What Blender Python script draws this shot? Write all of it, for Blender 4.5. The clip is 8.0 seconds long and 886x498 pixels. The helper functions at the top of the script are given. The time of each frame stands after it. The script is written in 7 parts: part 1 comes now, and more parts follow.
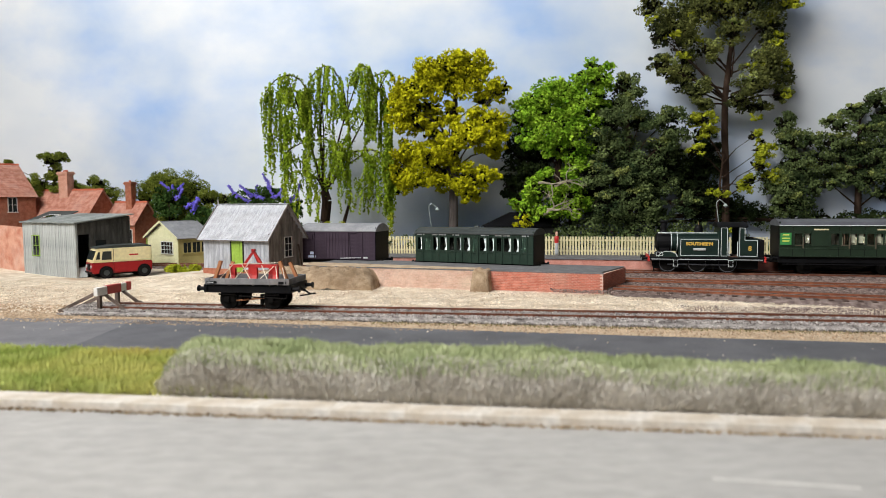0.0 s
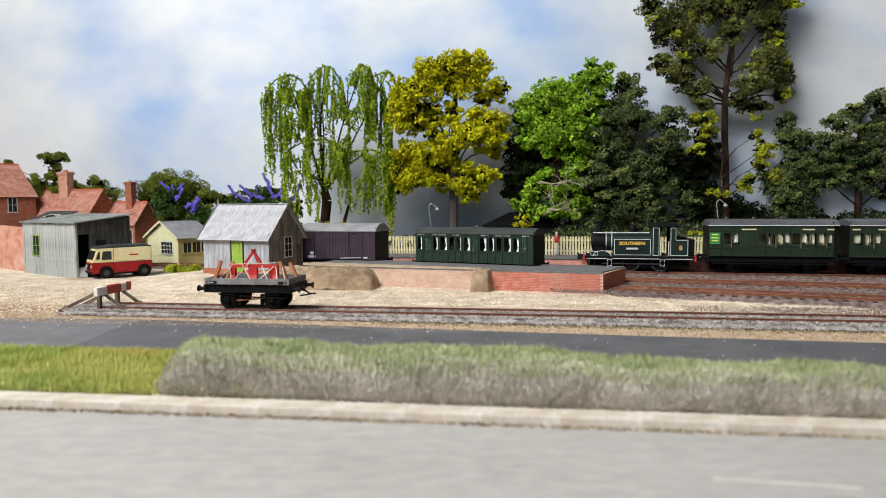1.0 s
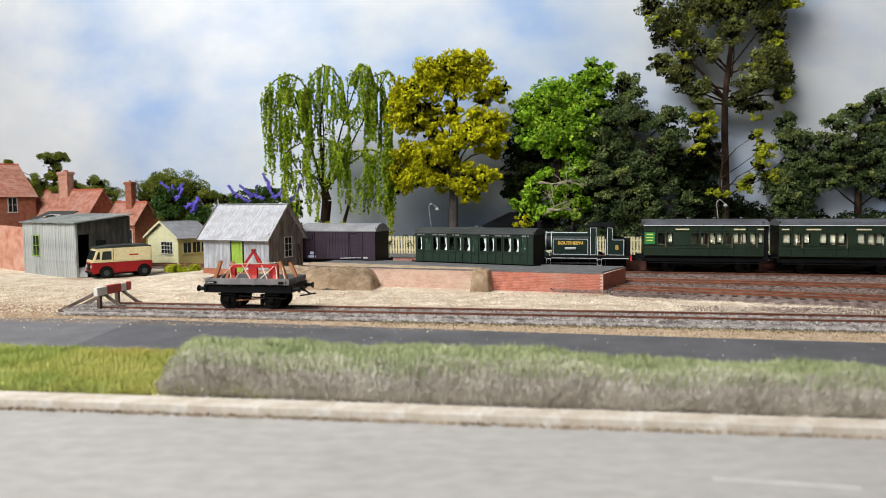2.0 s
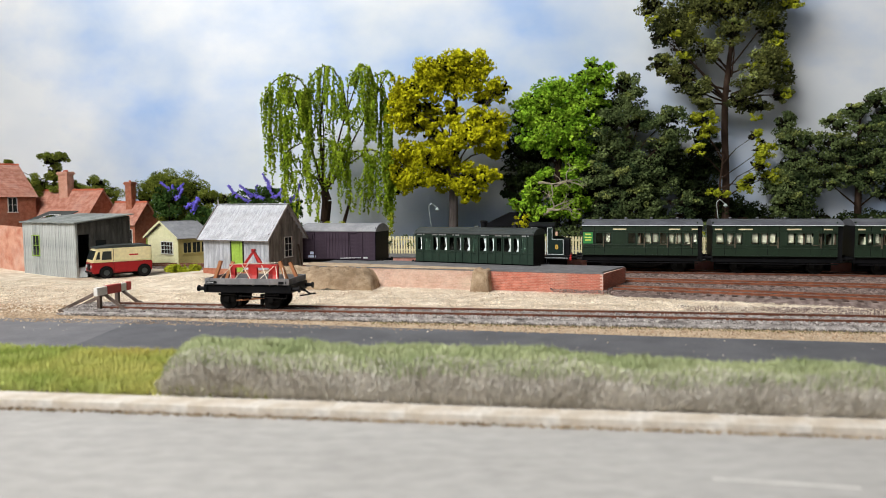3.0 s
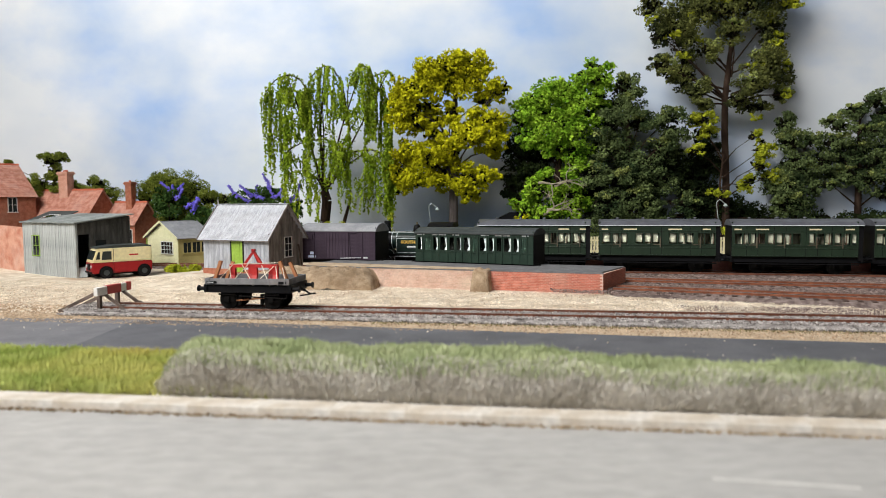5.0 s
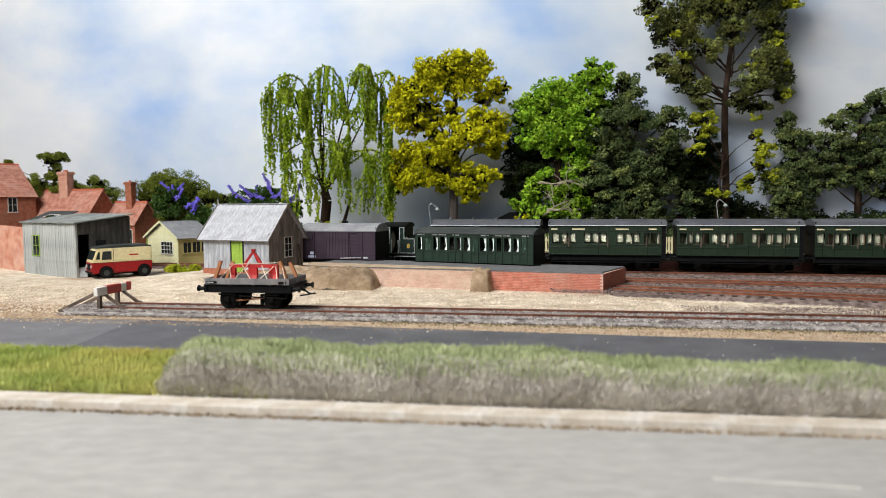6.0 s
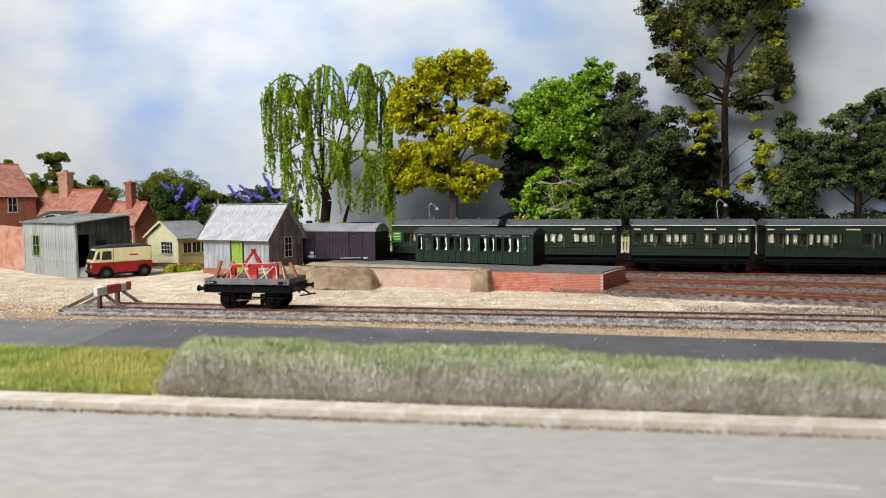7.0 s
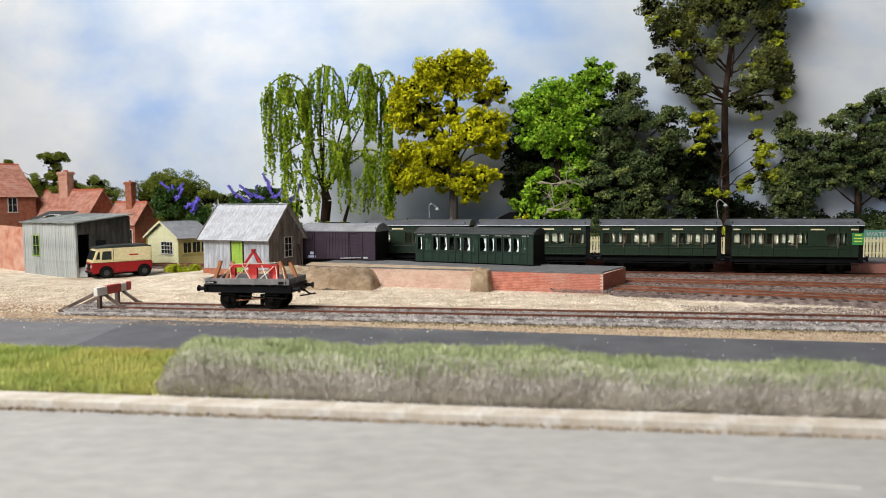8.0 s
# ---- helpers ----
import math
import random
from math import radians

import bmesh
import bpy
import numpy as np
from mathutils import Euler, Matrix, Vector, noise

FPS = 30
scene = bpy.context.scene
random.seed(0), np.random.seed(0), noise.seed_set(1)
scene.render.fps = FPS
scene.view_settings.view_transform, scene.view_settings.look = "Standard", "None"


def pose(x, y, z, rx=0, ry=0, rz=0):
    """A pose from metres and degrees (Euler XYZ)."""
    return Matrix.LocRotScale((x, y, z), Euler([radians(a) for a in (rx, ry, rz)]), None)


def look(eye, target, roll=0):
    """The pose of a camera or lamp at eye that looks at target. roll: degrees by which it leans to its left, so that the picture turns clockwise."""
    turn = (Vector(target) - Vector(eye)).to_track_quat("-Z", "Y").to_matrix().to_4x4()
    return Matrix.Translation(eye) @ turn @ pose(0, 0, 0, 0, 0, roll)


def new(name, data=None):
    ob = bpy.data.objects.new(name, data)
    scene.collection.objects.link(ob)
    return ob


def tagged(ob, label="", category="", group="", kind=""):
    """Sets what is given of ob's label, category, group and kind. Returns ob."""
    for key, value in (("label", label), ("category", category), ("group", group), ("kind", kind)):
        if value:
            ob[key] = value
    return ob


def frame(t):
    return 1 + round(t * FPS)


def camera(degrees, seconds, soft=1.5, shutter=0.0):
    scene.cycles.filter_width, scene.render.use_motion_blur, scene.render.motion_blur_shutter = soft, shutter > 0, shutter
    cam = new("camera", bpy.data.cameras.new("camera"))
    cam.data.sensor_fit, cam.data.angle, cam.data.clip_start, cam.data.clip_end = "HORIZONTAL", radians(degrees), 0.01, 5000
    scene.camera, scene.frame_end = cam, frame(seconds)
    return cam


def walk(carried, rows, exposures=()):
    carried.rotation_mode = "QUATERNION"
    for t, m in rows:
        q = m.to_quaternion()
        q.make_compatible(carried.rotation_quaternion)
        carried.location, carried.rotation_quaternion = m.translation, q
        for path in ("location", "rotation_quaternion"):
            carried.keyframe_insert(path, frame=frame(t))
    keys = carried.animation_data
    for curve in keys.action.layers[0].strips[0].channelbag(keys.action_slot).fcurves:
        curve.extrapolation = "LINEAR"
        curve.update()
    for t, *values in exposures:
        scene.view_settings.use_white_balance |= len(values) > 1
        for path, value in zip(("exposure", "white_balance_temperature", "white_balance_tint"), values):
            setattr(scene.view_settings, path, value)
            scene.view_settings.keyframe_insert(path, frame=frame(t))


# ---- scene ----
# A model railway on a baseboard, scale about 1:76. Lengths below are in millimetres and become metres through MM.
MM = 0.001

# ---- camera ----
cam = camera(66.32, 8.0, soft=0.75)
EYE = (0.0, 0.0, 0.0692)
TILT = math.atan(86 / 1200)
AIM = (0.0, math.cos(TILT), 0.0692 - math.sin(TILT))
# a phone close to the foreground: the near road and grass lie outside the focus
cam.data.dof.use_dof, cam.data.dof.focus_distance, cam.data.dof.aperture_fstop = True, 0.54, 14.0
walk(cam, [(0.0, look(EYE, AIM, -0.46)), (8.0, look(EYE, AIM, -0.46))])

# ---- world, window light, added fill, exposure ----
world = bpy.data.worlds.new("world")
scene.world = world
world.use_nodes = True
sky = world.node_tree.nodes.new("ShaderNodeTexSky")
sky.sky_type, sky.sun_disc = "NISHITA", False
sky.sun_elevation, sky.sun_rotation = radians(40), radians(215)
world.node_tree.links.new(sky.outputs[0], world.node_tree.nodes["Background"].inputs[0])
world.node_tree.nodes["Background"].inputs[1].default_value = 0.1
scene.view_settings.exposure = 0.0


def room_light(name, eye, target, wide, high, watts, colour):
    data = bpy.data.lights.new(name, "AREA")
    data.shape, data.size, data.size_y, data.energy, data.color = "RECTANGLE", wide, high, watts, colour
    ob = new(name, data)
    ob.matrix_world = look(eye, target)
    return ob


room_light("window_light_west", (-0.79, -0.2, 1.0), (-0.28, 0.3, 0.2), 1.0, 0.66, 36.0, (1.0, 0.98, 0.95))
# Added weak fill from the front; no window is known on that side.
room_light("window_light_south", (-0.24, -1.29, 1.05), (-0.24, 0.0, 1.05), 1.06, 0.98, 1.9, (1.0, 0.98, 0.95))


# ---- materials ----
def nodes_of(name):
    m = bpy.data.materials.new(name)
    m.use_nodes = True
    return m, m.node_tree.nodes, m.node_tree.links, m.node_tree.nodes["Principled BSDF"]


def mat(name, a, b, scale=300.0, rough=0.8, bump=0.3, fine=6.0, metal=0.0, island=0.0, piece=0.0, stain=None, spec=0.3, stretch=(1, 1, 1), dist=0.0004):
    """Two colours mixed by a noise of the given scale (per metre), fine grain, bump; island/piece vary single leaves or pieces."""
    m, n, l, p = nodes_of(name)
    tc = n.new("ShaderNodeTexCoord")
    mp = n.new("ShaderNodeMapping")
    mp.inputs["Scale"].default_value = stretch
    l.new(tc.outputs["Object"], mp.inputs["Vector"])
    big = n.new("ShaderNodeTexNoise")
    big.inputs["Scale"].default_value, big.inputs["Detail"].default_value = scale, 5
    small = n.new("ShaderNodeTexNoise")
    small.inputs["Scale"].default_value, small.inputs["Detail"].default_value = scale * fine, 3
    l.new(mp.outputs[0], big.inputs["Vector"])
    l.new(mp.outputs[0], small.inputs["Vector"])
    ramp = n.new("ShaderNodeValToRGB")
    ramp.color_ramp.elements[0].position, ramp.color_ramp.elements[1].position = 0.34, 0.66
    ramp.color_ramp.elements[0].color, ramp.color_ramp.elements[1].color = (*a, 1), (*b, 1)
    l.new(big.outputs["Fac"], ramp.inputs[0])
    last = ramp.outputs[0]
    if stain:
        st = n.new("ShaderNodeTexNoise")
        st.inputs["Scale"].default_value, st.inputs["Detail"].default_value = scale * 0.22, 6
        l.new(tc.outputs["Object"], st.inputs["Vector"])
        sr = n.new("ShaderNodeValToRGB")
        sr.color_ramp.elements[0].position, sr.color_ramp.elements[1].position = 0.5, 0.72
        mx = n.new("ShaderNodeMixRGB")
        mx.inputs[2].default_value = (*stain, 1)
        l.new(st.outputs["Fac"], sr.inputs[0])
        l.new(sr.outputs[0], mx.inputs[0])
        l.new(last, mx.inputs[1])
        last = mx.outputs[0]
    hsv = n.new("ShaderNodeHueSaturation")
    add = n.new("ShaderNodeMath")
    add.operation, add.inputs[1].default_value, add.inputs[2].default_value = "MULTIPLY_ADD", 0.5, 0.75
    l.new(small.outputs["Fac"], add.inputs[0])
    val = add.outputs[0]
    for amount, kind, socket in ((island, "ShaderNodeNewGeometry", "Random Per Island"), (piece, "ShaderNodeObjectInfo", "Random")):
        if amount:
            src = n.new(kind)
            ma = n.new("ShaderNodeMath")
            ma.operation, ma.inputs[1].default_value = "MULTIPLY_ADD", amount
            ad = n.new("ShaderNodeMath")
            ad.operation, ad.inputs[1].default_value = "SUBTRACT", amount / 2
            l.new(src.outputs[socket], ma.inputs[0])
            l.new(val, ma.inputs[2])
            l.new(ma.outputs[0], ad.inputs[0])
            val = ad.outputs[0]
    l.new(val, hsv.inputs["Value"])
    l.new(last, hsv.inputs["Color"])
    l.new(hsv.outputs[0], p.inputs["Base Color"])
    p.inputs["Roughness"].default_value, p.inputs["Metallic"].default_value = rough, metal
    p.inputs["Specular IOR Level"].default_value = spec
    if bump:
        bp = n.new("ShaderNodeBump")
        bp.inputs["Strength"].default_value, bp.inputs["Distance"].default_value = bump, dist
        l.new(small.outputs["Fac"], bp.inputs["Height"])
        l.new(bp.outputs[0], p.inputs["Normal"])
    return m


def glass_mat():
    m, n, l, p = nodes_of("thin_glass")
    p.inputs["Base Color"].default_value, p.inputs["Roughness"].default_value = (0.9, 0.95, 0.93, 1), 0.04
    p.inputs["Transmission Weight"].default_value, p.inputs["IOR"].default_value = 1.0, 1.1
    return m


def sky_board_mat():
    """Painted cloudy sky on the backboard: pale blue with soft white and grey clouds."""
    m, n, l, p = nodes_of("painted_sky")
    tc = n.new("ShaderNodeTexCoord")
    mp = n.new("ShaderNodeMapping")
    mp.inputs["Scale"].default_value, mp.inputs["Location"].default_value = (1.0, 1.0, 1.5), (3.1, 0.2, 7.4)
    l.new(tc.outputs["Object"], mp.inputs["Vector"])
    a = n.new("ShaderNodeTexNoise")
    a.inputs["Scale"].default_value, a.inputs["Detail"].default_value, a.inputs["Roughness"].default_value = 4.6, 6, 0.5
    b = n.new("ShaderNodeTexNoise")
    b.inputs["Scale"].default_value, b.inputs["Detail"].default_value, b.inputs["Roughness"].default_value = 7.0, 3, 0.4
    l.new(mp.outputs[0], a.inputs["Vector"])
    l.new(mp.outputs[0], b.inputs["Vector"])
    r = n.new("ShaderNodeValToRGB")
    e = r.color_ramp.elements
    e[0].position, e[0].color = 0.3, (0.34, 0.50, 0.80, 1)
    e[1].position, e[1].color = 0.58, (0.79, 0.81, 0.83, 1)
    mid = e.new(0.44)
    mid.color = (0.58, 0.665, 0.80, 1)
    r2 = n.new("ShaderNodeValToRGB")
    r2.color_ramp.elements[0].position, r2.color_ramp.elements[0].color = 0.32, (0.80, 0.85, 0.91, 1)
    r2.color_ramp.elements[1].position, r2.color_ramp.elements[1].color = 0.65, (1, 1, 1, 1)
    mx = n.new("ShaderNodeMixRGB")
    mx.blend_type, mx.inputs[0].default_value = "MULTIPLY", 1.0
    l.new(a.outputs["Fac"], r.inputs[0])
    l.new(b.outputs["Fac"], r2.inputs[0])
    l.new(r.outputs[0], mx.inputs[1])
    l.new(r2.outputs[0], mx.inputs[2])
    l.new(mx.outputs[0], p.inputs["Base Color"])
    p.inputs["Roughness"].default_value, p.inputs["Specular IOR Level"].default_value = 0.85, 0.1
    return m


M = {
    "room": mat("room_paint", (0.11, 0.105, 0.10), (0.14, 0.135, 0.13), 3, 0.9, 0.1),
    "board": mat("baseboard_wood", (0.3, 0.22, 0.14), (0.4, 0.3, 0.2), 30, 0.7, 0.2),
    "sky": sky_board_mat(),
    "yard": mat("yard_gravel", (0.60, 0.50, 0.37), (0.84, 0.76, 0.63), 90, 0.95, 0.9, 8, stain=(0.44, 0.31, 0.20), dist=0.001),
    "earth": mat("bare_earth", (0.29, 0.20, 0.12), (0.50, 0.38, 0.26), 180, 0.95, 1.0, 5, stain=(0.22, 0.15, 0.09), dist=0.0015),
    "sand": mat("sandy_path_edge", (0.40, 0.30, 0.2), (0.53, 0.42, 0.3), 120, 0.95, 0.6, 7),
    "tar": mat("dark_tarmac", (0.088, 0.089, 0.098), (0.115, 0.116, 0.125), 60, 0.8, 0.4, 18, stain=(0.15, 0.15, 0.16)),
    "tar2": mat("grey_tarmac", (0.135, 0.134, 0.145), (0.175, 0.174, 0.182), 60, 0.8, 0.4, 18, stain=(0.20, 0.196, 0.195)),
    "road": mat("painted_road", (0.365, 0.355, 0.338), (0.40, 0.39, 0.372), 25, 0.6, 0.6, 8, stain=(0.42, 0.41, 0.395), stretch=(0.6, 1.3, 1), dist=0.0008),
    "white": mat("worn_white_paint", (0.72, 0.7, 0.64), (0.8, 0.79, 0.75), 90, 0.6, 0.2),
    "faded": mat("faded_line_paint", (0.47, 0.46, 0.435), (0.56, 0.55, 0.52), 60, 0.6, 0.2),
    "kerb": mat("kerb_stone", (0.50, 0.43, 0.34), (0.68, 0.65, 0.60), 90, 0.85, 0.8, piece=0.03, stain=(0.42, 0.31, 0.19)),
    "soil": mat("verge_soil", (0.13, 0.11, 0.07), (0.22, 0.19, 0.12), 120, 0.95, 0.8),
    "ballast": mat("ballast_stone", (0.20, 0.18, 0.17), (0.47, 0.435, 0.41), 220, 0.9, 0.5, island=1.0),
    "ballast2": mat("rusty_ballast", (0.12, 0.085, 0.075), (0.34, 0.265, 0.24), 260, 0.9, 0.8, island=1.1),
    "chip": mat("pale_stone_chip", (0.56, 0.47, 0.35), (0.88, 0.80, 0.68), 70, 0.9, 0.5, island=0.7),
    "sleeper": mat("stained_sleeper", (0.035, 0.022, 0.018), (0.10, 0.062, 0.048), 260, 0.85, 0.5, piece=0.2),
    "rail": mat("rusty_rail", (0.13, 0.048, 0.03), (0.25, 0.10, 0.06), 160, 0.65, 0.3, metal=0.1),
    "rail2": mat("orange_rusty_rail", (0.17, 0.056, 0.030), (0.33, 0.125, 0.068), 160, 0.7, 0.3, metal=0.05),
    "railtop": mat("worn_rail_head", (0.30, 0.24, 0.21), (0.45, 0.38, 0.34), 60, 0.35, 0.1, metal=0.8),
    "green": mat("coach_green_paint", (0.014, 0.027, 0.015), (0.019, 0.035, 0.020), 60, 0.38, 0.06, spec=0.4),
    "green2": mat("old_coach_green", (0.010, 0.025, 0.016), (0.016, 0.036, 0.023), 120, 0.42, 0.2, spec=0.4),
    "olive": mat("engine_green_paint", (0.008, 0.019, 0.015), (0.011, 0.025, 0.020), 60, 0.4, 0.05, spec=0.3),
    "black": mat("black_paint", (0.003, 0.003, 0.0035), (0.007, 0.007, 0.008), 90, 0.55, 0.1, spec=0.14),
    "under": mat("dirty_underframe", (0.003, 0.003, 0.003), (0.009, 0.008, 0.007), 150, 0.85, 0.3, spec=0.1),
    "roof": mat("grey_coach_roof", (0.085, 0.088, 0.10), (0.12, 0.125, 0.14), 60, 0.42, 0.1, spec=0.45),
    "roof2": mat("dark_coach_roof", (0.035, 0.042, 0.040), (0.06, 0.068, 0.066), 60, 0.6, 0.3),
    "lining": mat("white_lining", (0.55, 0.6, 0.6), (0.66, 0.7, 0.7), 90, 0.5, 0.0),
    "cream": mat("cream_paint", (0.66, 0.58, 0.34), (0.74, 0.66, 0.42), 90, 0.5, 0.1),
    "seat": mat("pale_interior", (0.60, 0.54, 0.38), (0.74, 0.69, 0.55), 90, 0.7, 0.1),
    "wood": mat("brown_interior", (0.10, 0.055, 0.035), (0.16, 0.09, 0.06), 90, 0.6, 0.1),
    "curtain": mat("white_curtain", (0.40, 0.42, 0.43), (0.56, 0.57, 0.57), 200, 0.8, 0.2),
    "brass": mat("brass_fitting", (0.35, 0.26, 0.12), (0.45, 0.34, 0.16), 90, 0.35, 0.05, metal=0.7),
    "handle": mat("dull_bronze_handle", (0.10, 0.085, 0.06), (0.17, 0.14, 0.10), 90, 0.45, 0.05, metal=0.4),
    "gold": mat("gold_lettering", (0.58, 0.36, 0.06), (0.68, 0.44, 0.09), 90, 0.5, 0.0),
    "red": mat("red_paint", (0.42, 0.02, 0.018), (0.52, 0.035, 0.03), 90, 0.5, 0.1, spec=0.4),
    "maroon": mat("maroon_paint", (0.29, 0.010, 0.012), (0.34, 0.015, 0.018), 60, 0.4, 0.05, spec=0.25),
    "ivory": mat("ivory_paint", (0.80, 0.70, 0.40), (0.84, 0.75, 0.46), 60, 0.4, 0.05, spec=0.5),
    "rubber": mat("tyre_rubber", (0.006, 0.006, 0.006), (0.014, 0.014, 0.014), 90, 0.8, 0.2, spec=0.15),
    "umber": mat("van_brown_paint", (0.034, 0.022, 0.034), (0.055, 0.038, 0.055), 90, 0.7, 0.3, 8, spec=0.2),
    "brick": mat("red_brick_paper", (0.50, 0.165, 0.11), (0.62, 0.26, 0.19), 200, 0.85, 0.3, piece=0.3, stain=(0.54, 0.27, 0.2)),
    "brickpale": mat("pale_faded_brick", (0.58, 0.38, 0.29), (0.68, 0.50, 0.40), 130, 0.9, 0.4, piece=0.12, stain=(0.60, 0.50, 0.38)),
    "mortar": mat("mortar", (0.64, 0.44, 0.36), (0.72, 0.54, 0.46), 200, 0.9, 0.2),
    "housebrick": mat("house_brick", (0.30, 0.10, 0.055), (0.42, 0.16, 0.095), 260, 0.85, 0.4, 4, stain=(0.36, 0.17, 0.11)),
    "tile": mat("clay_roof_tile", (0.38, 0.15, 0.10), (0.54, 0.27, 0.20), 180, 0.85, 0.3, 5, piece=0.14, stain=(0.50, 0.31, 0.25)),
    "ridge": mat("ridge_tile", (0.45, 0.10, 0.05), (0.52, 0.14, 0.07), 180, 0.8, 0.3),
    "pinkbrick": mat("pink_garden_wall", (0.52, 0.20, 0.13), (0.66, 0.36, 0.26), 120, 0.9, 0.4, stain=(0.68, 0.52, 0.43)),
    "chimney": mat("pale_chimney_brick", (0.52, 0.26, 0.18), (0.62, 0.36, 0.27), 160, 0.85, 0.3),
    "iron": mat("grey_corrugated_iron", (0.33, 0.35, 0.385), (0.56, 0.58, 0.62), 160, 0.65, 0.3, 6, stain=(0.24, 0.23, 0.24), spec=0.3, stretch=(2.5, 2.5, 0.4)),
    "felt": mat("grey_green_roofing_felt", (0.19, 0.21, 0.20), (0.33, 0.35, 0.335), 120, 0.9, 1.0, 5, stain=(0.16, 0.165, 0.15), dist=0.0012),
    "irondark": mat("weathered_iron", (0.15, 0.13, 0.12), (0.30, 0.265, 0.245), 160, 0.75, 0.4, 6, piece=0.4, stretch=(2, 2, 0.4)),
    "roofiron": mat("pale_iron_roof", (0.36, 0.375, 0.41), (0.54, 0.555, 0.59), 200, 0.6, 1.0, 4, stain=(0.30, 0.29, 0.31), stretch=(1.6, 0.7, 0.7)),
    "greydoor": mat("grey_planks", (0.29, 0.315, 0.31), (0.46, 0.485, 0.475), 160, 0.8, 0.5, stretch=(3, 3, 0.35), piece=0.2, stain=(0.23, 0.24, 0.23)),
    "dark": mat("dark_opening", (0.012, 0.012, 0.010), (0.02, 0.02, 0.016), 60, 0.8, 0.0),
    "lime": mat("lime_green_paint", (0.22, 0.36, 0.04), (0.29, 0.44, 0.07), 90, 0.6, 0.1),
    "slate": mat("slate_roof", (0.22, 0.225, 0.24), (0.31, 0.315, 0.33), 120, 0.6, 0.2),
    "clad": mat("cream_weatherboard", (0.68, 0.66, 0.40), (0.76, 0.74, 0.48), 90, 0.6, 0.1, piece=0.05),
    "ochre": mat("ochre_weatherboard", (0.50, 0.42, 0.16), (0.60, 0.52, 0.24), 90, 0.7, 0.1),
    "fence": mat("cream_fence_paint", (0.62, 0.55, 0.31), (0.72, 0.65, 0.41), 120, 0.6, 0.1, piece=0.1),
    "plat": mat("platform_asphalt", (0.13, 0.13, 0.135), (0.19, 0.19, 0.195), 150, 0.85, 0.7, 6),
    "platred": mat("station_platform_brick", (0.52, 0.22, 0.17), (0.62, 0.31, 0.25), 160, 0.85, 0.2),
    "bark": mat("brown_bark", (0.020, 0.012, 0.008), (0.055, 0.035, 0.025), 150, 0.9, 0.6, stretch=(1, 1, 0.3), spec=0.08),
    "bark2": mat("pale_twig", (0.30, 0.26, 0.18), (0.42, 0.37, 0.27), 150, 0.9, 0.3),
    "bark3": mat("grey_bark", (0.06, 0.05, 0.045), (0.12, 0.10, 0.09), 150, 0.9, 0.4, stretch=(1, 1, 0.3)),
    "willow": mat("willow_leaf", (0.10, 0.17, 0.008), (0.31, 0.41, 0.03), 90, 0.9, 0.0, island=0.95, spec=0.06),
    "yellow": mat("yellow_leaf", (0.27, 0.27, 0.005), (0.56, 0.54, 0.014), 90, 0.9, 0.0, island=0.9, spec=0.06),
    "leaf": mat("bright_leaf", (0.10, 0.23, 0.010), (0.33, 0.52, 0.04), 60, 0.9, 0.0, island=0.95, spec=0.08),
    "deep": mat("dark_leaf", (0.024, 0.042, 0.017), (0.15, 0.195, 0.07), 45, 0.9, 0.0, island=1.3, spec=0.05),
    "tall": mat("tall_tree_leaf", (0.024, 0.032, 0.014), (0.19, 0.205, 0.055), 32, 0.9, 0.0, island=1.25, spec=0.06),
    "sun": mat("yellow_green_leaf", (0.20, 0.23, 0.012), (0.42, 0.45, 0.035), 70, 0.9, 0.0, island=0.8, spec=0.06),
    "ivygreen": mat("dark_shrub_leaf", (0.02, 0.045, 0.010), (0.07, 0.13, 0.03), 70, 0.9, 0.0, island=0.9, spec=0.05),
    # olive highlight colour for the clump tops of dark trees
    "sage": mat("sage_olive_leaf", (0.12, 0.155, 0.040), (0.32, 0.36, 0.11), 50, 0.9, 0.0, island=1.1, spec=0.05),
    # near-black leaves that carry the shade behind the trees
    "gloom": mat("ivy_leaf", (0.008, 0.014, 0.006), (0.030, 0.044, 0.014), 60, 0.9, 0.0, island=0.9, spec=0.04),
    "moss": mat("mossy_hedge_leaf", (0.075, 0.10, 0.012), (0.21, 0.25, 0.04), 70, 0.95, 0.0, island=0.8, spec=0.05),
    # near-black colour that paints the shade inside the crowns
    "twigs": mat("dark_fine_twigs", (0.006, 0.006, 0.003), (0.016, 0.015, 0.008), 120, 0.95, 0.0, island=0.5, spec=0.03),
    "plankdark": mat("black_weathered_planks", (0.045, 0.043, 0.038), (0.10, 0.095, 0.085), 160, 0.85, 0.5, stretch=(2, 2, 0.4), piece=0.3),
    "blue": mat("violet_blossom", (0.13, 0.10, 0.55), (0.22, 0.18, 0.72), 120, 0.8, 0.0, island=0.4),
    "lawn": mat("short_grass", (0.30, 0.38, 0.08), (0.50, 0.54, 0.17), 55, 0.85, 0.0, island=0.4, stain=(0.58, 0.50, 0.13), spec=0.1),
    "tuft": mat("green_tall_grass", (0.36, 0.42, 0.21), (0.53, 0.57, 0.33), 60, 0.85, 0.0, island=0.3, spec=0.1),
    "straw": mat("grey_dry_grass", (0.56, 0.52, 0.45), (0.74, 0.70, 0.63), 60, 0.85, 0.0, island=0.22, spec=0.1),
    "skin": mat("figure_paint", (0.6, 0.36, 0.26), (0.66, 0.42, 0.3), 200, 0.7, 0.0),
    "teal": mat("sign_green", (0.10, 0.26, 0.20), (0.13, 0.30, 0.23), 90, 0.5, 0.05),
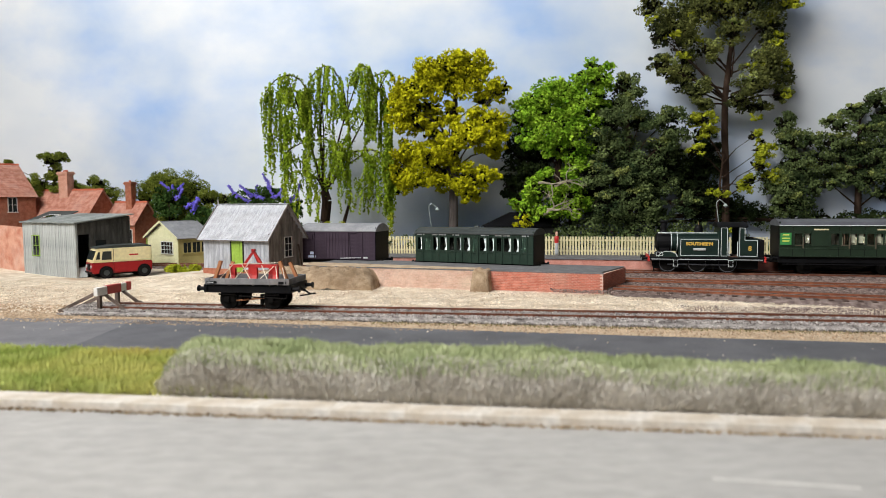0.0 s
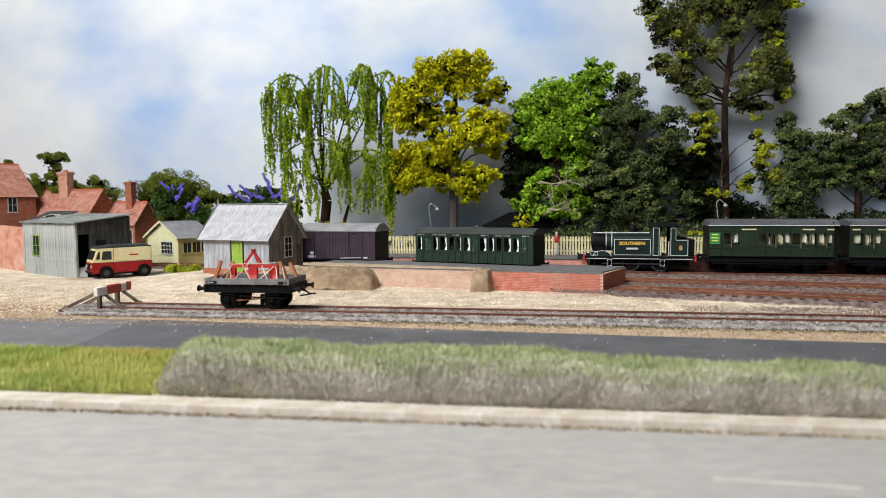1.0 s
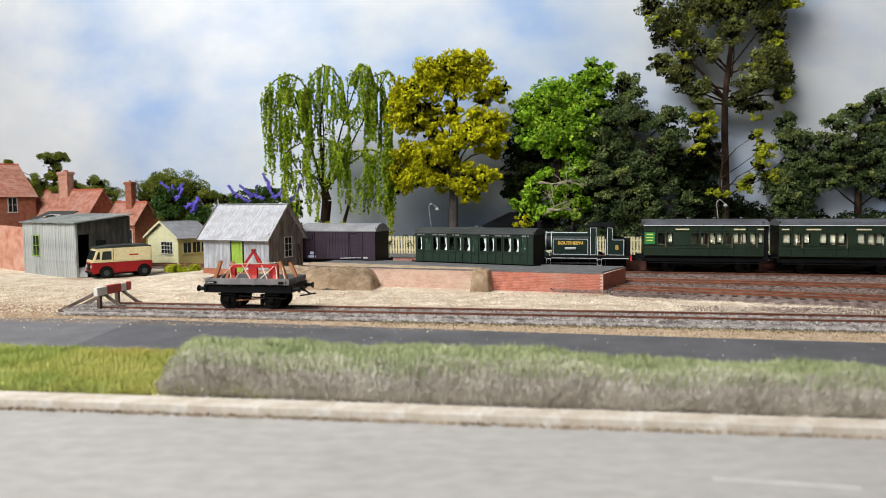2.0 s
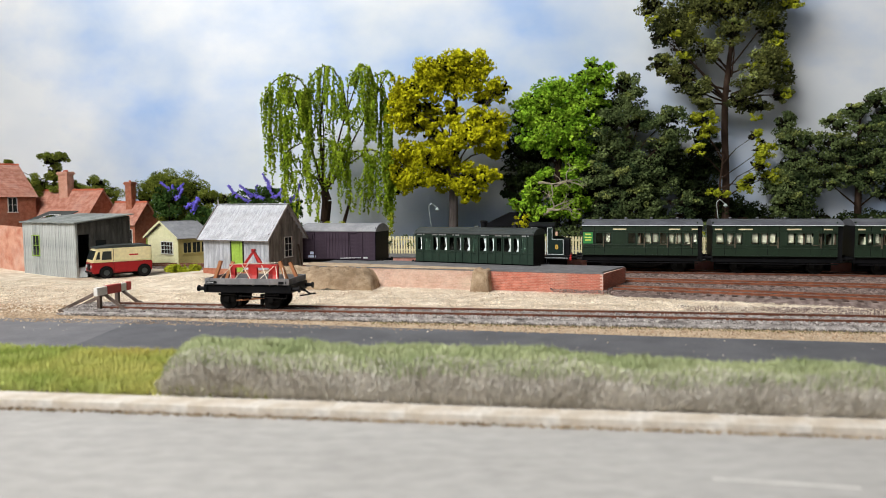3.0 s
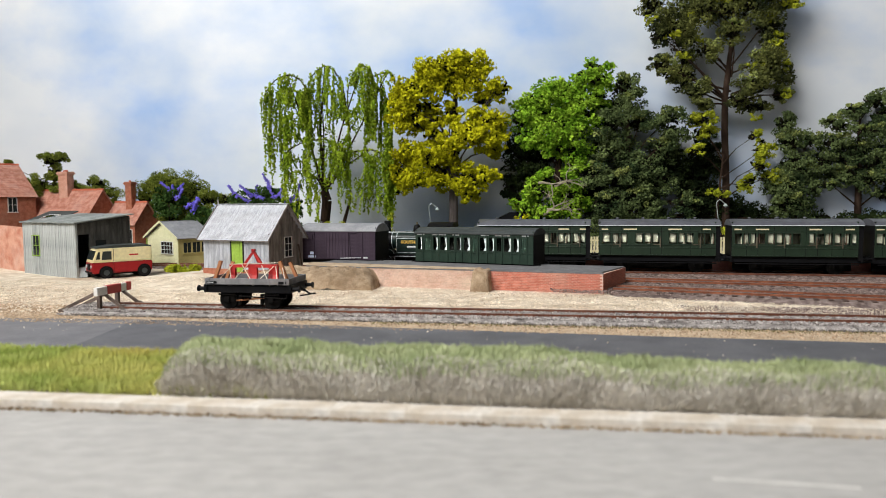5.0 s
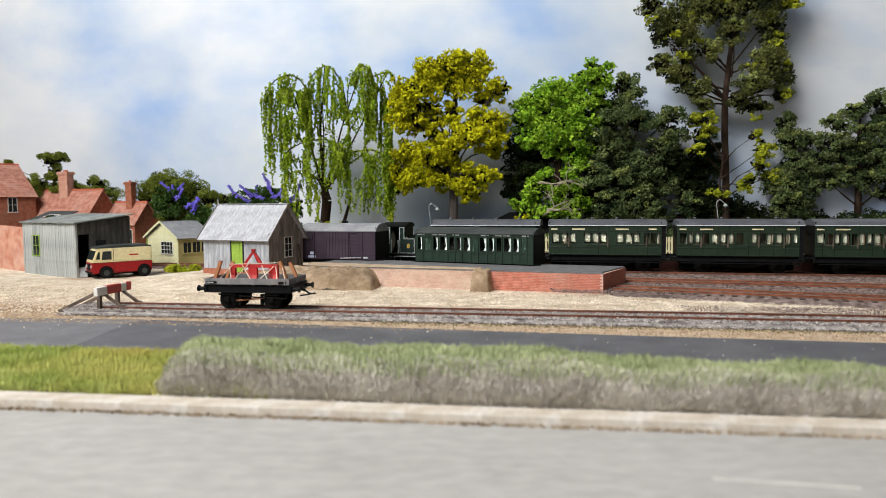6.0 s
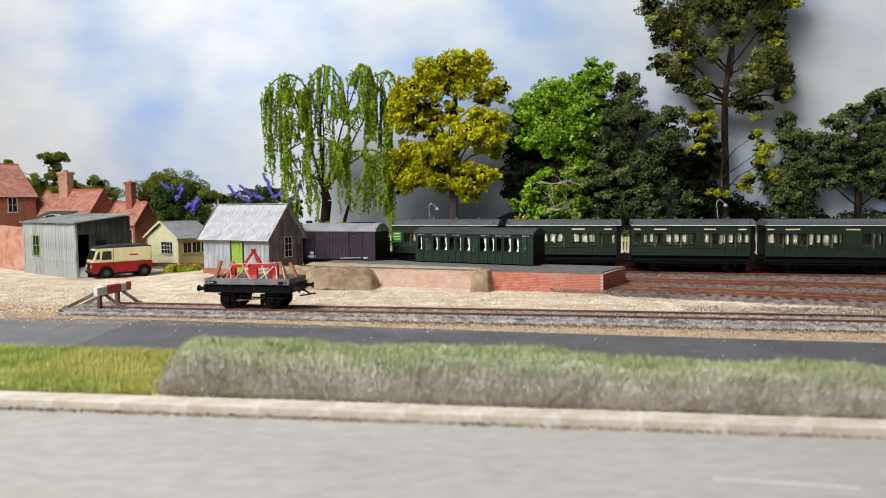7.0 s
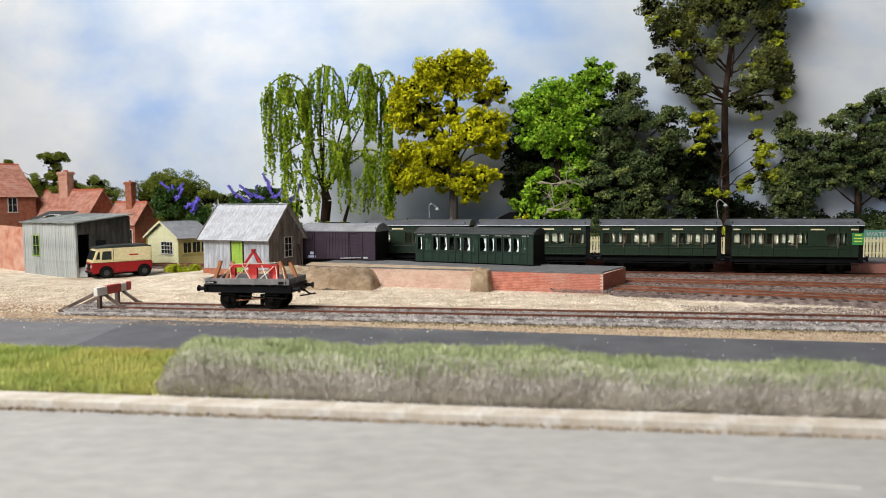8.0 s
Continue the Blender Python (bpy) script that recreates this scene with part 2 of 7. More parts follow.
    "signgreen": mat("board_green", (0.04, 0.22, 0.06), (0.06, 0.27, 0.08), 90, 0.5, 0.05),
    "signyellow": mat("board_yellow", (0.62, 0.72, 0.12), (0.70, 0.78, 0.16), 90, 0.5, 0.0),
    "timber": mat("weathered_timber", (0.07, 0.05, 0.04), (0.18, 0.135, 0.11), 150, 0.85, 0.5, stretch=(1, 1, 1)),
    "wagon": mat("grey_wagon_plank", (0.15, 0.15, 0.155), (0.25, 0.24, 0.24), 110, 0.8, 0.4, piece=0.12, stain=(0.16, 0.12, 0.10)),
    "orange": mat("orange_brown_wood", (0.36, 0.14, 0.06), (0.46, 0.20, 0.09), 120, 0.7, 0.2),
    "lampgreen": mat("pale_lamp_paint", (0.36, 0.42, 0.40), (0.46, 0.52, 0.50), 90, 0.4, 0.0),
    "blueprint": mat("blue_white_print", (0.35, 0.45, 0.7), (0.75, 0.78, 0.85), 900, 0.6, 0.0),
    "grit": mat("sandy_grit", (0.34, 0.235, 0.15), (0.58, 0.45, 0.32), 90, 0.95, 0.0, island=0.8, spec=0.05),
    "earth_grain": mat("gutter_grain", (0.16, 0.115, 0.07), (0.34, 0.26, 0.17), 120, 0.95, 0.0, island=0.7, spec=0.05),
    "weed": mat("olive_scatter", (0.16, 0.14, 0.06), (0.27, 0.24, 0.11), 120, 0.9, 0.0, island=0.6, spec=0.05),
    "blind": mat("pale_blind", (0.36, 0.34, 0.25), (0.52, 0.50, 0.40), 260, 0.8, 0.1),
    "brick_far": mat("red_brick_joined", (0.50, 0.165, 0.11), (0.62, 0.26, 0.19), 200, 0.85, 0.3, island=0.3, stain=(0.54, 0.27, 0.2)),
    "brickpale_far": mat("pale_brick_joined", (0.58, 0.38, 0.29), (0.68, 0.50, 0.40), 130, 0.9, 0.4, island=0.14, stain=(0.60, 0.50, 0.38)),
    "glass": glass_mat(),
}


# ---- building helpers, all in millimetres ----
def mesh_of(name, bm, material, smooth=False):
    bmesh.ops.scale(bm, vec=(MM, MM, MM), verts=bm.verts)
    bmesh.ops.recalc_face_normals(bm, faces=bm.faces)
    me = bpy.data.meshes.new(name)
    bm.to_mesh(me)
    bm.free()
    me.materials.append(material)
    if smooth:
        for f in me.polygons:
            f.use_smooth = True
    return me


def part(name, bm, material, parent=None, label="", at=None, smooth=False):
    ob = new(name, mesh_of(name, bm, material, smooth))
    if parent:
        ob.parent = parent
    if at:
        ob.matrix_basis = pose(at[0] * MM, at[1] * MM, at[2] * MM, *at[3:])
    if label:
        ob["label"] = label
    return ob


def share(ob, parent, m):
    """A further piece on the same mesh."""
    o = new(ob.name.split(".")[0], ob.data)
    o.parent, o.matrix_basis = parent, m
    return o


def thing(name, label, category, group="", at=(0, 0, 0, 0)):
    e = new(name)
    e.empty_display_size = 0.005
    e.matrix_basis = pose(at[0] * MM, at[1] * MM, at[2] * MM, 0, 0, at[3])
    return tagged(e, label, category, group)


def solid(verts, faces):
    bm = bmesh.new()
    vs = [bm.verts.new(v) for v in verts]
    for f in faces:
        bm.faces.new([vs[i] for i in f])
    return bm


def box(x0, x1, y0, y1, z0, z1, bm=None, bevel=0.0):
    b = bmesh.new()
    bmesh.ops.create_cube(b, size=1)
    for v in b.verts:
        v.co = Vector(((x0 + x1) / 2 + v.co.x * (x1 - x0), (y0 + y1) / 2 + v.co.y * (y1 - y0), (z0 + z1) / 2 + v.co.z * (z1 - z0)))
    if bevel:
        bmesh.ops.bevel(b, geom=b.edges[:], offset=bevel, segments=2, affect="EDGES", profile=0.5)
    return merge(bm, b)


def merge(bm, b):
    if bm is None:
        return b
    table = [bm.verts.new(v.co) for v in b.verts]
    b.verts.index_update()
    for f in b.faces:
        bm.faces.new([table[v.index] for v in f.verts])
    b.free()
    return bm


def rod(p, q, r0, r1=None, n=8, bm=None):
    """A round bar from p to q."""
    r1 = r0 if r1 is None else r1
    p, q = Vector(p), Vector(q)
    w = (q - p).normalized()
    u = w.orthogonal().normalized()
    v = w.cross(u)
    bm = bm or bmesh.new()
    rings = []
    for c, r in ((p, r0), (q, r1)):
        rings.append([bm.verts.new(c + (u * math.cos(k * 2 * math.pi / n) + v * math.sin(k * 2 * math.pi / n)) * max(r, 0.02)) for k in range(n)])
    for k in range(n):
        bm.faces.new((rings[0][k], rings[0][(k + 1) % n], rings[1][(k + 1) % n], rings[1][k]))
    bm.faces.new(rings[0][::-1])
    bm.faces.new(rings[1])
    return bm


def beam(p, q, w, h, bm=None):
    """A square bar from p to q."""
    p, q = Vector(p), Vector(q)
    d = (q - p).normalized()
    side = d.cross(Vector((0, 0, 1)))
    side = Vector((1, 0, 0)) if side.length < 1e-4 else side.normalized()
    up = side.cross(d)
    bm = bm or bmesh.new()
    c = [[bm.verts.new(e + side * (a * w / 2) + up * (b * h / 2)) for a, b in ((-1, -1), (1, -1), (1, 1), (-1, 1))] for e in (p, q)]
    for k in range(4):
        bm.faces.new((c[0][k], c[0][(k + 1) % 4], c[1][(k + 1) % 4], c[1][k]))
    bm.faces.new(c[0][::-1])
    bm.faces.new(c[1])
    return bm


def lathe(profile, n=12, bm=None, at=(0, 0, 0), axis="z"):
    """Turns (radius, height) pairs about an axis."""
    bm = bm or bmesh.new()
    rings = []
    for r, h in profile:
        ring = []
        for k in range(n):
            a, b = r * math.cos(k * 2 * math.pi / n), r * math.sin(k * 2 * math.pi / n)
            co = {"z": (a, b, h), "x": (h, a, b), "y": (a, h, b)}[axis]
            ring.append(bm.verts.new(Vector(co) + Vector(at)))
        rings.append(ring)
    for a, b in zip(rings, rings[1:]):
        for k in range(n):
            bm.faces.new((a[k], a[(k + 1) % n], b[(k + 1) % n], b[k]))
    bm.faces.new(rings[0][::-1])
    bm.faces.new(rings[-1])
    return bm


def slab(poly, z0, z1, bm=None):
    """An upright prism over a plan outline; z1 may be a list of heights, one a corner."""
    n = len(poly)
    tops = z1 if isinstance(z1, (list, tuple)) else [z1] * n
    b = solid([(x, y, z0) for x, y in poly] + [(x, y, t) for (x, y), t in zip(poly, tops)],
              [tuple(range(n))[::-1], tuple(range(n, 2 * n))] + [(k, (k + 1) % n, n + (k + 1) % n, n + k) for k in range(n)])
    return merge(bm, b)


def extrude_x(profile, x0, x1, bm=None):
    """A bar along x with the (y, z) outline."""
    n = len(profile)
    b = solid([(x0, y, z) for y, z in profile] + [(x1, y, z) for y, z in profile],
              [tuple(range(n))[::-1], tuple(range(n, 2 * n))] + [(k, (k + 1) % n, n + (k + 1) % n, n + k) for k in range(n)])
    return merge(bm, b)


def cloud_mesh(name, verts, faces, material):
    me = bpy.data.meshes.new(name)
    me.from_pydata((np.asarray(verts) * MM).tolist(), [], faces.tolist() if hasattr(faces, "tolist") else faces)
    me.materials.append(material)
    return me


OCTA = np.array([(1, 0, 0), (-1, 0, 0), (0, 1, 0), (0, -1, 0), (0, 0, 1), (0, 0, -1)], float)
OCTF = np.array([(0, 2, 4), (2, 1, 4), (1, 3, 4), (3, 0, 4), (2, 0, 5), (1, 2, 5), (3, 1, 5), (0, 3, 5)])


def clumps(name, points, sizes, material, rng, squash=0.7):
    """Many small uneven grains or foam leaves in one mesh."""
    n = len(points)
    q = rng.normal(size=(n, 3, 3))
    q, _ = np.linalg.qr(q)
    v = OCTA[None] * rng.uniform(0.55, 1.25, (n, 6, 1)) * np.array([1, 0.8, squash])
    v = np.einsum("nij,nkj->nki", q, v) * np.asarray(sizes).reshape(n, 1, 1) + np.asarray(points)[:, None, :]
    f = OCTF[None] + (np.arange(n) * 6)[:, None, None]
    return cloud_mesh(name, v.reshape(-1, 3), f.reshape(-1, 3), material)


def blades(name, roots, tips, width, material, rng):
    """Grass fibres: thin tapered triangles bent once."""
    n = len(roots)
    a = rng.uniform(0, 2 * math.pi, n)
    side = np.stack([np.cos(a), np.sin(a) * 0.4, np.zeros(n)], 1) * (width * rng.uniform(0.6, 1.3, n))[:, None]
    midp = roots * 0.45 + tips * 0.55
    midp[:, 2] += 0.12 * (tips[:, 2] - roots[:, 2])
    v = np.stack([roots - side, roots + side, midp + side * 0.7, midp - side * 0.7, tips], 1).reshape(-1, 3)
    k = np.arange(n) * 5
    faces = [(i, i + 1, i + 2, i + 3) for i in k.tolist()] + [(i + 3, i + 2, i + 4) for i in k.tolist()]
    return cloud_mesh(name, v, faces, material)


# ---- room shell ----
def room():
    x0, x1, y0, y1, z0, z1, w = -800, 1500, -1300, 1250, -950, 1750, 60
    def wall(name, b):
        tagged(part(name, b, M["room"]), "plain grey painted room wall", kind="structure")
    b = box(x0 - w, x0, y0, -750, z0, z1)
    box(x0 - w, x0, 350, y1, z0, z1, b)
    box(x0 - w, x0, -750, 350, z0, 640, b)
    box(x0 - w, x0, -750, 350, 1360, z1, b)
    wall("wall_west", b)
    # south wall, with an opening made for the added fill lamp
    b = box(x0, -780, y0 - w, y0, z0, z1)
    box(300, x1, y0 - w, y0, z0, z1, b)
    box(-780, 300, y0 - w, y0, z0, 550, b)
    box(-780, 300, y0 - w, y0, 1550, z1, b)
    wall("wall_south", b)
    wall("wall_east", box(x1, x1 + w, y0, y1, z0, z1))
    wall("wall_north", box(x0, x1, y1, y1 + w, z0, z1))
    tagged(part("ceiling", box(x0, x1, y0, y1, z1, z1 + w), M["room"]), "plain grey painted ceiling", kind="structure")
    tagged(part("floor", box(x0, x1, y0, y1, z0 - w, z0), M["board"]), "plain wooden room floor", kind="structure")


room()

# ---- baseboard, ground, road, path ----
BACK = lambda x: 868 - 0.10 * x  # the backboard's line
tagged(part("baseboard", box(-780, 1000, -60, 1010, -40, -2), M["board"]), "plywood layout baseboard", kind="structure")
tagged(part("floor_trestle", box(-700, 700, 100, 800, -950, -40), M["board"]), "plain layout support under the baseboard", kind="structure")


def uneven(x0, x1, y0, y1, step, height, bumps, clip=None):
    """A ground sheet with gentle relief."""
    bm = bmesh.new()
    nx, ny = int((x1 - x0) / step) + 1, int((y1 - y0) / step) + 1
    grid = []
    for j in range(ny):
        row = []
        for i in range(nx):
            x, y = x0 + i * (x1 - x0) / (nx - 1), y0 + j * (y1 - y0) / (ny - 1)
            row.append(bm.verts.new((x, y, height(x, y) + bumps * noise.noise((x / 23, y / 23, 3.0)) + bumps * 0.4 * noise.noise((x / 7, y / 7, 9.0)))))
        grid.append(row)
    for j in range(ny - 1):
        for i in range(nx - 1):
            bm.faces.new((grid[j][i], grid[j][i + 1], grid[j + 1][i + 1], grid[j + 1][i]))
    return bm


def yard_height(x, y):
    back = min(1, max(0, (y - 660) / 60))
    r = math.hypot((x + 175) / 95, (y - 606) / 62)
    knoll = 5.6 * max(0.0, min(1.0, (1.25 - r) / 0.5))
    return -0.6 + max(3.0 * back, knoll)


tagged(part("ground", uneven(-780, 1000, 250, 1005, 9, yard_height, 0.8), M["yard"], smooth=True), "pale cream gravel goods yard ground", kind="structure")

ROAD_EDGE = lambda x: 207.5 - 0.1275 * (x + 0.5)  # front foot of the kerb
KERB_BACK = lambda x: 216.5 - 0.1375 * (x + 0.5)
PATH_FRONT = lambda x: 276.0 - 0.153 * x - 0.165 * np.clip(x, 0, 170)
PATH_BACK = lambda x: 358.5 - 0.212 * x
tagged(part("road", slab([(-780, -60), (1000, -60), (1000, ROAD_EDGE(1000)), (-780, ROAD_EDGE(-780))], -2, 0), M["road"]), "pale grey painted model road surface", kind="structure")
tagged(part("road_line", slab([(66, 162.5), (99, 156.5), (99, 157.6), (66.4, 164)], 0, 0.15), M["faded"]), "worn white line painted on the road", kind="structure")
tagged(part("pavement", slab([(-780, PATH_FRONT(-780) - 12), (-178, PATH_FRONT(-178) - 12), (-181, PATH_BACK(-181)), (-780, PATH_BACK(-780) - 60)], -2, 0.5), M["tar2"]), "grey asphalt path, lighter older section", kind="structure")
tagged(part("pavement", slab([(-178, PATH_FRONT(-178) - 12), (0, PATH_FRONT(0) - 8), (170, PATH_FRONT(170) - 8), (1000, PATH_FRONT(1000) - 12), (1000, PATH_BACK(1000)), (400, PATH_BACK(400) + 4), (100, PATH_BACK(100) - 1), (-100, PATH_BACK(-100) + 0.5), (-181, PATH_BACK(-181))], -2, 0.55), M["tar"]), "dark asphalt path beside the railway", kind="structure")
tagged(part("verge", slab([(-780, KERB_BACK(-780)), (1000, KERB_BACK(1000)), (1000, PATH_FRONT(1000)), (170, PATH_FRONT(170)), (0, PATH_FRONT(0)), (-780, PATH_FRONT(-780))], -2, 2.0), M["soil"]), "soil of the roadside grass verge", kind="structure")


def kerb():
    k = tagged(new("kerb"), "pale worn kerb stones along the road", kind="structure")
    yaw = -math.degrees(math.atan(0.1325))
    proto = None
    for i in range(-16, 17):
        x = i * 24.0
        y = (ROAD_EDGE(x) + KERB_BACK(x)) / 2
        m = pose(x * MM, y * MM, random.uniform(-0.06, 0.06) * MM, 0, 0, yaw + 180 * random.randint(0, 1))
        if proto is None:
            proto = part("kerb_stone", box(-12.1, 12.1, -4.4, 4.4, -2, 2.8, bevel=0.14), M["kerb"], k)
            proto.matrix_basis = m
        else:
            share(proto, k, m)


kerb()


# ---- backboard ----
def backboard():
    t = tagged(new("backdrop"), "painted backboard with a cloudy pale blue sky", kind="structure")
    part("panel", slab([(-780, BACK(-780)), (1000, BACK(1000)), (1000, BACK(1000) + 8), (-780, BACK(-780) + 8)], -40, 640), M["sky"], t)


backboard()


# ---- railway tracks ----
def track(label, points, sleepers, rail_mat="rail"):
    """Two rails on sleepers along a line of plan points."""
    t = thing("railway_track", label, "track")
    pts = [Vector((x, y, 0)) for x, y in points]
    for side in (-8.6, 8.6):
        line = []
        for i, p in enumerate(pts):
            d = (pts[min(i + 1, len(pts) - 1)] - pts[max(i - 1, 0)]).normalized()
            line.append(p + Vector((-d.y, d.x, 0)) * side)
        a, b = line[0], line[-1]
        d = (b - a).normalized()
        n = Vector((-d.y, d.x, 0))
        prof = [(-1.0, 1.5), (1.0, 1.5), (1.0, 2.0), (0.35, 2.2), (0.35, 3.6), (0.55, 3.8), (0.55, 4.4), (-0.55, 4.4), (-0.55, 3.8), (-0.35, 3.6), (-0.35, 2.2), (-1.0, 2.0)]
        k = len(prof)
        bm = solid([e + n * u + Vector((0, 0, z)) for e in (a, b) for u, z in prof], [tuple(range(k)), tuple(range(k, 2 * k))[::-1]] + [(i, k + i, k + (i + 1) % k, (i + 1) % k) for i in range(k)])
        r = part("rail", bm, M[rail_mat], t)
        part("rail_head", beam(a + Vector((0, 0, 4.43)), b + Vector((0, 0, 4.43)), 0.8, 0.1), M["railtop"], r)
    proto, carry = None, 0.0
    for a, b in zip(pts, pts[1:]):
        d, ln = (b - a).normalized(), (b - a).length
        s = carry
        while s < ln:
            c = a + d * s
            m = pose(c.x * MM, c.y * MM, 0, 0, 0, math.degrees(math.atan2(d.y, d.x)) + random.uniform(-1, 1))
            if proto is None:
                proto = part("sleeper", box(-1.7, 1.7, -16.5, 16.5, 1.4, 2.95, bevel=0.15), M["sleeper"], t)
                proto.matrix_basis = m
            else:
                share(proto, t, m)
            s += sleepers
        carry = s - ln


SIDING = lambda x: 398.4 - 0.1594 * x
MAIN = lambda x: 651.9 - 0.2283 * x
LOOP = lambda x: 594.5 - 0.30 * x
DOCK = lambda x: 555.0 - 0.41 * x
track("rusty siding rails on stained sleepers", [(-214, SIDING(-214)), (640, SIDING(640))], 8.2)
track("main line rails on stained sleepers", [(-600, MAIN(-600)), (700, MAIN(700))], 8.2)
track("rusty loop rails behind the loading dock", [(-220, LOOP(-220)), (500, LOOP(500))], 8.2, "rail2")
track("rusty dock siding rails ending at the loading dock", [(128, DOCK(128)), (330, DOCK(330)), (520, DOCK(520))], 8.2, "rail2")


def scatter(name, label, material, count, place, size, seed, zfun=lambda x, y: 0.3):
    rng = np.random.default_rng(seed)
    pts = [place(rng) for _ in range(count)]
    pts = np.array([(x, y, zfun(x, y) + rng.uniform(-0.15, 0.35)) for x, y in pts])
    me = clumps(name, pts, rng.uniform(size[0], size[1], len(pts)), material, rng, 0.8)
    tagged(new(name, me), label, kind="stuff")


def band(line, x0, x1, lo, hi):
    def f(r):
        x = r.uniform(x0, x1)
        return x, line(x) + r.uniform(lo, hi)
    return f


def bed(label, line, x0, x1, half, material):
    """Ballast bed with sloping shoulders."""
    prof = [(-half - 7, -0.8), (-half, 2.7), (half, 2.7), (half + 5, -0.8)]
    b = solid([(x, line(x) + u, z) for x in (x0, x1) for u, z in prof], [(0, 1, 2, 3), (7, 6, 5, 4), (0, 4, 5, 1), (1, 5, 6, 2), (2, 6, 7, 3), (3, 7, 4, 0)])
    tagged(part("track_bed", b, M[material]), label, kind="structure")


bed("grey ballast bed of the siding", SIDING, -236, 640, 17, "ballast")
bed("brown ballast bed of the main line", MAIN, -600, 700, 18, "ballast2")
bed("brown ballast bed of the loop", LOOP, -220, 500, 17, "ballast2")
bed("brown ballast bed of the dock siding", DOCK, 122, 520, 17, "ballast2")
shoulder = lambda lo, hi: (lambda x, y: 2.75 if lo < y - SIDING(x) < hi else 1.2)
scatter("ballast", "grey crushed stone ballast under the siding", M["ballast"], 30000, band(SIDING, -238, 330, -24, 17), (0.4, 0.95), 1, shoulder(-18, 17))
scatter("ballast", "brown rust-stained ballast between the tracks", M["ballast2"], 30000, band(MAIN, 80, 480, -150, 14), (0.35, 0.85), 2, lambda x, y: 2.5)
scatter("gravel", "pale cream stone chippings in the goods yard", M["chip"], 42000, band(SIDING, -440, 260, 17, 150), (0.22, 0.62), 3, lambda x, y: max(-0.2, yard_height(x, y) + 0.3))
scatter("gravel", "pale cream stone chippings before the dock", M["chip"], 16000, band(SIDING, -120, 200, 17, 80), (0.25, 0.7), 4, lambda x, y: 0.1)
scatter("gravel", "grey-pink stone dust between the tracks", M["ballast2"], 9000, band(SIDING, 150, 420, 18, 60), (0.25, 0.6), 6, lambda x, y: 0.2)
tagged(part("sand_strip", slab([(-420, PATH_BACK(-420) - 40), (-181, PATH_BACK(-181) - 1), (-100, PATH_BACK(-100)), (100, PATH_BACK(100) - 2), (400, PATH_BACK(400)), (640, PATH_BACK(640)), (640, SIDING(640) - 17), (-230, SIDING(-230) - 14), (-420, 452)], -2, 0.35), M["sand"]), "sandy earth strip between path and ballast", kind="structure")
scatter("weeds", "dull olive scatter along the ballast foot", M["weed"], 2200, band(SIDING, -40, 330, -29, -19), (0.25, 0.6), 5, lambda x, y: 0.5)


scatter("sand_grains", "brown sandy grit along the path's edge", M["grit"], 9000, band(SIDING, -420, 330, -46, -20), (0.25, 0.75), 9, lambda x, y: 0.3)
scatter("sand_grains", "loose brown grit in the goods yard", M["grit"], 5000, band(SIDING, -440, 200, 16, 110), (0.25, 0.6), 10, lambda x, y: max(0.0, yard_height(x, y) + 0.4))
scatter("gravel", "brown and cream gravel at the siding's end", M["grit"], 5000, band(SIDING, -450, -232, -40, 18), (0.3, 0.8), 12, lambda x, y: 0.2)
scatter("stone_chips", "pale stone chips dropped on the asphalt path", M["chip"], 70, band(PATH_BACK, -250, 240, -42, -3), (0.25, 0.7), 11, lambda x, y: 0.6)
scatter("gutter_dirt", "brown grains along the foot of the kerb", M["earth_grain"], 2600, band(ROAD_EDGE, -200, 170, -2.6, 0.4), (0.2, 0.75), 8, lambda x, y: -0.05)


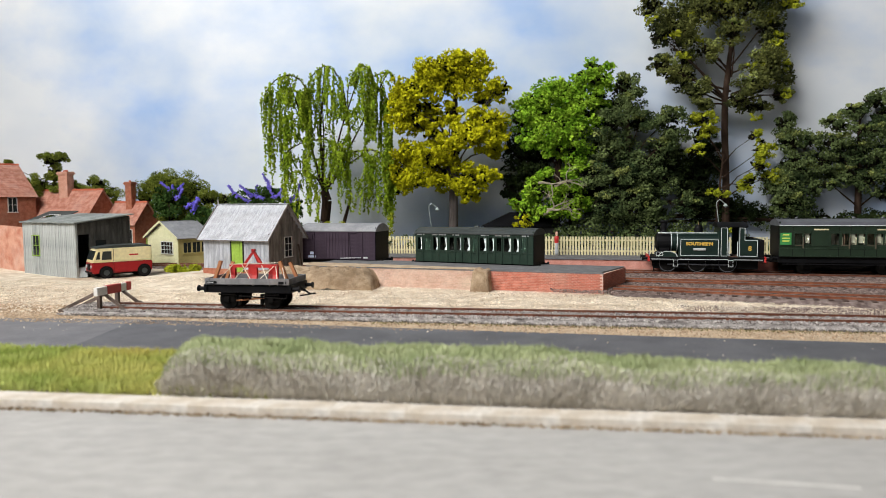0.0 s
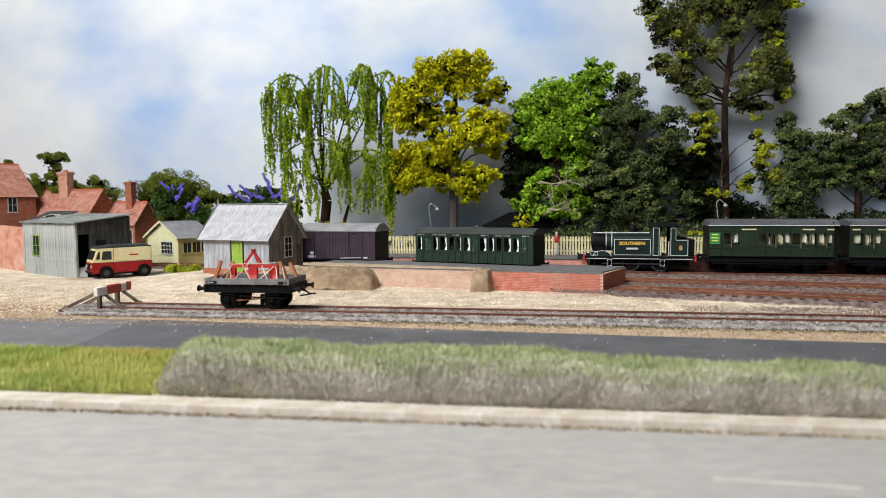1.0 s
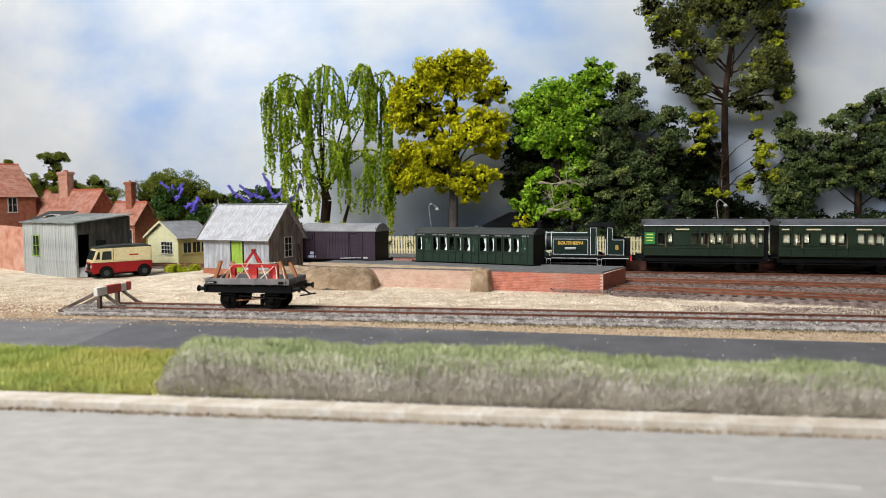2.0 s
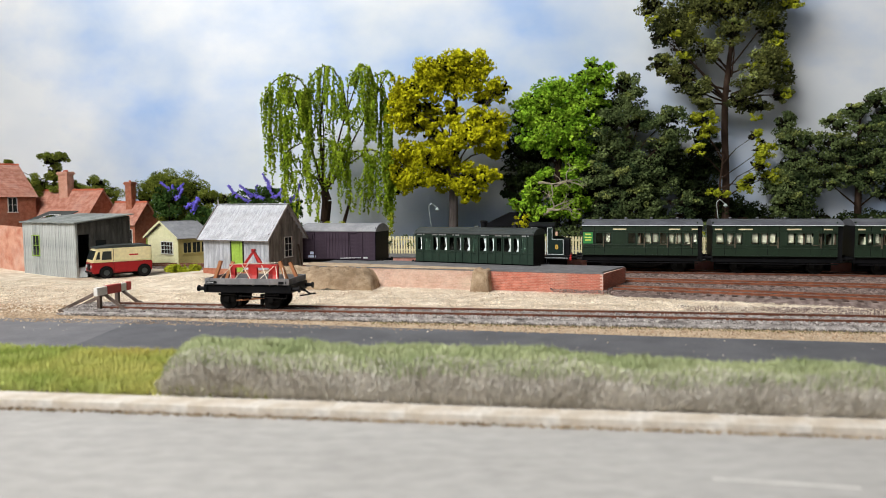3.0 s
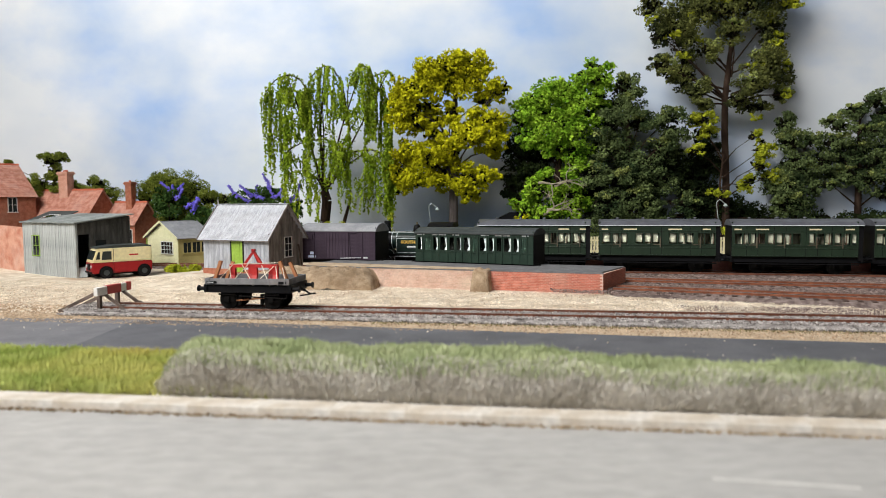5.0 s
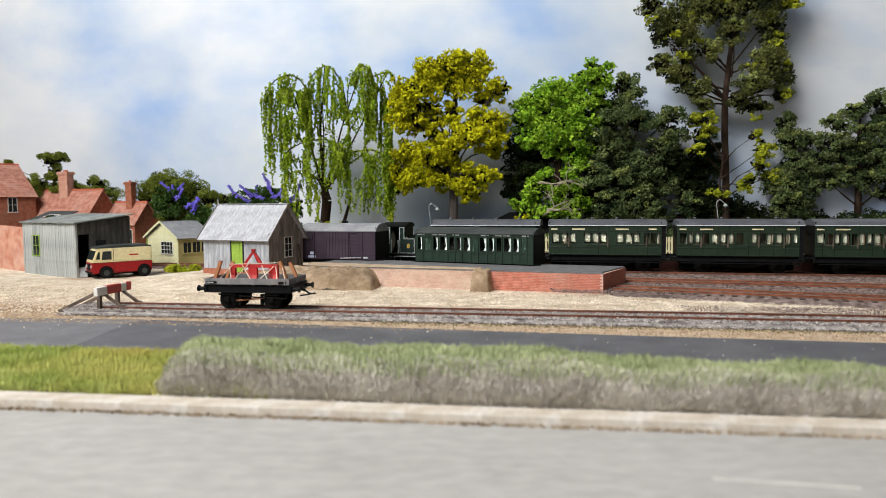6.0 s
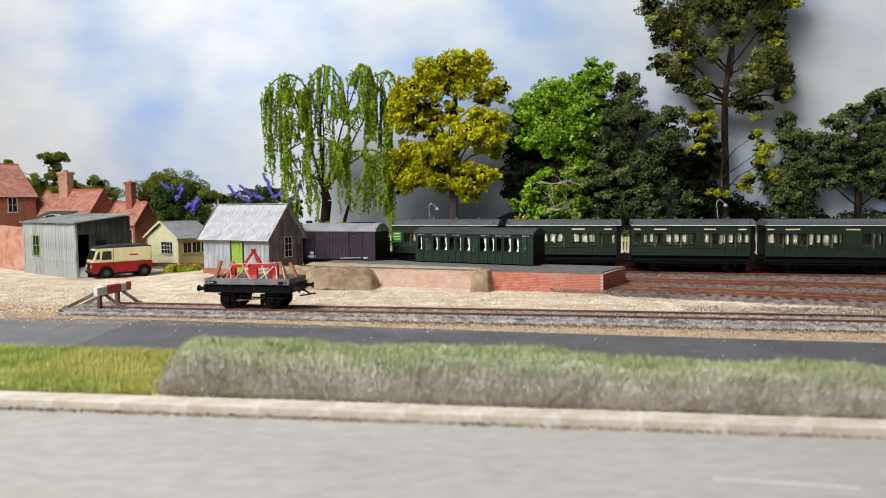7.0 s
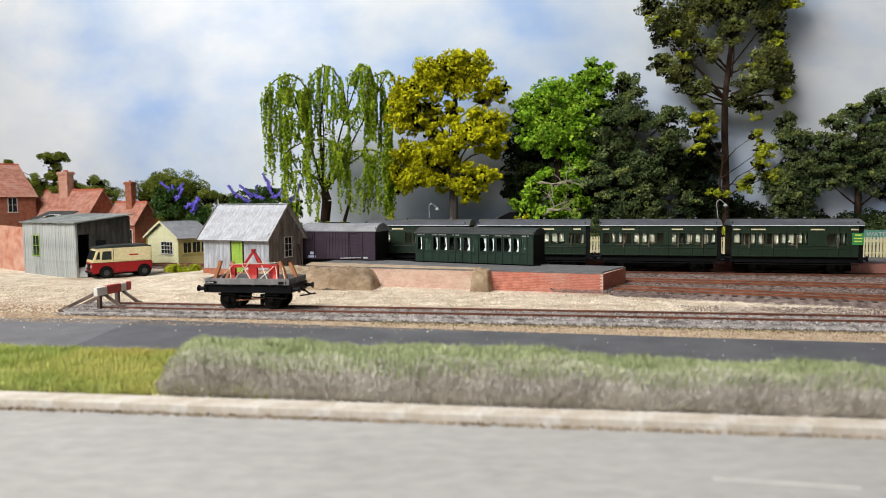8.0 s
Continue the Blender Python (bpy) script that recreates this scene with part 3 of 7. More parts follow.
# ---- loading dock ----
def dock():
    t = thing("loading_dock", "brick-faced loading dock with an asphalt top", "loading dock")
    c, s = math.cos(radians(-18.5)), math.sin(radians(-18.5))
    fr, br = Vector((116.5, 492)), Vector((146, 540))
    fl = fr - Vector((c, s)) * 245
    bl = fl + Vector((-s, c)) * 62
    part("core", slab([tuple(fl), tuple(fr), tuple(br), tuple(bl)], -1, 14.6), M["mortar"], t)
    # coping and surface
    part("surface", slab([tuple(fl + Vector((0, 1.5))), tuple(fr + Vector((-1.8, 1.8))), tuple(br + Vector((-1.2, -1))), tuple(bl)], 14.6, 15.6), M["plat"], t)
    part("coping", slab([tuple(fl + Vector((0, -0.6))), tuple(fr + Vector((0.4, -0.6))), tuple(fr + Vector((-1.8, 1.8))), tuple(fl + Vector((0, 1.5)))], 14.6, 15.8), M["plat"], t)
    part("worn_edge", slab([tuple(fl + Vector((0, -0.8))), tuple(fr - Vector((c, s)) * 92 + Vector((0, -0.8))), tuple(fr - Vector((c, s)) * 92 + Vector((0, 12))), tuple(fl + Vector((0, 26)))], 15.6, 16.0), M["sand"], t, "earth-covered pale edge of the dock")
    # brick courses, front and end: those nearest the corner are pieces, the rest one joined part
    spots = []
    for a, b, pale in ((fr - Vector((c, s)) * 205, fr, True), (fr, br, False)):
        d = b - a
        ln, yaw = d.length, math.atan2(d.y, d.x)
        for r in range(12):
            for k in range(round(ln / 3.1) + 1):
                off = (k + 0.5 * (r % 2)) * 3.1
                if 2.9 <= off <= ln + 0.01:
                    p = a + d.normalized() * off
                    spots.append((pale and off < 116 + 4 * math.sin(r * 1.7), p.x, p.y, 0.3 + r * 1.2, yaw))
    spots.sort(key=lambda q: -q[1] if not q[0] else 500 - q[1])
    protos, rest = {}, {"brick": None, "brickpale": None}
    for i, (pale, x, y, z, yaw) in enumerate(spots):
        key = "brickpale" if pale else "brick"
        if i < 300:
            m = pose(x * MM, y * MM, z * MM, 0, 0, math.degrees(yaw))
            if key not in protos:
                protos[key] = part("brick", box(-2.9, 0, -0.26, 0.6, 0, 1.05), M[key], t)
                protos[key].matrix_basis = m
            else:
                share(protos[key], t, m)
        else:
            ca, sa = math.cos(yaw), math.sin(yaw)
            v = [(x + u * ca - w * sa, y + u * sa + w * ca, z + h) for u in (-2.9, 0) for w in (-0.26, 0.6) for h in (0, 1.05)]
            rest[key] = (rest[key] or []) + v
    for key, v in rest.items():
        if v:
            f = [tuple(8 * n + i for i in q) for n in range(len(v) // 8) for q in ((0, 1, 3, 2), (4, 6, 7, 5), (0, 4, 5, 1), (2, 3, 7, 6), (1, 5, 7, 3), (0, 2, 6, 4))]
            o = new("brickwork", cloud_mesh("brickwork", v, f, M[key + "_far"]))
            o.parent = t
            tagged(o, kind="stuff")


dock()


def earth_heap(label, cx, cy, rx, ry, h, seed, yaw=0, px=6, py=4, fall=0.0):
    """A packed block of earth with rounded shoulders; fall lowers it towards -x."""
    def top(x, y):
        u, v = abs(x / rx), abs(y / ry)
        return max(-1, h * (1 - fall * (0.5 - x / rx / 2)) * max(0, 1 - u ** px) ** 0.5 * max(0, 1 - v ** py) ** 0.5 - 0.6 + 1.9 * noise.noise((x / 9, y / 9, seed)) + 1.3 * noise.noise((x / 4, y / 4, seed)) + 0.5 * noise.noise((x / 1.9, y / 1.9, seed)))
    b = uneven(-rx, rx, -ry, ry, 1.5, top, 1.1)
    tagged(part("earth_bank", b, M["earth"], at=(cx, cy, 0, 0, 0, yaw), smooth=True), label, "earth bank")


earth_heap("sloping brown earth bank beside the dock", -104, 562, 54, 32, 16.6, 1, -8, 8, 3.2, 0.15)
earth_heap("brown earth buttress against the dock wall", 30, 519, 7.5, 9, 17.2, 2, -18, 8, 6)


# ---- station platform and fence beyond the main line ----
def station():
    t = thing("station_platform", "low station platform with a red brick face", "platform")
    edge = lambda x: MAIN(x) + 22
    part("wall", slab([(-140, edge(-140)), (620, edge(620)), (620, edge(620) + 6), (-140, edge(-140) + 6)], -1, 12), M["platred"], t)
    part("surface", slab([(-140, edge(-140) + 6), (620, edge(620) + 6), (620, BACK(620)), (-140, BACK(-140))], -1, 11.8), M["plat"], t)
    part("edging", slab([(-140, edge(-140) - 1), (620, edge(620) - 1), (620, edge(620) + 6), (-140, edge(-140) + 6)], 12, 13), M["plat"], t)


station()
FENCE = lambda x: 729.0 - 0.205 * x


def fence():
    t = thing("picket_fence", "cream-painted wooden picket fence along the platform", "fence")
    yaw = math.degrees(math.atan(-0.205))
    proto = None
    for i in range(210):
        x = -90 + i * 3.0
        m = pose(x * MM, FENCE(x) * MM, 11.8 * MM, random.uniform(-1, 1), random.uniform(-1.5, 1.5), yaw)
        if proto is None:
            proto = part("picket", slab([(-0.95, -0.35), (0.95, -0.35), (0.95, 0.35), (-0.95, 0.35)], 0, 19), M["fence"], t)
            proto.matrix_basis = m
        else:
            share(proto, t, m)
    for z in (16, 27):
        part("rail", beam((-92, FENCE(-92) + 0.9, z), (540, FENCE(540) + 0.9, z), 0.8, 1.6), M["fence"], t)
    for i in range(22):
        x = -90 + i * 30
        part("post", box(-0.9, 0.9, 0.4, 2.2, 0, 18), M["fence"], t, at=(x, FENCE(x) + 0.6, 11.8, 0, 0, yaw))


fence()


# ---- rolling stock; local x runs along the rails, z = 0 is the rail head ----
def arch(half, z0, rise, n=10, thick=0.9):
    """Outline (y, z) of a curved roof."""
    top = [(-half + 2 * half * k / n, z0 + rise * (1 - (2 * k / n - 1) ** 2) ** 0.8) for k in range(n + 1)]
    return top + [(half - 0.3, z0 - thick), (-half + 0.3, z0 - thick)]


def wheelset(parent, x, r):
    """An axle with two wheels that turn together."""
    ax = part("wheelset", rod((0, -9.5, 0), (0, 9.5, 0), 0.8), M["under"], parent, at=(x, 0, r))
    for y in (-8.4, 8.4):
        b = lathe([(r * 0.82, -1.1), (r, -1.0), (r, 0.3), (r + 0.6, 0.5), (r + 0.6, 1.1), (r * 0.82, 1.1)], 24, axis="y")
        part("wheel", b, M["under"], ax, at=(0, y, 0, 0, 0, 0 if y < 0 else 180))
    return ax


def buffers(parent, x, sgn, z=13.5, mat_name="black", r=2.2):
    for y in (-11.4, 11.4):
        b = rod((x, y, z), (x + sgn * 4.0, y, z), 1.3, 1.0)
        rod((x + sgn * 4.0, y, z), (x + sgn * 4.8, y, z), r, r, 12, b)
        part("buffer", b, M[mat_name], parent)
    part("coupling_hook", beam((x, 0, z - 1), (x + sgn * 4, 0, z - 2), 1, 1.6), M["black"], parent)


def side_with_windows(b, length, y, z0, zw0, zw1, z1, wins, thick=0.8):
    """A side wall in strips round real window openings."""
    y0, y1 = sorted((y, y - math.copysign(thick, y)))
    box(0, length, y0, y1, z0, zw0, b)
    box(0, length, y0, y1, zw1, z1, b)
    x = 0.0
    for a, c in wins:
        if a - x > 0.01:
            box(x, a, y0, y1, zw0, zw1, b)
        x = c
    box(x, length, y0, y1, zw0, zw1, b)


def coach(label, wins, doors, plates, board_at=None, seats=()):
    """A four-wheeled green coach, 105 long."""
    L, H = 101.2, 15.6
    G = L - 3.4  # where the green side ends and the end face, painted black as in shade, begins
    wins = [(a * 0.945, c * 0.945) for a, c in wins]
    doors = [x * 0.945 for x in doors]
    plates = [(a * 0.945, c * 0.945) for a, c in plates]
    t = thing("railway_coach", label, "railway coach", "train coaches")
    b = bmesh.new()
    for y in (-H, H):
        side_with_windows(b, G, y, 14.8, 25.4, 34.6, 41.4, wins)
    box(0, 0.9, -H + 0.8, H - 0.8, 14.8, 44.5, b)
    box(G - 0.9, G, -H + 0.8, H - 0.8, 14.8, 44.5, b)
    body = part("body", b, M["green"], t)
    for z, h, w in ((15.2, 0.7, 0.5), (21.6, 0.5, 0.45), (23.9, 0.5, 0.45), (36.2, 0.4, 0.35), (40.4, 0.5, 0.5)):
        part("moulding", box(0, G, -H - w, -H, z, z + h, bevel=0.12), M["green"], body)
    # The roof edge's highlight is built as a pale strip.
    part("gutter", box(-0.6, L + 0.4, -17.0, -16.3, 41.0, 41.7, bevel=0.15), M["lining"], t, "pale strip painting the highlight along the roof edge")
    part("end_panel", box(-0.3, 0, -H + 0.5, H - 0.5, 15, 44), M["black"], body)
    # The right end's shade is put into a black block.
    part("end_panel", box(G, L + 0.3, -H + 0.7, H - 0.7, 12, 41.6, box(G, L + 0.3, -H + 4, H - 4, 41.6, 44.6)), M["black"], body)
    for a, c in wins:
        g = part("window", box(a, c, -H + 0.35, -H + 0.5, 25.4, 34.6), M["glass"], body)
        g.visible_shadow = False
        if (int(a * 7) + len(wins)) % 3 != 0:
            part("blind", box(a + 0.7, c - 0.7, -H + 2.2, -H + 2.6, 26.6, 34.4, bevel=0.15), M["blind"], body, "pale cream blind")
        part("window_frame", box(a - 0.3, c + 0.3, -H - 0.15, -H, 34.6, 35.0, box(a - 0.3, c + 0.3, -H - 0.2, -H, 25.0, 25.4)), M["green"], body)
    part("roof", extrude_x(arch(16.8, 41.8, 4.8), -0.8, L + 0.8), M["roof"], t, smooth=False)
    for x in (16, 38, 60, 82):
        part("roof_vent", lathe([(1.0, 45.8), (1.0, 47.0), (1.5, 47.2), (1.2, 48.0), (0.3, 48.3)], 10, at=(x, -3, 0)), M["roof"], t)
    part("floor_pan", box(0.5, L - 0.5, -H + 0.8, H - 0.8, 14.0, 14.8), M["under"], t)
    inner = thing_part(t, "interior")
    for x in seats:
        part("seat_back", box(x - 0.7, x + 0.7, -12.5, 12.5, 15, 31.5, bevel=0.4), M["seat"], inner)
        part("partition", box(x + 0.9, x + 1.5, -14, 14, 15, 40), M["wood"], inner)
    part("corridor_wall", box(1, L - 1, 3.0, 3.6, 15, 41), M["seat"], inner)
    for x in doors:
        part("door_handle", box(x - 0.55, x + 0.55, -H - 0.9, -H, 22.2, 31.5, bevel=0.2), M["handle"], body)
        part("commode_handle", box(x - 6.0, x - 0.6, -H - 0.6, -H, 24.4, 25.0), M["handle"], body)
        part("door_joint", box(x - 8.2, x - 7.9, -H - 0.12, -H, 15, 41, box(x + 0.8, x + 1.1, -H - 0.12, -H, 15, 41)), M["black"], body)
    for x0, x1 in plates:
        part("lettering_bar", box(x0, x1, -H - 0.2, -H, 37.4, 38.6), M["cream"], body, "small cream transfer lettering, unreadable")
    if board_at is not None:
        s = part("route_board", box(board_at, board_at + 8.5, -H - 0.7, -H, 25.2, 35.2), M["signgreen"], body, "green board with yellow lines")
        for k, (z, ln) in enumerate(((33.0, 5), (30.2, 6.2), (27.8, 5.4))):
            part("line", box(board_at + 4.25 - ln / 2, board_at + 4.25 + ln / 2, -H - 0.9, -H - 0.7, z, z + 1.0), M["signyellow"], s)
    # underframe
    part("solebar", box(0, L, -13.2, -11.8, 9.8, 14.0), M["black"], t)
    part("solebar", box(0, L, 11.8, 13.2, 9.8, 14.0), M["black"], t)
    part("headstock", box(-0.8, 0.8, -15, 15, 10, 14), M["black"], t)
    part("headstock", box(L - 0.8, L + 0.8, -15, 15, 10, 14), M["black"], t)
    part("footboard", box(3, L - 3, -17.0, -14.2, 8.4, 9.0), M["black"], t)
    part("truss_rod", rod((32, -12, 9.5), (42, -12, 5.0), 0.5, bm=rod((42, -12, 5.0), (63, -12, 5.0), 0.5, bm=rod((63, -12, 5.0), (73, -12, 9.5), 0.5))), M["under"], t)
    part("gas_tank", rod((46, -6, 8), (60, -6, 8), 3.2, 3.2, 14), M["under"], t)
    # Dark boxes added in place of the shadow beneath the coach.
    part("brake_gear", box(4, L - 4, -2, 2, 2.2, 14, box(28, L - 28, -9, -2, 5.5, 12)), M["under"], t)
    for x in (22, 83):
        part("axle_guard", slab([(x - 5, -10.9), (x + 5, -10.9), (x + 5, -10.2), (x - 5, -10.2)], 4, 12), M["under"], t)
        part("axle_box", box(x - 1.8, x + 1.8, -13, -10.8, 4.8, 8.8, bevel=0.4), M["under"], t)
        part("spring", extrude_x([(-12.6, 9), (-11.2, 9), (-11.2, 10.2), (-12.6, 10.2)], x - 7, x + 7), M["under"], t)
    buffers(t, 0, -1)
    buffers(t, L, 1)
    turning = [(wheelset(t, x, 6.4), x, 6.4) for x in (22, 83)]
    return t, turning


def thing_part(parent, name):
    e = part(name, box(2, 3, -13, 13, 15, 15.6), M["wood"], parent)
    return e


W1 = [(12.5, 18.5), (20.5, 26), (42, 48.5), (50.5, 56), (57, 62.5), (63.5, 69), (70.5, 76), (77.5, 83), (84, 89.5), (91.5, 97), (98.5, 103.5)]
W2 = [(3, 10), (12, 18), (19.5, 25.5), (33, 39.5), (41, 47), (48, 54), (63, 69.5), (71, 77), (78, 84), (88, 93), (94, 98.5), (99.5, 103)]
W3 = [(2.5, 8.5), (10, 14.5), (16, 20.5), (22, 28), (30, 36), (37.5, 43), (44, 49.5), (51, 57), (64, 69), (70.5, 76), (77, 83), (84.5, 90), (92, 97), (98.5, 103)]
W4 = [(1.5, 8), (9.5, 15), (16, 20.5), (22, 28), (29, 33.5), (35, 40.5), (41.5, 46), (47, 53), (54, 59.5), (60.5, 63), (78, 85), (86, 90), (91, 94)]
COACHES = [
    coach("dark green brake coach with a grey roof and yellow-lined board", W1, (19.5, 56.5, 77, 98), [(28, 40), (78, 88), (98, 103.5)], 0.6, (49, 59, 66, 80, 91)),
    coach("dark green compartment coach with a grey roof", W2, (19, 55, 90), [(2, 8), (22, 34), (62, 74), (92, 99)], None, (14, 27, 43, 54, 72, 80, 95)),
    coach("dark green composite coach with pale window blinds", W3, (21, 44, 70, 91), [(2, 8), (20, 31), (64, 74), (93, 100)], None, (9, 21, 33, 45, 58, 75, 88)),
    coach("dark green end coach with a grey roof and yellow-lined board", W4, (14.5, 34, 54, 87), [(1, 7), (16, 28), (65, 76), (97, 103)], 92.8, (9, 24, 36, 48)),
]


# ---- tank engine; front towards -x, measured back from the first coach ----
def words(name, text, size, material, parent, at, depth=0.05, rot=(90, 0, 0), stretch=1.0, bold=0.0):
    cu = bpy.data.curves.new(name, "FONT")
    cu.body, cu.size, cu.extrude, cu.align_x, cu.align_y, cu.offset = text, size * MM, depth * MM, "CENTER", "CENTER", bold * MM
    ob = new(name, cu)
    deps = bpy.context.evaluated_depsgraph_get()
    me = bpy.data.meshes.new_from_object(ob.evaluated_get(deps))
    bpy.data.objects.remove(ob)
    me.materials.clear()
    me.materials.append(material)
    o = new(name, me)
    o.parent = parent
    o.matrix_basis = pose(at[0] * MM, at[1] * MM, at[2] * MM, *rot) @ Matrix.Diagonal((stretch, 1, 1, 1))
    return o


def frame_line(x0, x1, z0, z1, y, w=0.45):
    b = box(x0, x1, y - 0.12, y, z0, z0 + w)
    box(x0, x1, y - 0.12, y, z1 - w, z1, b)
    box(x0, x0 + w, y - 0.12, y, z0 + w, z1 - w, b)
    box(x1 - w, x1, y - 0.12, y, z0 + w, z1 - w, b)
    return b


def engine():
    t = thing("tank_engine", "dark green small tank locomotive with white lining", "steam locomotive")
    F = 14.0
    part("footplate", box(-109, -14, -15.5, 15.5, 12.6, F, bevel=0.3), M["black"], t)
    part("valance", box(-108, -15, -15.6, -15.0, 10.6, 12.6, box(-108, -15, 15.0, 15.6, 10.6, 12.6)), M["black"], t)
    part("footplate_lining", box(-107, -16, -15.75, -15.6, 11.6, 12.1), M["lining"], t, "white lining along the footplate")
    part("frame", box(-104, -18, -7, -6, 3, F, box(-104, -18, 6, 7, 3, F)), M["black"], t)
    for x, sg in ((-109, -1), (-14, 1)):
        part("buffer_beam", box(x - 0.8, x + 0.8, -15.5, 15.5, 9.6, 14.4), M["red"], t, "red buffer beam")
        buffers(t, x + sg * 0.8, sg, 12.2)
    # boiler
    boiler = part("boiler", rod((-90, 0, 26.5), (-46, 0, 26.5), 8.6, 8.6, 28), M["olive"], t)
    part("smokebox", rod((-101, 0, 26.2), (-90, 0, 26.2), 9.0, 9.0, 28, box(-100, -91, -7.5, 7.5, F, 22)), M["black"], t)
    part("smokebox_door", lathe([(7.6, 0), (7.4, -0.8), (4, -1.8), (0.4, -2.2)], 24, at=(-101, 0, 26.2), axis="x"), M["black"], t)
    for x in (-89.5, -84.5):
        part("boiler_band", rod((x - 0.4, 0, 26.5), (x + 0.4, 0, 26.5), 8.8, 8.8, 28), M["lining"], boiler, "white boiler band")
    part("chimney", lathe([(4.4, 33.5), (3.1, 35.4), (2.7, 37), (2.8, 43.2), (3.6, 43.6), (3.6, 44.6), (2.6, 45.4), (2.2, 45.2)], 20, at=(-95.5, 0, 0)), M["black"], t)
    part("dome", lathe([(4.6, 33.8), (3.8, 35.5), (3.6, 38.5), (2.8, 40.6), (1.2, 41.8), (0.2, 42)], 20, at=(-66, 0, 0)), M["black"], t)
    part("safety_valve", rod((-66, -1.2, 41), (-66, -1.2, 44), 0.4, bm=rod((-66, 1.2, 41), (-66, 1.2, 44), 0.4)), M["brass"], t)
    part("handrail", rod((-101, -9.2, 34.5), (-52, -9.2, 34.5), 0.45), M["lining"], t, "bright metal handrail")
    for y in (-1, 1):
        a, c = sorted((y * 15.0, y * 8.2))
        tank = part("side_tank", box(-83.5, -50.5, a, c, F, 30.0, bevel=0.35), M["olive"], t)
        b = frame_line(-82.6, -51.4, F + 1.0, 29.2, -15.0 if y < 0 else 15.12)
        part("tank_lining", b, M["lining"], tank)
        if y < 0:
            words("lettering", "SOUTHERN", 3.8, M["gold"], tank, (-67, -15.05, 25.3), 0.08, stretch=1.12, bold=0.22)
            part("nameplate", rod((-72, -15.3, 20.6), (-62, -15.3, 20.6), 1.1, 1.1, 10), M["curtain"], tank, "pale oval-ended nameplate, unreadable")
        # cab side: front panel with a cut-out doorway, then the bunker
        cab = part("cab_side", box(-50.2, -43.6, a, a + 0.8 if y < 0 else a + 0.8, F, 40.0), M["olive"], t)
        yy = a if y < 0 else c - 0.8
        cab.location.y = 0.0 if y < 0 else (c - 0.8 - a) * MM
        part("cab_lining", frame_line(-49.6, -44.2, F + 0.8, 39.4, -15.0 if y < 0 else 15.12), M["lining"], t)
        bunk = part("bunker_side", slab([(-35.4, yy), (-19.6, yy), (-19.6, yy + 0.8), (-35.4, yy + 0.8)], F, 29.5, box(-35.4, -29.6, yy, yy + 0.8, 29.5, 40)), M["olive"], t)
        b = box(-34.8, -20.2, -15.12, -15.0, F + 0.8, F + 1.25)
        box(-34.8, -34.35, -15.12, -15.0, F + 1.25, 39.4, b)
        box(-34.8, -30.2, -15.12, -15.0, 38.95, 39.4, b)
        box(-30.65, -30.2, -15.12, -15.0, 28.6, 39, b)
        box(-30.2, -20.2, -15.12, -15.0, 28.2, 28.65, b)
        box(-20.65, -20.2, -15.12, -15.0, F + 1.25, 28.3, b)
        if y < 0:
            part("bunker_lining", b, M["lining"], bunk)
            words("numeral", "8", 5.6, M["gold"], bunk, (-26.3, -15.1, 21.5), 0.08, bold=0.15)
        else:
            b.free()
    part("cab_front", box(-50.4, -49.6, -14, 14, F, 40, bm=None), M["olive"], t)
    part("bunker_back", box(-20.2, -19.4, -14.9, 14.9, F, 29.5, box(-30, -29.4, -14, 14, 29.5, 40)), M["black"], t)
    part("coal_bunker", box(-19.3, -14.6, -13.5, 13.5, F, 29.0, bevel=0.6), M["black"], t)
    part("cab_roof", extrude_x(arch(15.8, 40.4, 3.6, 12, 0.8), -52, -28), M["black"], t)
    part("coal", uneven(-29, -21, -13, 13, 2, lambda x, y: 30.5, 1.2), M["under"], t)
    part("cab_floor", box(-49.6, -30, -14, 14, F, F + 0.6), M["wood"], t)
    part("backhead", rod((-49.5, 0, 25), (-46.5, 0, 25), 7.5, 7.5, 16), M["black"], t)
    for x in (-42.9, -36.2):
        part("grab_rail", rod((x, -15.3, F + 1), (x, -15.3, 27.5), 0.4), M["lining"], t, "white cab grab rail")
    # front splasher, sandbox, steps
    part("splasher", extrude_splash(-93.0, 7.6), M["olive"], t)
    part("splasher_lining", extrude_splash(-93.0, 8.2, 0.7, -15.35), M["lining"], t)
    part("sandbox", box(-103.5, -96.5, -15.2, -11, F, 18.6, bevel=0.3), M["black"], t)
    part("sandbox_lining", frame_line(-103, -97, F + 0.5, 18.2, -15.2), M["lining"], t)
    for x in (-86.5, -41.5):
        b = box(x - 2.2, x + 2.2, -15.8, -15.2, 5.0, 12.6)
        box(x - 2.4, x + 2.4, -17.6, -15.2, 4.6, 5.2, b)
        box(x - 2.4, x + 2.4, -17.2, -15.2, 8.6, 9.2, b)
        part("steps", b, M["black"], t)
        part("steps_lining", frame_line(x - 2, x + 2, 5.6, 11.4, -15.8, 0.4), M["lining"], t)
    part("brake_hanger", box(-78, -77, -9.8, -9, 2, 10), M["under"], t)
    part("brake_hanger", box(-55, -54, -9.8, -9, 2, 10), M["under"], t)
    part("guard_iron", beam((-106, -8.6, 11), (-104, -8.6, 0.8), 1, 1), M["under"], t)
    part("lamp_iron", rod((-108, -7, 14), (-108, -7, 19), 0.5), M["curtain"], t, "white lamp iron")
    turning = []
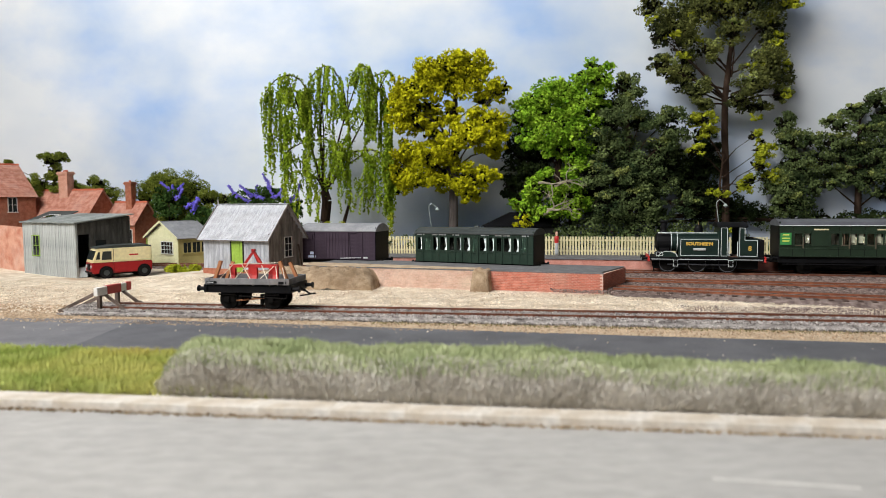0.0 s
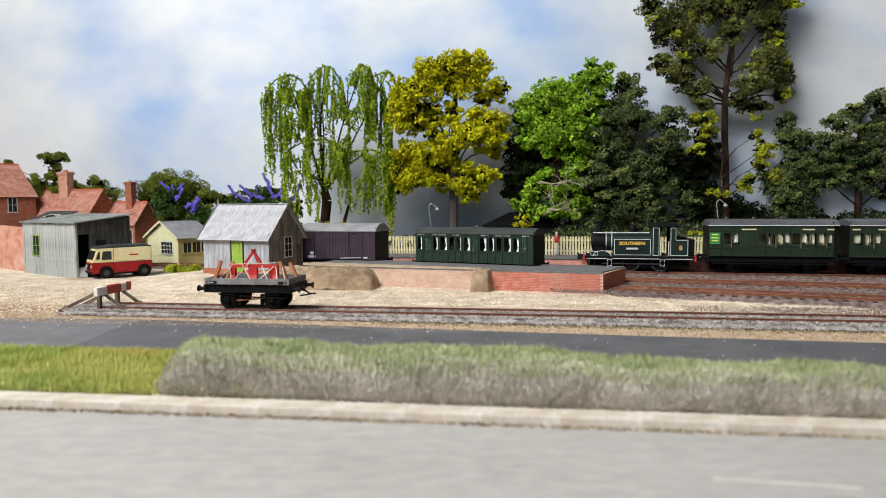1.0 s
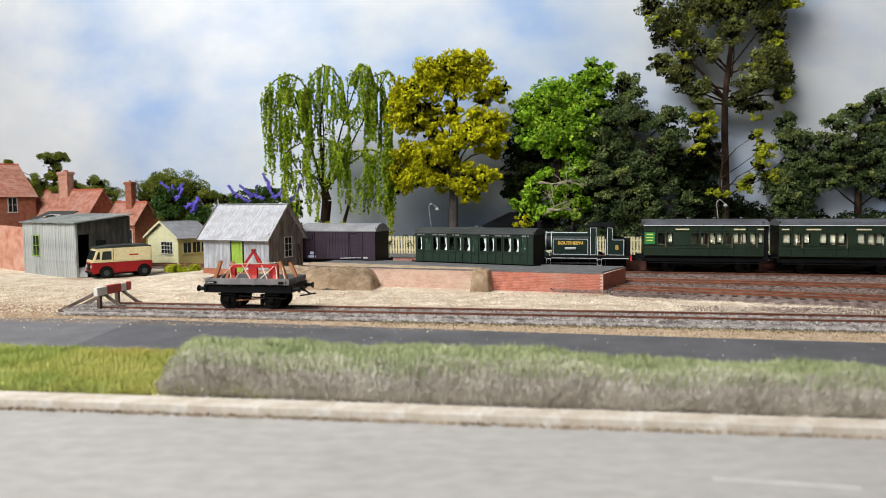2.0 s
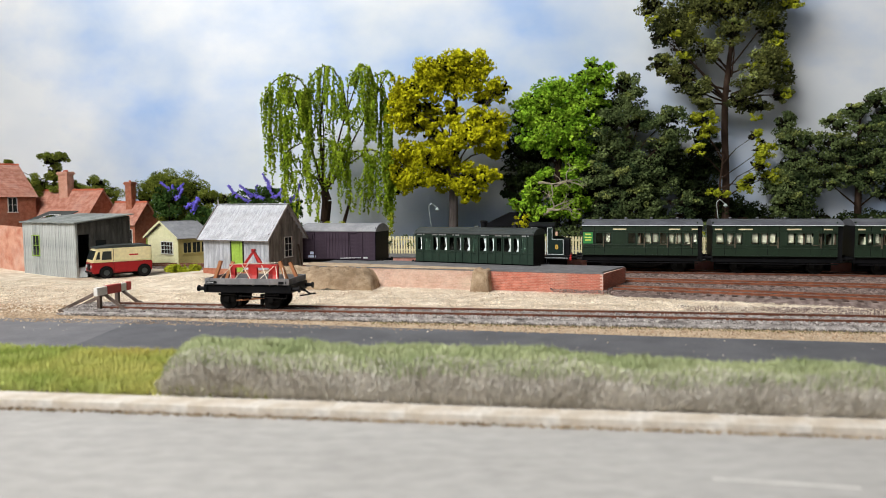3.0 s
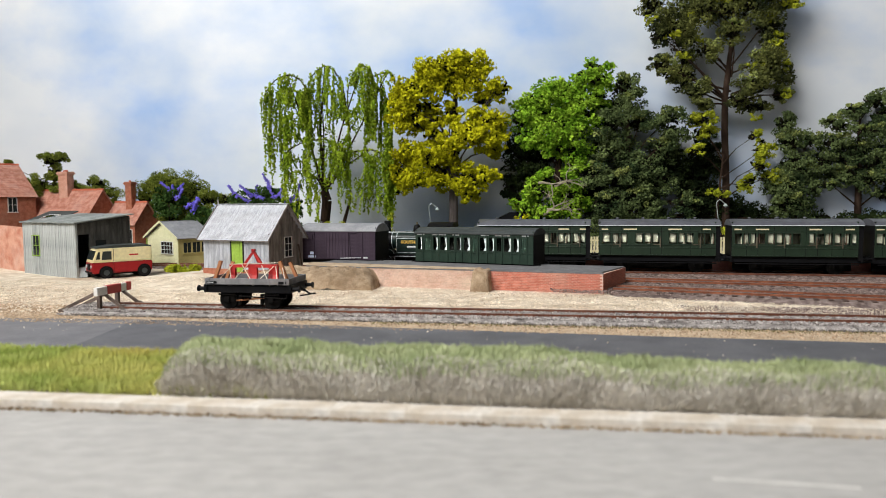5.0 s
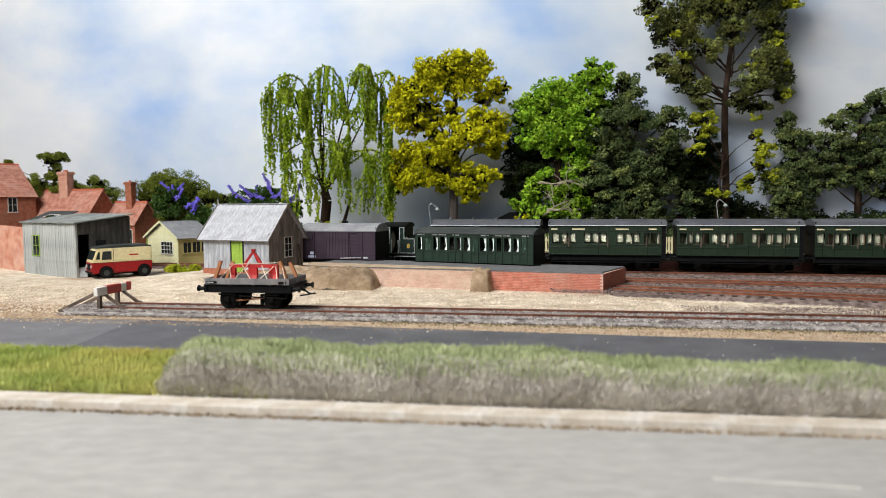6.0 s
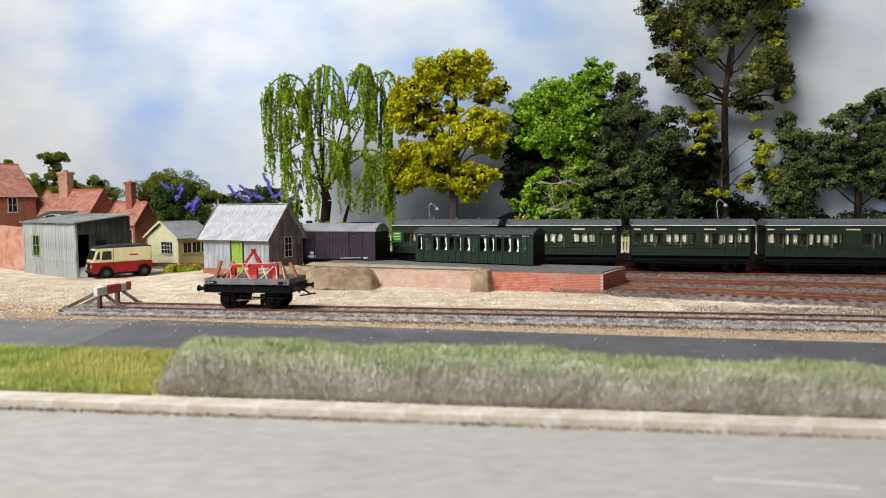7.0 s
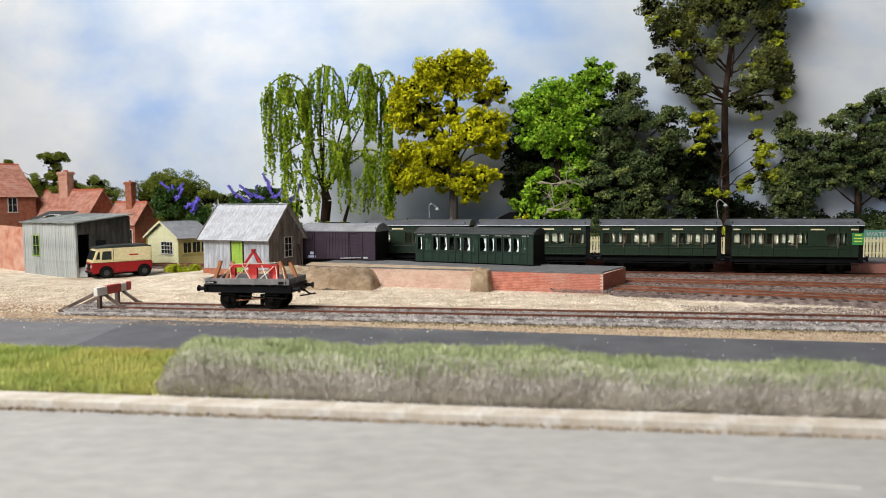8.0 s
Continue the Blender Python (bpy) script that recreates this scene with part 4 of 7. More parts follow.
    for x in (-92.5, -68.0, -43.0):
        ws = wheelset(t, x, 8.0)
        b = bmesh.new()
        for k in range(10):
            a = k * math.pi / 5
            rod((0, -8.6, 0), (6.9 * math.cos(a), -8.6, 6.9 * math.sin(a)), 0.5, 0.4, 5, b)
        part("spokes", b, M["olive"], ws)
        rim = bmesh.new()
        ring = [[rim.verts.new((r * math.cos(k * math.pi / 14), y, r * math.sin(k * math.pi / 14))) for k in range(28)] for r, y in ((7.0, -9.62), (7.45, -9.62), (7.45, -9.45), (7.0, -9.45))]
        for i in range(4):
            for k in range(28):
                rim.faces.new((ring[i][k], ring[i][(k + 1) % 28], ring[(i + 1) % 4][(k + 1) % 28], ring[(i + 1) % 4][k]))
        part("wheel_lining", rim, M["roof"], ws, "thin pale wheel lining")
        turning.append((ws, x, 8.0))
    part("coupling_rod", box(-93, -43, -10.6, -10.0, 6.4, 7.6), M["roof"], t, "grey metal coupling rod")
    return t, turning


def extrude_splash(x, r, w=0.0, y=-15.2):
    """Half-round wheel cover."""
    n = 12
    outer = [(x + r * math.cos(math.pi * k / n), 13.9 + 0.62 * r * math.sin(math.pi * k / n)) for k in range(n + 1)]
    if w:
        inner = [(x + (r - w) * math.cos(math.pi * k / n), 13.9 + 0.62 * (r - w) * math.sin(math.pi * k / n)) for k in range(n, -1, -1)]
        y0, y1 = y, y + 0.15
    else:
        inner, y0, y1 = [], -15.2, -9
    o = outer + inner
    k = len(o)
    b = bmesh.new()
    a = [b.verts.new((p, y0, q)) for p, q in o]
    c = [b.verts.new((p, y1, q)) for p, q in o]
    b.faces.new(a)
    b.faces.new(c[::-1])
    for i in range(k):
        b.faces.new((a[i], a[(i + 1) % k], c[(i + 1) % k], c[i]))
    return b


ENGINE = engine()


# ---- standing stock on the loop ----
def old_coach():
    t = thing("railway_coach", "old dark green panelled coach standing on the loop", "railway coach", at=(-17.5, 606, 4.5, -26))
    L, H = 107.7, 15.0
    b = bmesh.new()
    wins = []
    x = 2.5
    for w in (5.0, 7.5, 5.5, 7.5, 5.5, 5.5, 7, 5.5, 7, 5.5, 5.5, 7, 5.5, 5):
        wins.append((x, x + w - 1.0))
        x += w + 1.2
    for y in (-H, H):
        side_with_windows(b, L, y, 12.2, 22.2, 33.2, 36.4, wins)
    box(0, 0.9, -H + 0.8, H - 0.8, 12.2, 39, b)
    box(L - 0.9, L, -H + 0.8, H - 0.8, 12.2, 39, b)
    body = part("body", b, M["green2"], t)
    part("end_panel", box(L, L + 0.3, -H + 0.5, H - 0.5, 12.4, 38), M["black"], body)
    for k, (a, c) in enumerate(wins):
        g = part("window", box(a, c, -H + 0.35, -H + 0.5, 22.2, 33.2), M["glass"], body)
        g.visible_shadow = False
        part("beading", box(c + 0.1, c + 1.0, -H - 0.65, -H, 12.2, 36, box(a - 0.2, c + 0.2, -H - 0.3, -H, 21.4, 22.0)), M["green2"], body)
        if k % 3 != 1:
            w = (c - a) * (0.42 if k % 2 else 0.5)
            cb = bmesh.new()
            for z0, z1, w0, w1 in ((22.4, 25.5, w, w * 0.5), (25.5, 33.2, w * 0.5, w * 0.95)):
                merge(cb, solid([(c - w0 * 1.1, -H + 1.2, z0), (c - 0.1, -H + 1.2, z0), (c - 0.1, -H + 1.6, z0), (c - w0 * 1.1, -H + 1.6, z0), (c - w1 * 1.1, -H + 1.2, z1), (c - 0.1, -H + 1.2, z1), (c - 0.1, -H + 1.6, z1), (c - w1 * 1.1, -H + 1.6, z1)], [(3, 2, 1, 0), (4, 5, 6, 7), (0, 1, 5, 4), (1, 2, 6, 5), (2, 3, 7, 6), (3, 0, 4, 7)]))
            part("curtain", cb, M["curtain"], body, "white tied curtain")
        elif k % 2:
            part("door_panel", box(a, c, -H + 0.6, -H + 0.9, 22.2, 33.2), M["green2"], body)
    part("inner_wall", box(1, L - 1, -6, -5.4, 12.4, 36), M["dark"], t)
    part("waist_rail", box(0, L, -H - 0.45, -H, 20.4, 21.2, box(0, L, -H - 0.4, -H, 34.0, 34.6)), M["green2"], body)
    for a, c in ((2, 9), (17, 30), (36, 42), (62, 69), (74, 88), (98, 104)):
        part("lettering_bar", box(a, c, -H - 0.2, -H, 34.9, 35.9), M["curtain"], body)
    part("roof", extrude_x(arch(16.2, 36.8, 4.6), -0.8, L + 0.8), M["roof2"], t)
    part("torpedo_vent", rod((50, 0, 41.6), (54, 0, 41.6), 1.2, 1.2, 8), M["roof2"], t)
    part("solebar", box(0, L, -12.5, -11, 8.5, 12.2, box(0, L, 11, 12.5, 8.5, 12.2)), M["black"], t)
    part("headstock", box(-0.8, 0.8, -14.5, 14.5, 8.5, 12.4, box(L - 0.8, L + 0.8, -14.5, 14.5, 8.5, 12.4)), M["black"], t)
    buffers(t, 0, -1, 10.5)
    buffers(t, L, 1, 10.5)
    for x in (22, 84):
        wheelset(t, x, 6.4)
        part("axle_guard", box(x - 5, x + 5, -10.9, -10.2, 4, 9), M["under"], t)


old_coach()


def goods_van():
    t = thing("goods_van", "brown-purple planked covered goods van with a grey roof", "railway van", at=(-126.8, 642.4, 4.5, -17))
    L, H = 74.0, 15.5
    core = part("body", box(0.4, L - 0.4, -H + 0.4, H - 0.4, 11.5, 37.8, box(L - 0.4, L, -H + 0.6, H - 0.6, 11.5, 41)), M["umber"], t)
    proto = None
    for k in range(8):
        z = 11.6 + k * 3.25
        for x0, x1 in ((0, 25.6), (48.4, 74)):
            m = pose(x0 * MM, 0, z * MM)
            if proto is None:
                proto = part("plank", box(0, 25.6, -H, -H + 0.5, 0, 3.0), M["umber"], core)
                proto.matrix_basis = m
            else:
                share(proto, core, m)
    proto = None
    for k in range(7):
        m = pose((26 + k * 3.15) * MM, -0.5 * MM, 0)
        if proto is None:
            proto = part("door_plank", box(0, 2.9, -H, -H + 0.5, 12, 37.4), M["umber"], core)
            proto.matrix_basis = m
        else:
            share(proto, core, m)
    for x in (0.2, 13, 25, 36.6, 48.4, 61, 73):
        part("strapping", box(x, x + 0.9, -H - 0.7, -H, 11.5, 37.6), M["umber"], core)
    part("door_rail", box(18, 56, -H - 1.0, -H, 36.2, 37.0, box(18, 56, -H - 1.0, -H, 12.4, 13.2)), M["umber"], core)
    part("vent_hood", box(8, 12, -H - 0.9, -H, 30, 34), M["umber"], core)
    part("number_panel", box(7.0, 14.5, -H - 0.15, -H + 0.1, 13.0, 15.2, box(9.0, 12.5, -H - 0.15, -H + 0.1, 16.0, 18.6)), M["blueprint"], core, "white painted marks, unreadable")
    part("tare_mark", box(62.5, 66.5, -H - 0.75, -H, 13.0, 14.6), M["curtain"], core)
    part("brake_lever", rod((40, -H - 0.8, 13), (60, -H - 0.8, 13.6), 0.4), M["curtain"], core)
    part("roof", extrude_x(arch(16.6, 38, 6.4, 14), -0.8, L + 0.8), M["slate"], t)
    # Black colour carries the shade of the end turned from the window.
    part("end_board", extrude_x([(y * 0.93, z - 0.9) for y, z in arch(16.6, 38, 6.4, 14)][:15] + [(15.2, 11.6), (-15.2, 11.6)], L, L + 0.6), M["black"], t)
    part("solebar", box(0, L, -12.5, -11, 8, 11.5, box(0, L, 11, 12.5, 8, 11.5)), M["black"], t)
    part("headstock", box(-0.8, 0.8, -15, 15, 8, 11.5, box(L - 0.8, L + 0.8, -15, 15, 8, 11.5)), M["black"], t)
    buffers(t, L + 0.8, 1, 10.5)
    buffers(t, -0.8, -1, 10.5)
    for x in (17, 57):
        wheelset(t, x, 6.2)


goods_van()


# ---- buildings; each stands in its own frame: x along the front, y away from it ----
def sheet(length, height, pitch, depth):
    """A corrugated or boarded sheet in the x-z plane, ribs upright."""
    n = int(length / pitch) * 2
    b = bmesh.new()
    front = []
    for k in range(n + 1):
        x, y = length * k / n, -depth if k % 2 else 0.0
        front.append((b.verts.new((x, y, 0)), b.verts.new((x, y, height))))
    for (a, c), (d, e) in zip(front, front[1:]):
        b.faces.new((a, d, e, c))
    return b


def sash(parent, x, z, w, h, y, material, bars=(2, 3), glass=True, label=""):
    """A window with frame, glazing bars, dark room behind and a pane."""
    win = part("window", box(x - 0.6, x, y - 0.5, y + 0.3, z - 0.6, z + h + 0.6, box(x + w, x + w + 0.6, y - 0.5, y + 0.3, z - 0.6, z + h + 0.6, box(x, x + w, y - 0.5, y + 0.3, z + h, z + h + 0.6, box(x - 1, x + w + 1, y - 0.9, y + 0.3, z - 0.8, z)))), material, parent, label)
    b = bmesh.new()
    for i in range(1, bars[0]):
        box(x + w * i / bars[0] - 0.2, x + w * i / bars[0] + 0.2, y - 0.2, y + 0.1, z, z + h, b)
    for j in range(1, bars[1]):
        box(x, x + w, y - 0.22, y + 0.08, z + h * j / bars[1] - 0.2, z + h * j / bars[1] + 0.2, b)
    part("glazing_bar", b, material, win)
    part("pane", box(x, x + w, y + 0.12, y + 0.2, z, z + h), M["pane"], win)
    return win


def pane_mat():
    m, n, l, p = nodes_of("dark_window_pane")
    p.inputs["Base Color"].default_value, p.inputs["Roughness"].default_value = (0.02, 0.025, 0.025, 1), 0.08
    return m


M["pane"] = pane_mat()


def hut():
    """Lean-to grey planked hut, open towards the yard at one end."""
    t = thing("goods_hut", "grey planked lean-to hut with an open dark end", "hut", at=(-420.7, 678.8, 0, -32.3))
    L, D, ZF, ZB = 94.6, 55.0, 50.5, 57.0
    w = part("back_wall", box(0, L, D - 1, D, -1, ZB - 0.8), M["greydoor"], t)
    proto = None
    front = part("front_wall", box(0, 17, 0.3, 1.2, -1, 50, box(30.5, L, 0.3, 1.2, -1, 50, box(17, 30.5, 0.3, 1.2, -1, 18, box(17, 30.5, 0.3, 1.2, 38.5, 50)))), M["greydoor"], t)
    for k in range(30):
        x = k * L / 30
        if 16.0 < x < 30.0:
            part("plank", box(x + 0.1, x + 3.0, -0.15, 0.3, -1, 17.4), M["greydoor"], front)
            part("plank", box(x + 0.1, x + 3.0, -0.15, 0.3, 39, 50), M["greydoor"], front)
            continue
        m = pose(x * MM, random.uniform(-0.1, 0.1) * MM, 0)
        if proto is None:
            proto = part("plank", box(0.1, 3.0, -0.15, 0.35, -1, 50), M["greydoor"], front)
            proto.matrix_basis = m
        else:
            share(proto, front, m)
    sash(t, 17.5, 18.8, 12.5, 19, 0.1, M["lime"], (2, 2), label="bright green window frame")
    b = solid([(L - 1, 0, 50), (L, 0, 50), (L - 1, D, ZB - 0.5), (L, D, ZB - 0.5), (L - 1, 0, 44), (L, 0, 44), (L - 1, D, 44), (L, D, 44)],
              [(0, 1, 3, 2), (4, 6, 7, 5), (0, 4, 5, 1), (2, 3, 7, 6), (1, 5, 7, 3), (0, 2, 6, 4)])
    part("gable_board", b, M["plankdark"], t)
    part("side_wall", box(L - 1, L, 13, D, -1, 44, box(L - 1, L, 1.6, 13, 40, 44)), M["plankdark"], t)
    part("side_window", box(L + 0.3, L + 0.6, 19, 29, 18, 34), M["pane"], t, "small dark unglazed window")
    part("corner_post", box(L - 1.6, L + 0.3, -0.4, 1.6, -1, 50), M["greydoor"], t)
    for k in range(11):
        part("side_plank", box(L, L + 0.25, 13.3 + k * 3.75, 16.8 + k * 3.75, -1, 45.5 + k * 0.6), M["plankdark"], t)
    part("ramp_board", beam((L + 2, 4, 0), (L - 1, 6, 9), 8, 0.8), M["greydoor"], t)
    part("left_wall", box(0, 1, 1.2, D, -1, 51), M["greydoor"], t)
    part("inner_floor", box(1, L - 1, 1.2, D - 1, -1, 0.4), M["dark"], t)
    r = solid([(-2, -2.5, ZF), (L + 2.5, -2.5, ZF), (L + 2.5, D + 3, ZB + 0.6), (-2, D + 3, ZB + 0.6), (-2, -2.5, ZF + 1), (L + 2.5, -2.5, ZF + 1), (L + 2.5, D + 3, ZB + 1.6), (-2, D + 3, ZB + 1.6)],
              [(3, 2, 1, 0), (4, 5, 6, 7), (0, 1, 5, 4), (1, 2, 6, 5), (2, 3, 7, 6), (3, 0, 4, 7)])
    part("roof", r, M["felt"], t)


hut()


def shed():
    """Corrugated iron goods shed with a steep roof and green door."""
    t = thing("goods_shed", "grey corrugated iron shed with a steep pale roof", "shed", at=(-217.0, 612.0, 4.6, -25.5))
    L, D, E, R = 74.9, 47.0, 35.2, 61.9
    base = part("brick_footing", box(-0.3, L + 0.3, -0.3, D + 0.3, -4, 5.5), M["housebrick"], t, "low red brick footing")
    core = part("frame", box(0.6, L - 0.6, 0.6, D - 0.6, 5.5, E), M["irondark"], t)
    gx = [(0.6, E), (D - 0.6, E), (D / 2, R - 1.5)]
    part("gable", extrude_x([(y, z) for y, z in gx], 0.6, L - 0.6), M["irondark"], t)
    part("front_sheet", sheet(33, E - 5.5, 2.1, 0.95), M["iron"], t, at=(0, 0.4, 5.5))
    part("front_sheet", sheet(L - 47, E - 5.5, 2.1, 0.95), M["iron"], t, at=(47, 0.4, 5.5))
    part("front_sheet", sheet(14, E - 33.4, 2.1, 0.9), M["iron"], t, at=(33, 0.4, 33.4))
    d = part("door", box(33.6, 46.4, -0.2, 0.5, 3, 33.2), M["lime"], t, "lime green plank door")
    for k in range(4):
        part("door_plank", box(33.8 + k * 3.15, 36.7 + k * 3.15, -0.5, -0.2, 3.2, 33), M["lime"], d)
    part("door_frame", box(32.6, 33.6, -0.8, 0.4, 3, 34, box(46.4, 47.4, -0.8, 0.4, 3, 34)), M["dark"], t)
    # gable end, planks of grey weathered iron
    proto = None
    for k in range(14):
        y = 0.2 + k * D / 14
        top = E + (R - E - 1.5) * (1 - abs((y + D / 28) - D / 2) / (D / 2))
        part("gable_sheet", box(L - 0.4, L + random.uniform(0.05, 0.5), y, y + D / 14 - 0.25, 5, top), M["irondark"], t)
    win = sash(None, 0, 0, 9.5, 17, 0, M["white"], (2, 3), label="white-framed window")
    win.parent = t
    win.matrix_basis = pose((L + 0.9) * MM, 20.5 * MM, 16 * MM, 0, 0, 90)
    part("window_sill", box(L, L + 2.4, 18.5, 31.5, 14.2, 15.2), M["irondark"], t)
    part("lean_board", beam((L + 4, D - 6, 0), (L + 0.6, D - 7, 26), 3, 0.8), M["timber"], t)
    # roof, two slopes of ribbed sheets
    slope = math.hypot(D / 2 + 4, R - E + 4.5)
    ang = math.degrees(math.atan2(R - E + 4.2, D / 2 + 4))
    under = part("roof_boards", box(0, L + 7, 0, slope, -0.6, 0.0), M["irondark"], t)
    under.matrix_basis = pose(-3.5 * MM, -4 * MM, (E - 4.4) * MM, ang, 0, 0)
    for k in range(3):
        w = (L + 7) / 3
        sh = part("roof_sheet", sheet(w, slope + 0.3, 2.3, 0.5), M["roofiron"], t)
        sh.matrix_basis = pose((-3.5 + k * w) * MM, -4 * MM, (E - 4.2 + (k % 2) * 0.12) * MM, ang - 90, 0, 0)
    other = part("rear_slope", box(0, L + 7, 0, slope, 0, 0.7), M["roofiron"], t)
    other.matrix_basis = pose((L + 3.5) * MM, (D + 4) * MM, (E - 4.4) * MM, ang, 0, 180)
    part("ridge_cap", beam((-3.5, D / 2, R + 0.9), (L + 3.5, D / 2, R + 0.9), 2.6, 0.6), M["roofiron"], t)
    for x in (-3.4, L + 3.4):
        part("barge_board", beam((x, -4.2, E - 4.2), (x, D / 2, R + 0.2), 0.7, 1.8, beam((x, D + 4.2, E - 4.2), (x, D / 2, R + 0.2), 0.7, 1.8)), M["irondark"], t)
    part("finial", rod((-3, D / 2, R), (-3, D / 2, R + 5), 0.4), M["white"], t)


shed()


def cabin():
    """Small cream weatherboarded lamp cabin."""
    t = thing("yard_cabin", "small cream weatherboarded cabin with a slate roof", "cabin", at=(-331.8, 761.1, 2, -37.7))
    L, D, E, R = 61.0, 40.0, 30.2, 46.0
    core = part("body", box(0.5, L - 0.5, 0.5, D - 0.5, -3, E), M["ochre"], t)
    part("gable", solid([(0.5, 0.5, E), (L - 0.5, 0.5, E), (L / 2, 0.5, R - 0.5), (0.5, D - 0.5, E), (L - 0.5, D - 0.5, E), (L / 2, D - 0.5, R - 0.5)], [(0, 1, 2), (5, 4, 3), (0, 3, 4, 1), (1, 4, 5, 2), (2, 5, 3, 0)]), M["clad"], t)
    for k in range(14):
        z = -1 + k * 3.3
        half = L / 2 if z < E - 2 else max(2.0, (L / 2) * (R - z - 2.5) / (R - E))
        b = solid([(L / 2 - half, 0.5, z), (L / 2 + half, 0.5, z), (L / 2 + half, -0.4, z), (L / 2 - half, -0.4, z), (L / 2 - half, 0.5, z + 3.3), (L / 2 + half, 0.5, z + 3.3), (L / 2 + half, 0.1, z + 3.3), (L / 2 - half, 0.1, z + 3.3)],
                  [(0, 1, 2, 3), (4, 7, 6, 5), (0, 4, 5, 1), (3, 2, 6, 7), (0, 3, 7, 4), (1, 5, 6, 2)])
        part("weatherboard", b, M["clad"], t)
        if z < E - 2:
            part("side_board", box(L - 0.5, L + 0.3, 0.6, D, z + 0.1, z + 3.2), M["ochre"], t)
    sash(t, 29, 12, 23, 12.5, -0.6, M["white"], (4, 3), label="white-framed multi-pane window")
    for k, y in enumerate((6, 17, 28)):
        win = sash(None, 0, 0, 9, 11, 0, M["ochre"], (2, 1))
        win.parent = t
        win.matrix_basis = pose((L + 0.7) * MM, y * MM, 13 * MM, 0, 0, 90)
    sl = math.hypot(L / 2 + 4, R - E + 2)
    ang = math.degrees(math.atan2(R - E, L / 2))
    for s in (0, 1):
        r = part("roof_slope", box(0, sl, -3, D + 3, 0, 0.9, bevel=0.2), M["slate"], t)
        r.matrix_basis = pose(-4 * MM, 0, (E - 2.2) * MM, 0, -ang, 0) if s == 0 else pose((L + 4) * MM, D * MM, (E - 2.2) * MM, 0, -ang, 180)
    part("ridge", beam((L / 2, -3, R + 0.8), (L / 2, D + 3, R + 0.8), 2, 0.8), M["slate"], t)
    for x, w in ((-4, 1), (L + 4, -1)):
        part("barge_board", beam((x, -3.2, E - 1.6), (L / 2, -3.2, R + 0.5), 0.7, 2.0), M["clad"], t)
    part("drain_pipe", rod((-0.6, -0.8, -2), (-0.6, -0.8, E - 2), 0.6), M["lime"], t, "green drain pipe")


cabin()


def tiles(parent, m, length, slope, material, rows=14):
    """Roof slope with overlapping tile courses."""
    for k in range(rows):
        w = slope / rows
        b = solid([(0, k * w, 0), (length, k * w, 0), (length, (k + 1) * w + 0.3, 0), (0, (k + 1) * w + 0.3, 0), (0, k * w, 0.5), (length, k * w, 0.5), (length, (k + 1) * w + 0.3, 0.25), (0, (k + 1) * w + 0.3, 0.25)],
                  [(3, 2, 1, 0), (4, 5, 6, 7), (0, 1, 5, 4), (1, 2, 6, 5), (2, 3, 7, 6), (3, 0, 4, 7)])
        o = part("tile_course", b, material, parent)
        o.matrix_basis = m


def chimney(parent, x, y, z0, z1, w, material, pots=2):
    b = box(x - w / 2, x + w / 2, y - w / 2.6, y + w / 2.6, z0, z1 - 4)
    box(x - w / 2 - 0.8, x + w / 2 + 0.8, y - w / 2.6 - 0.8, y + w / 2.6 + 0.8, z1 - 4, z1 - 2.6, b)
    box(x - w / 2 - 1.5, x + w / 2 + 1.5, y - w / 2.6 - 1.5, y + w / 2.6 + 1.5, z1 - 2.6, z1 - 1.0, b)
    box(x - w / 2 - 0.6, x + w / 2 + 0.6, y - w / 2.6 - 0.6, y + w / 2.6 + 0.6, z1 - 1.0, z1, b)
    box(x - w / 2 - 0.6, x + w / 2 + 0.6, y - w / 2.6 - 0.6, y + w / 2.6 + 0.6, z1 - 12, z1 - 11, b)
    c = part("chimney", b, material, parent)
    for k in range(pots):
        part("chimney_pot", lathe([(1.5, z1), (1.2, z1 + 1.6), (1.5, z1 + 2.0), (1.0, z1 + 2.0)], 10, at=(x + (k - (pots - 1) / 2) * 3.6, y, 0)), M["ridge"], c)


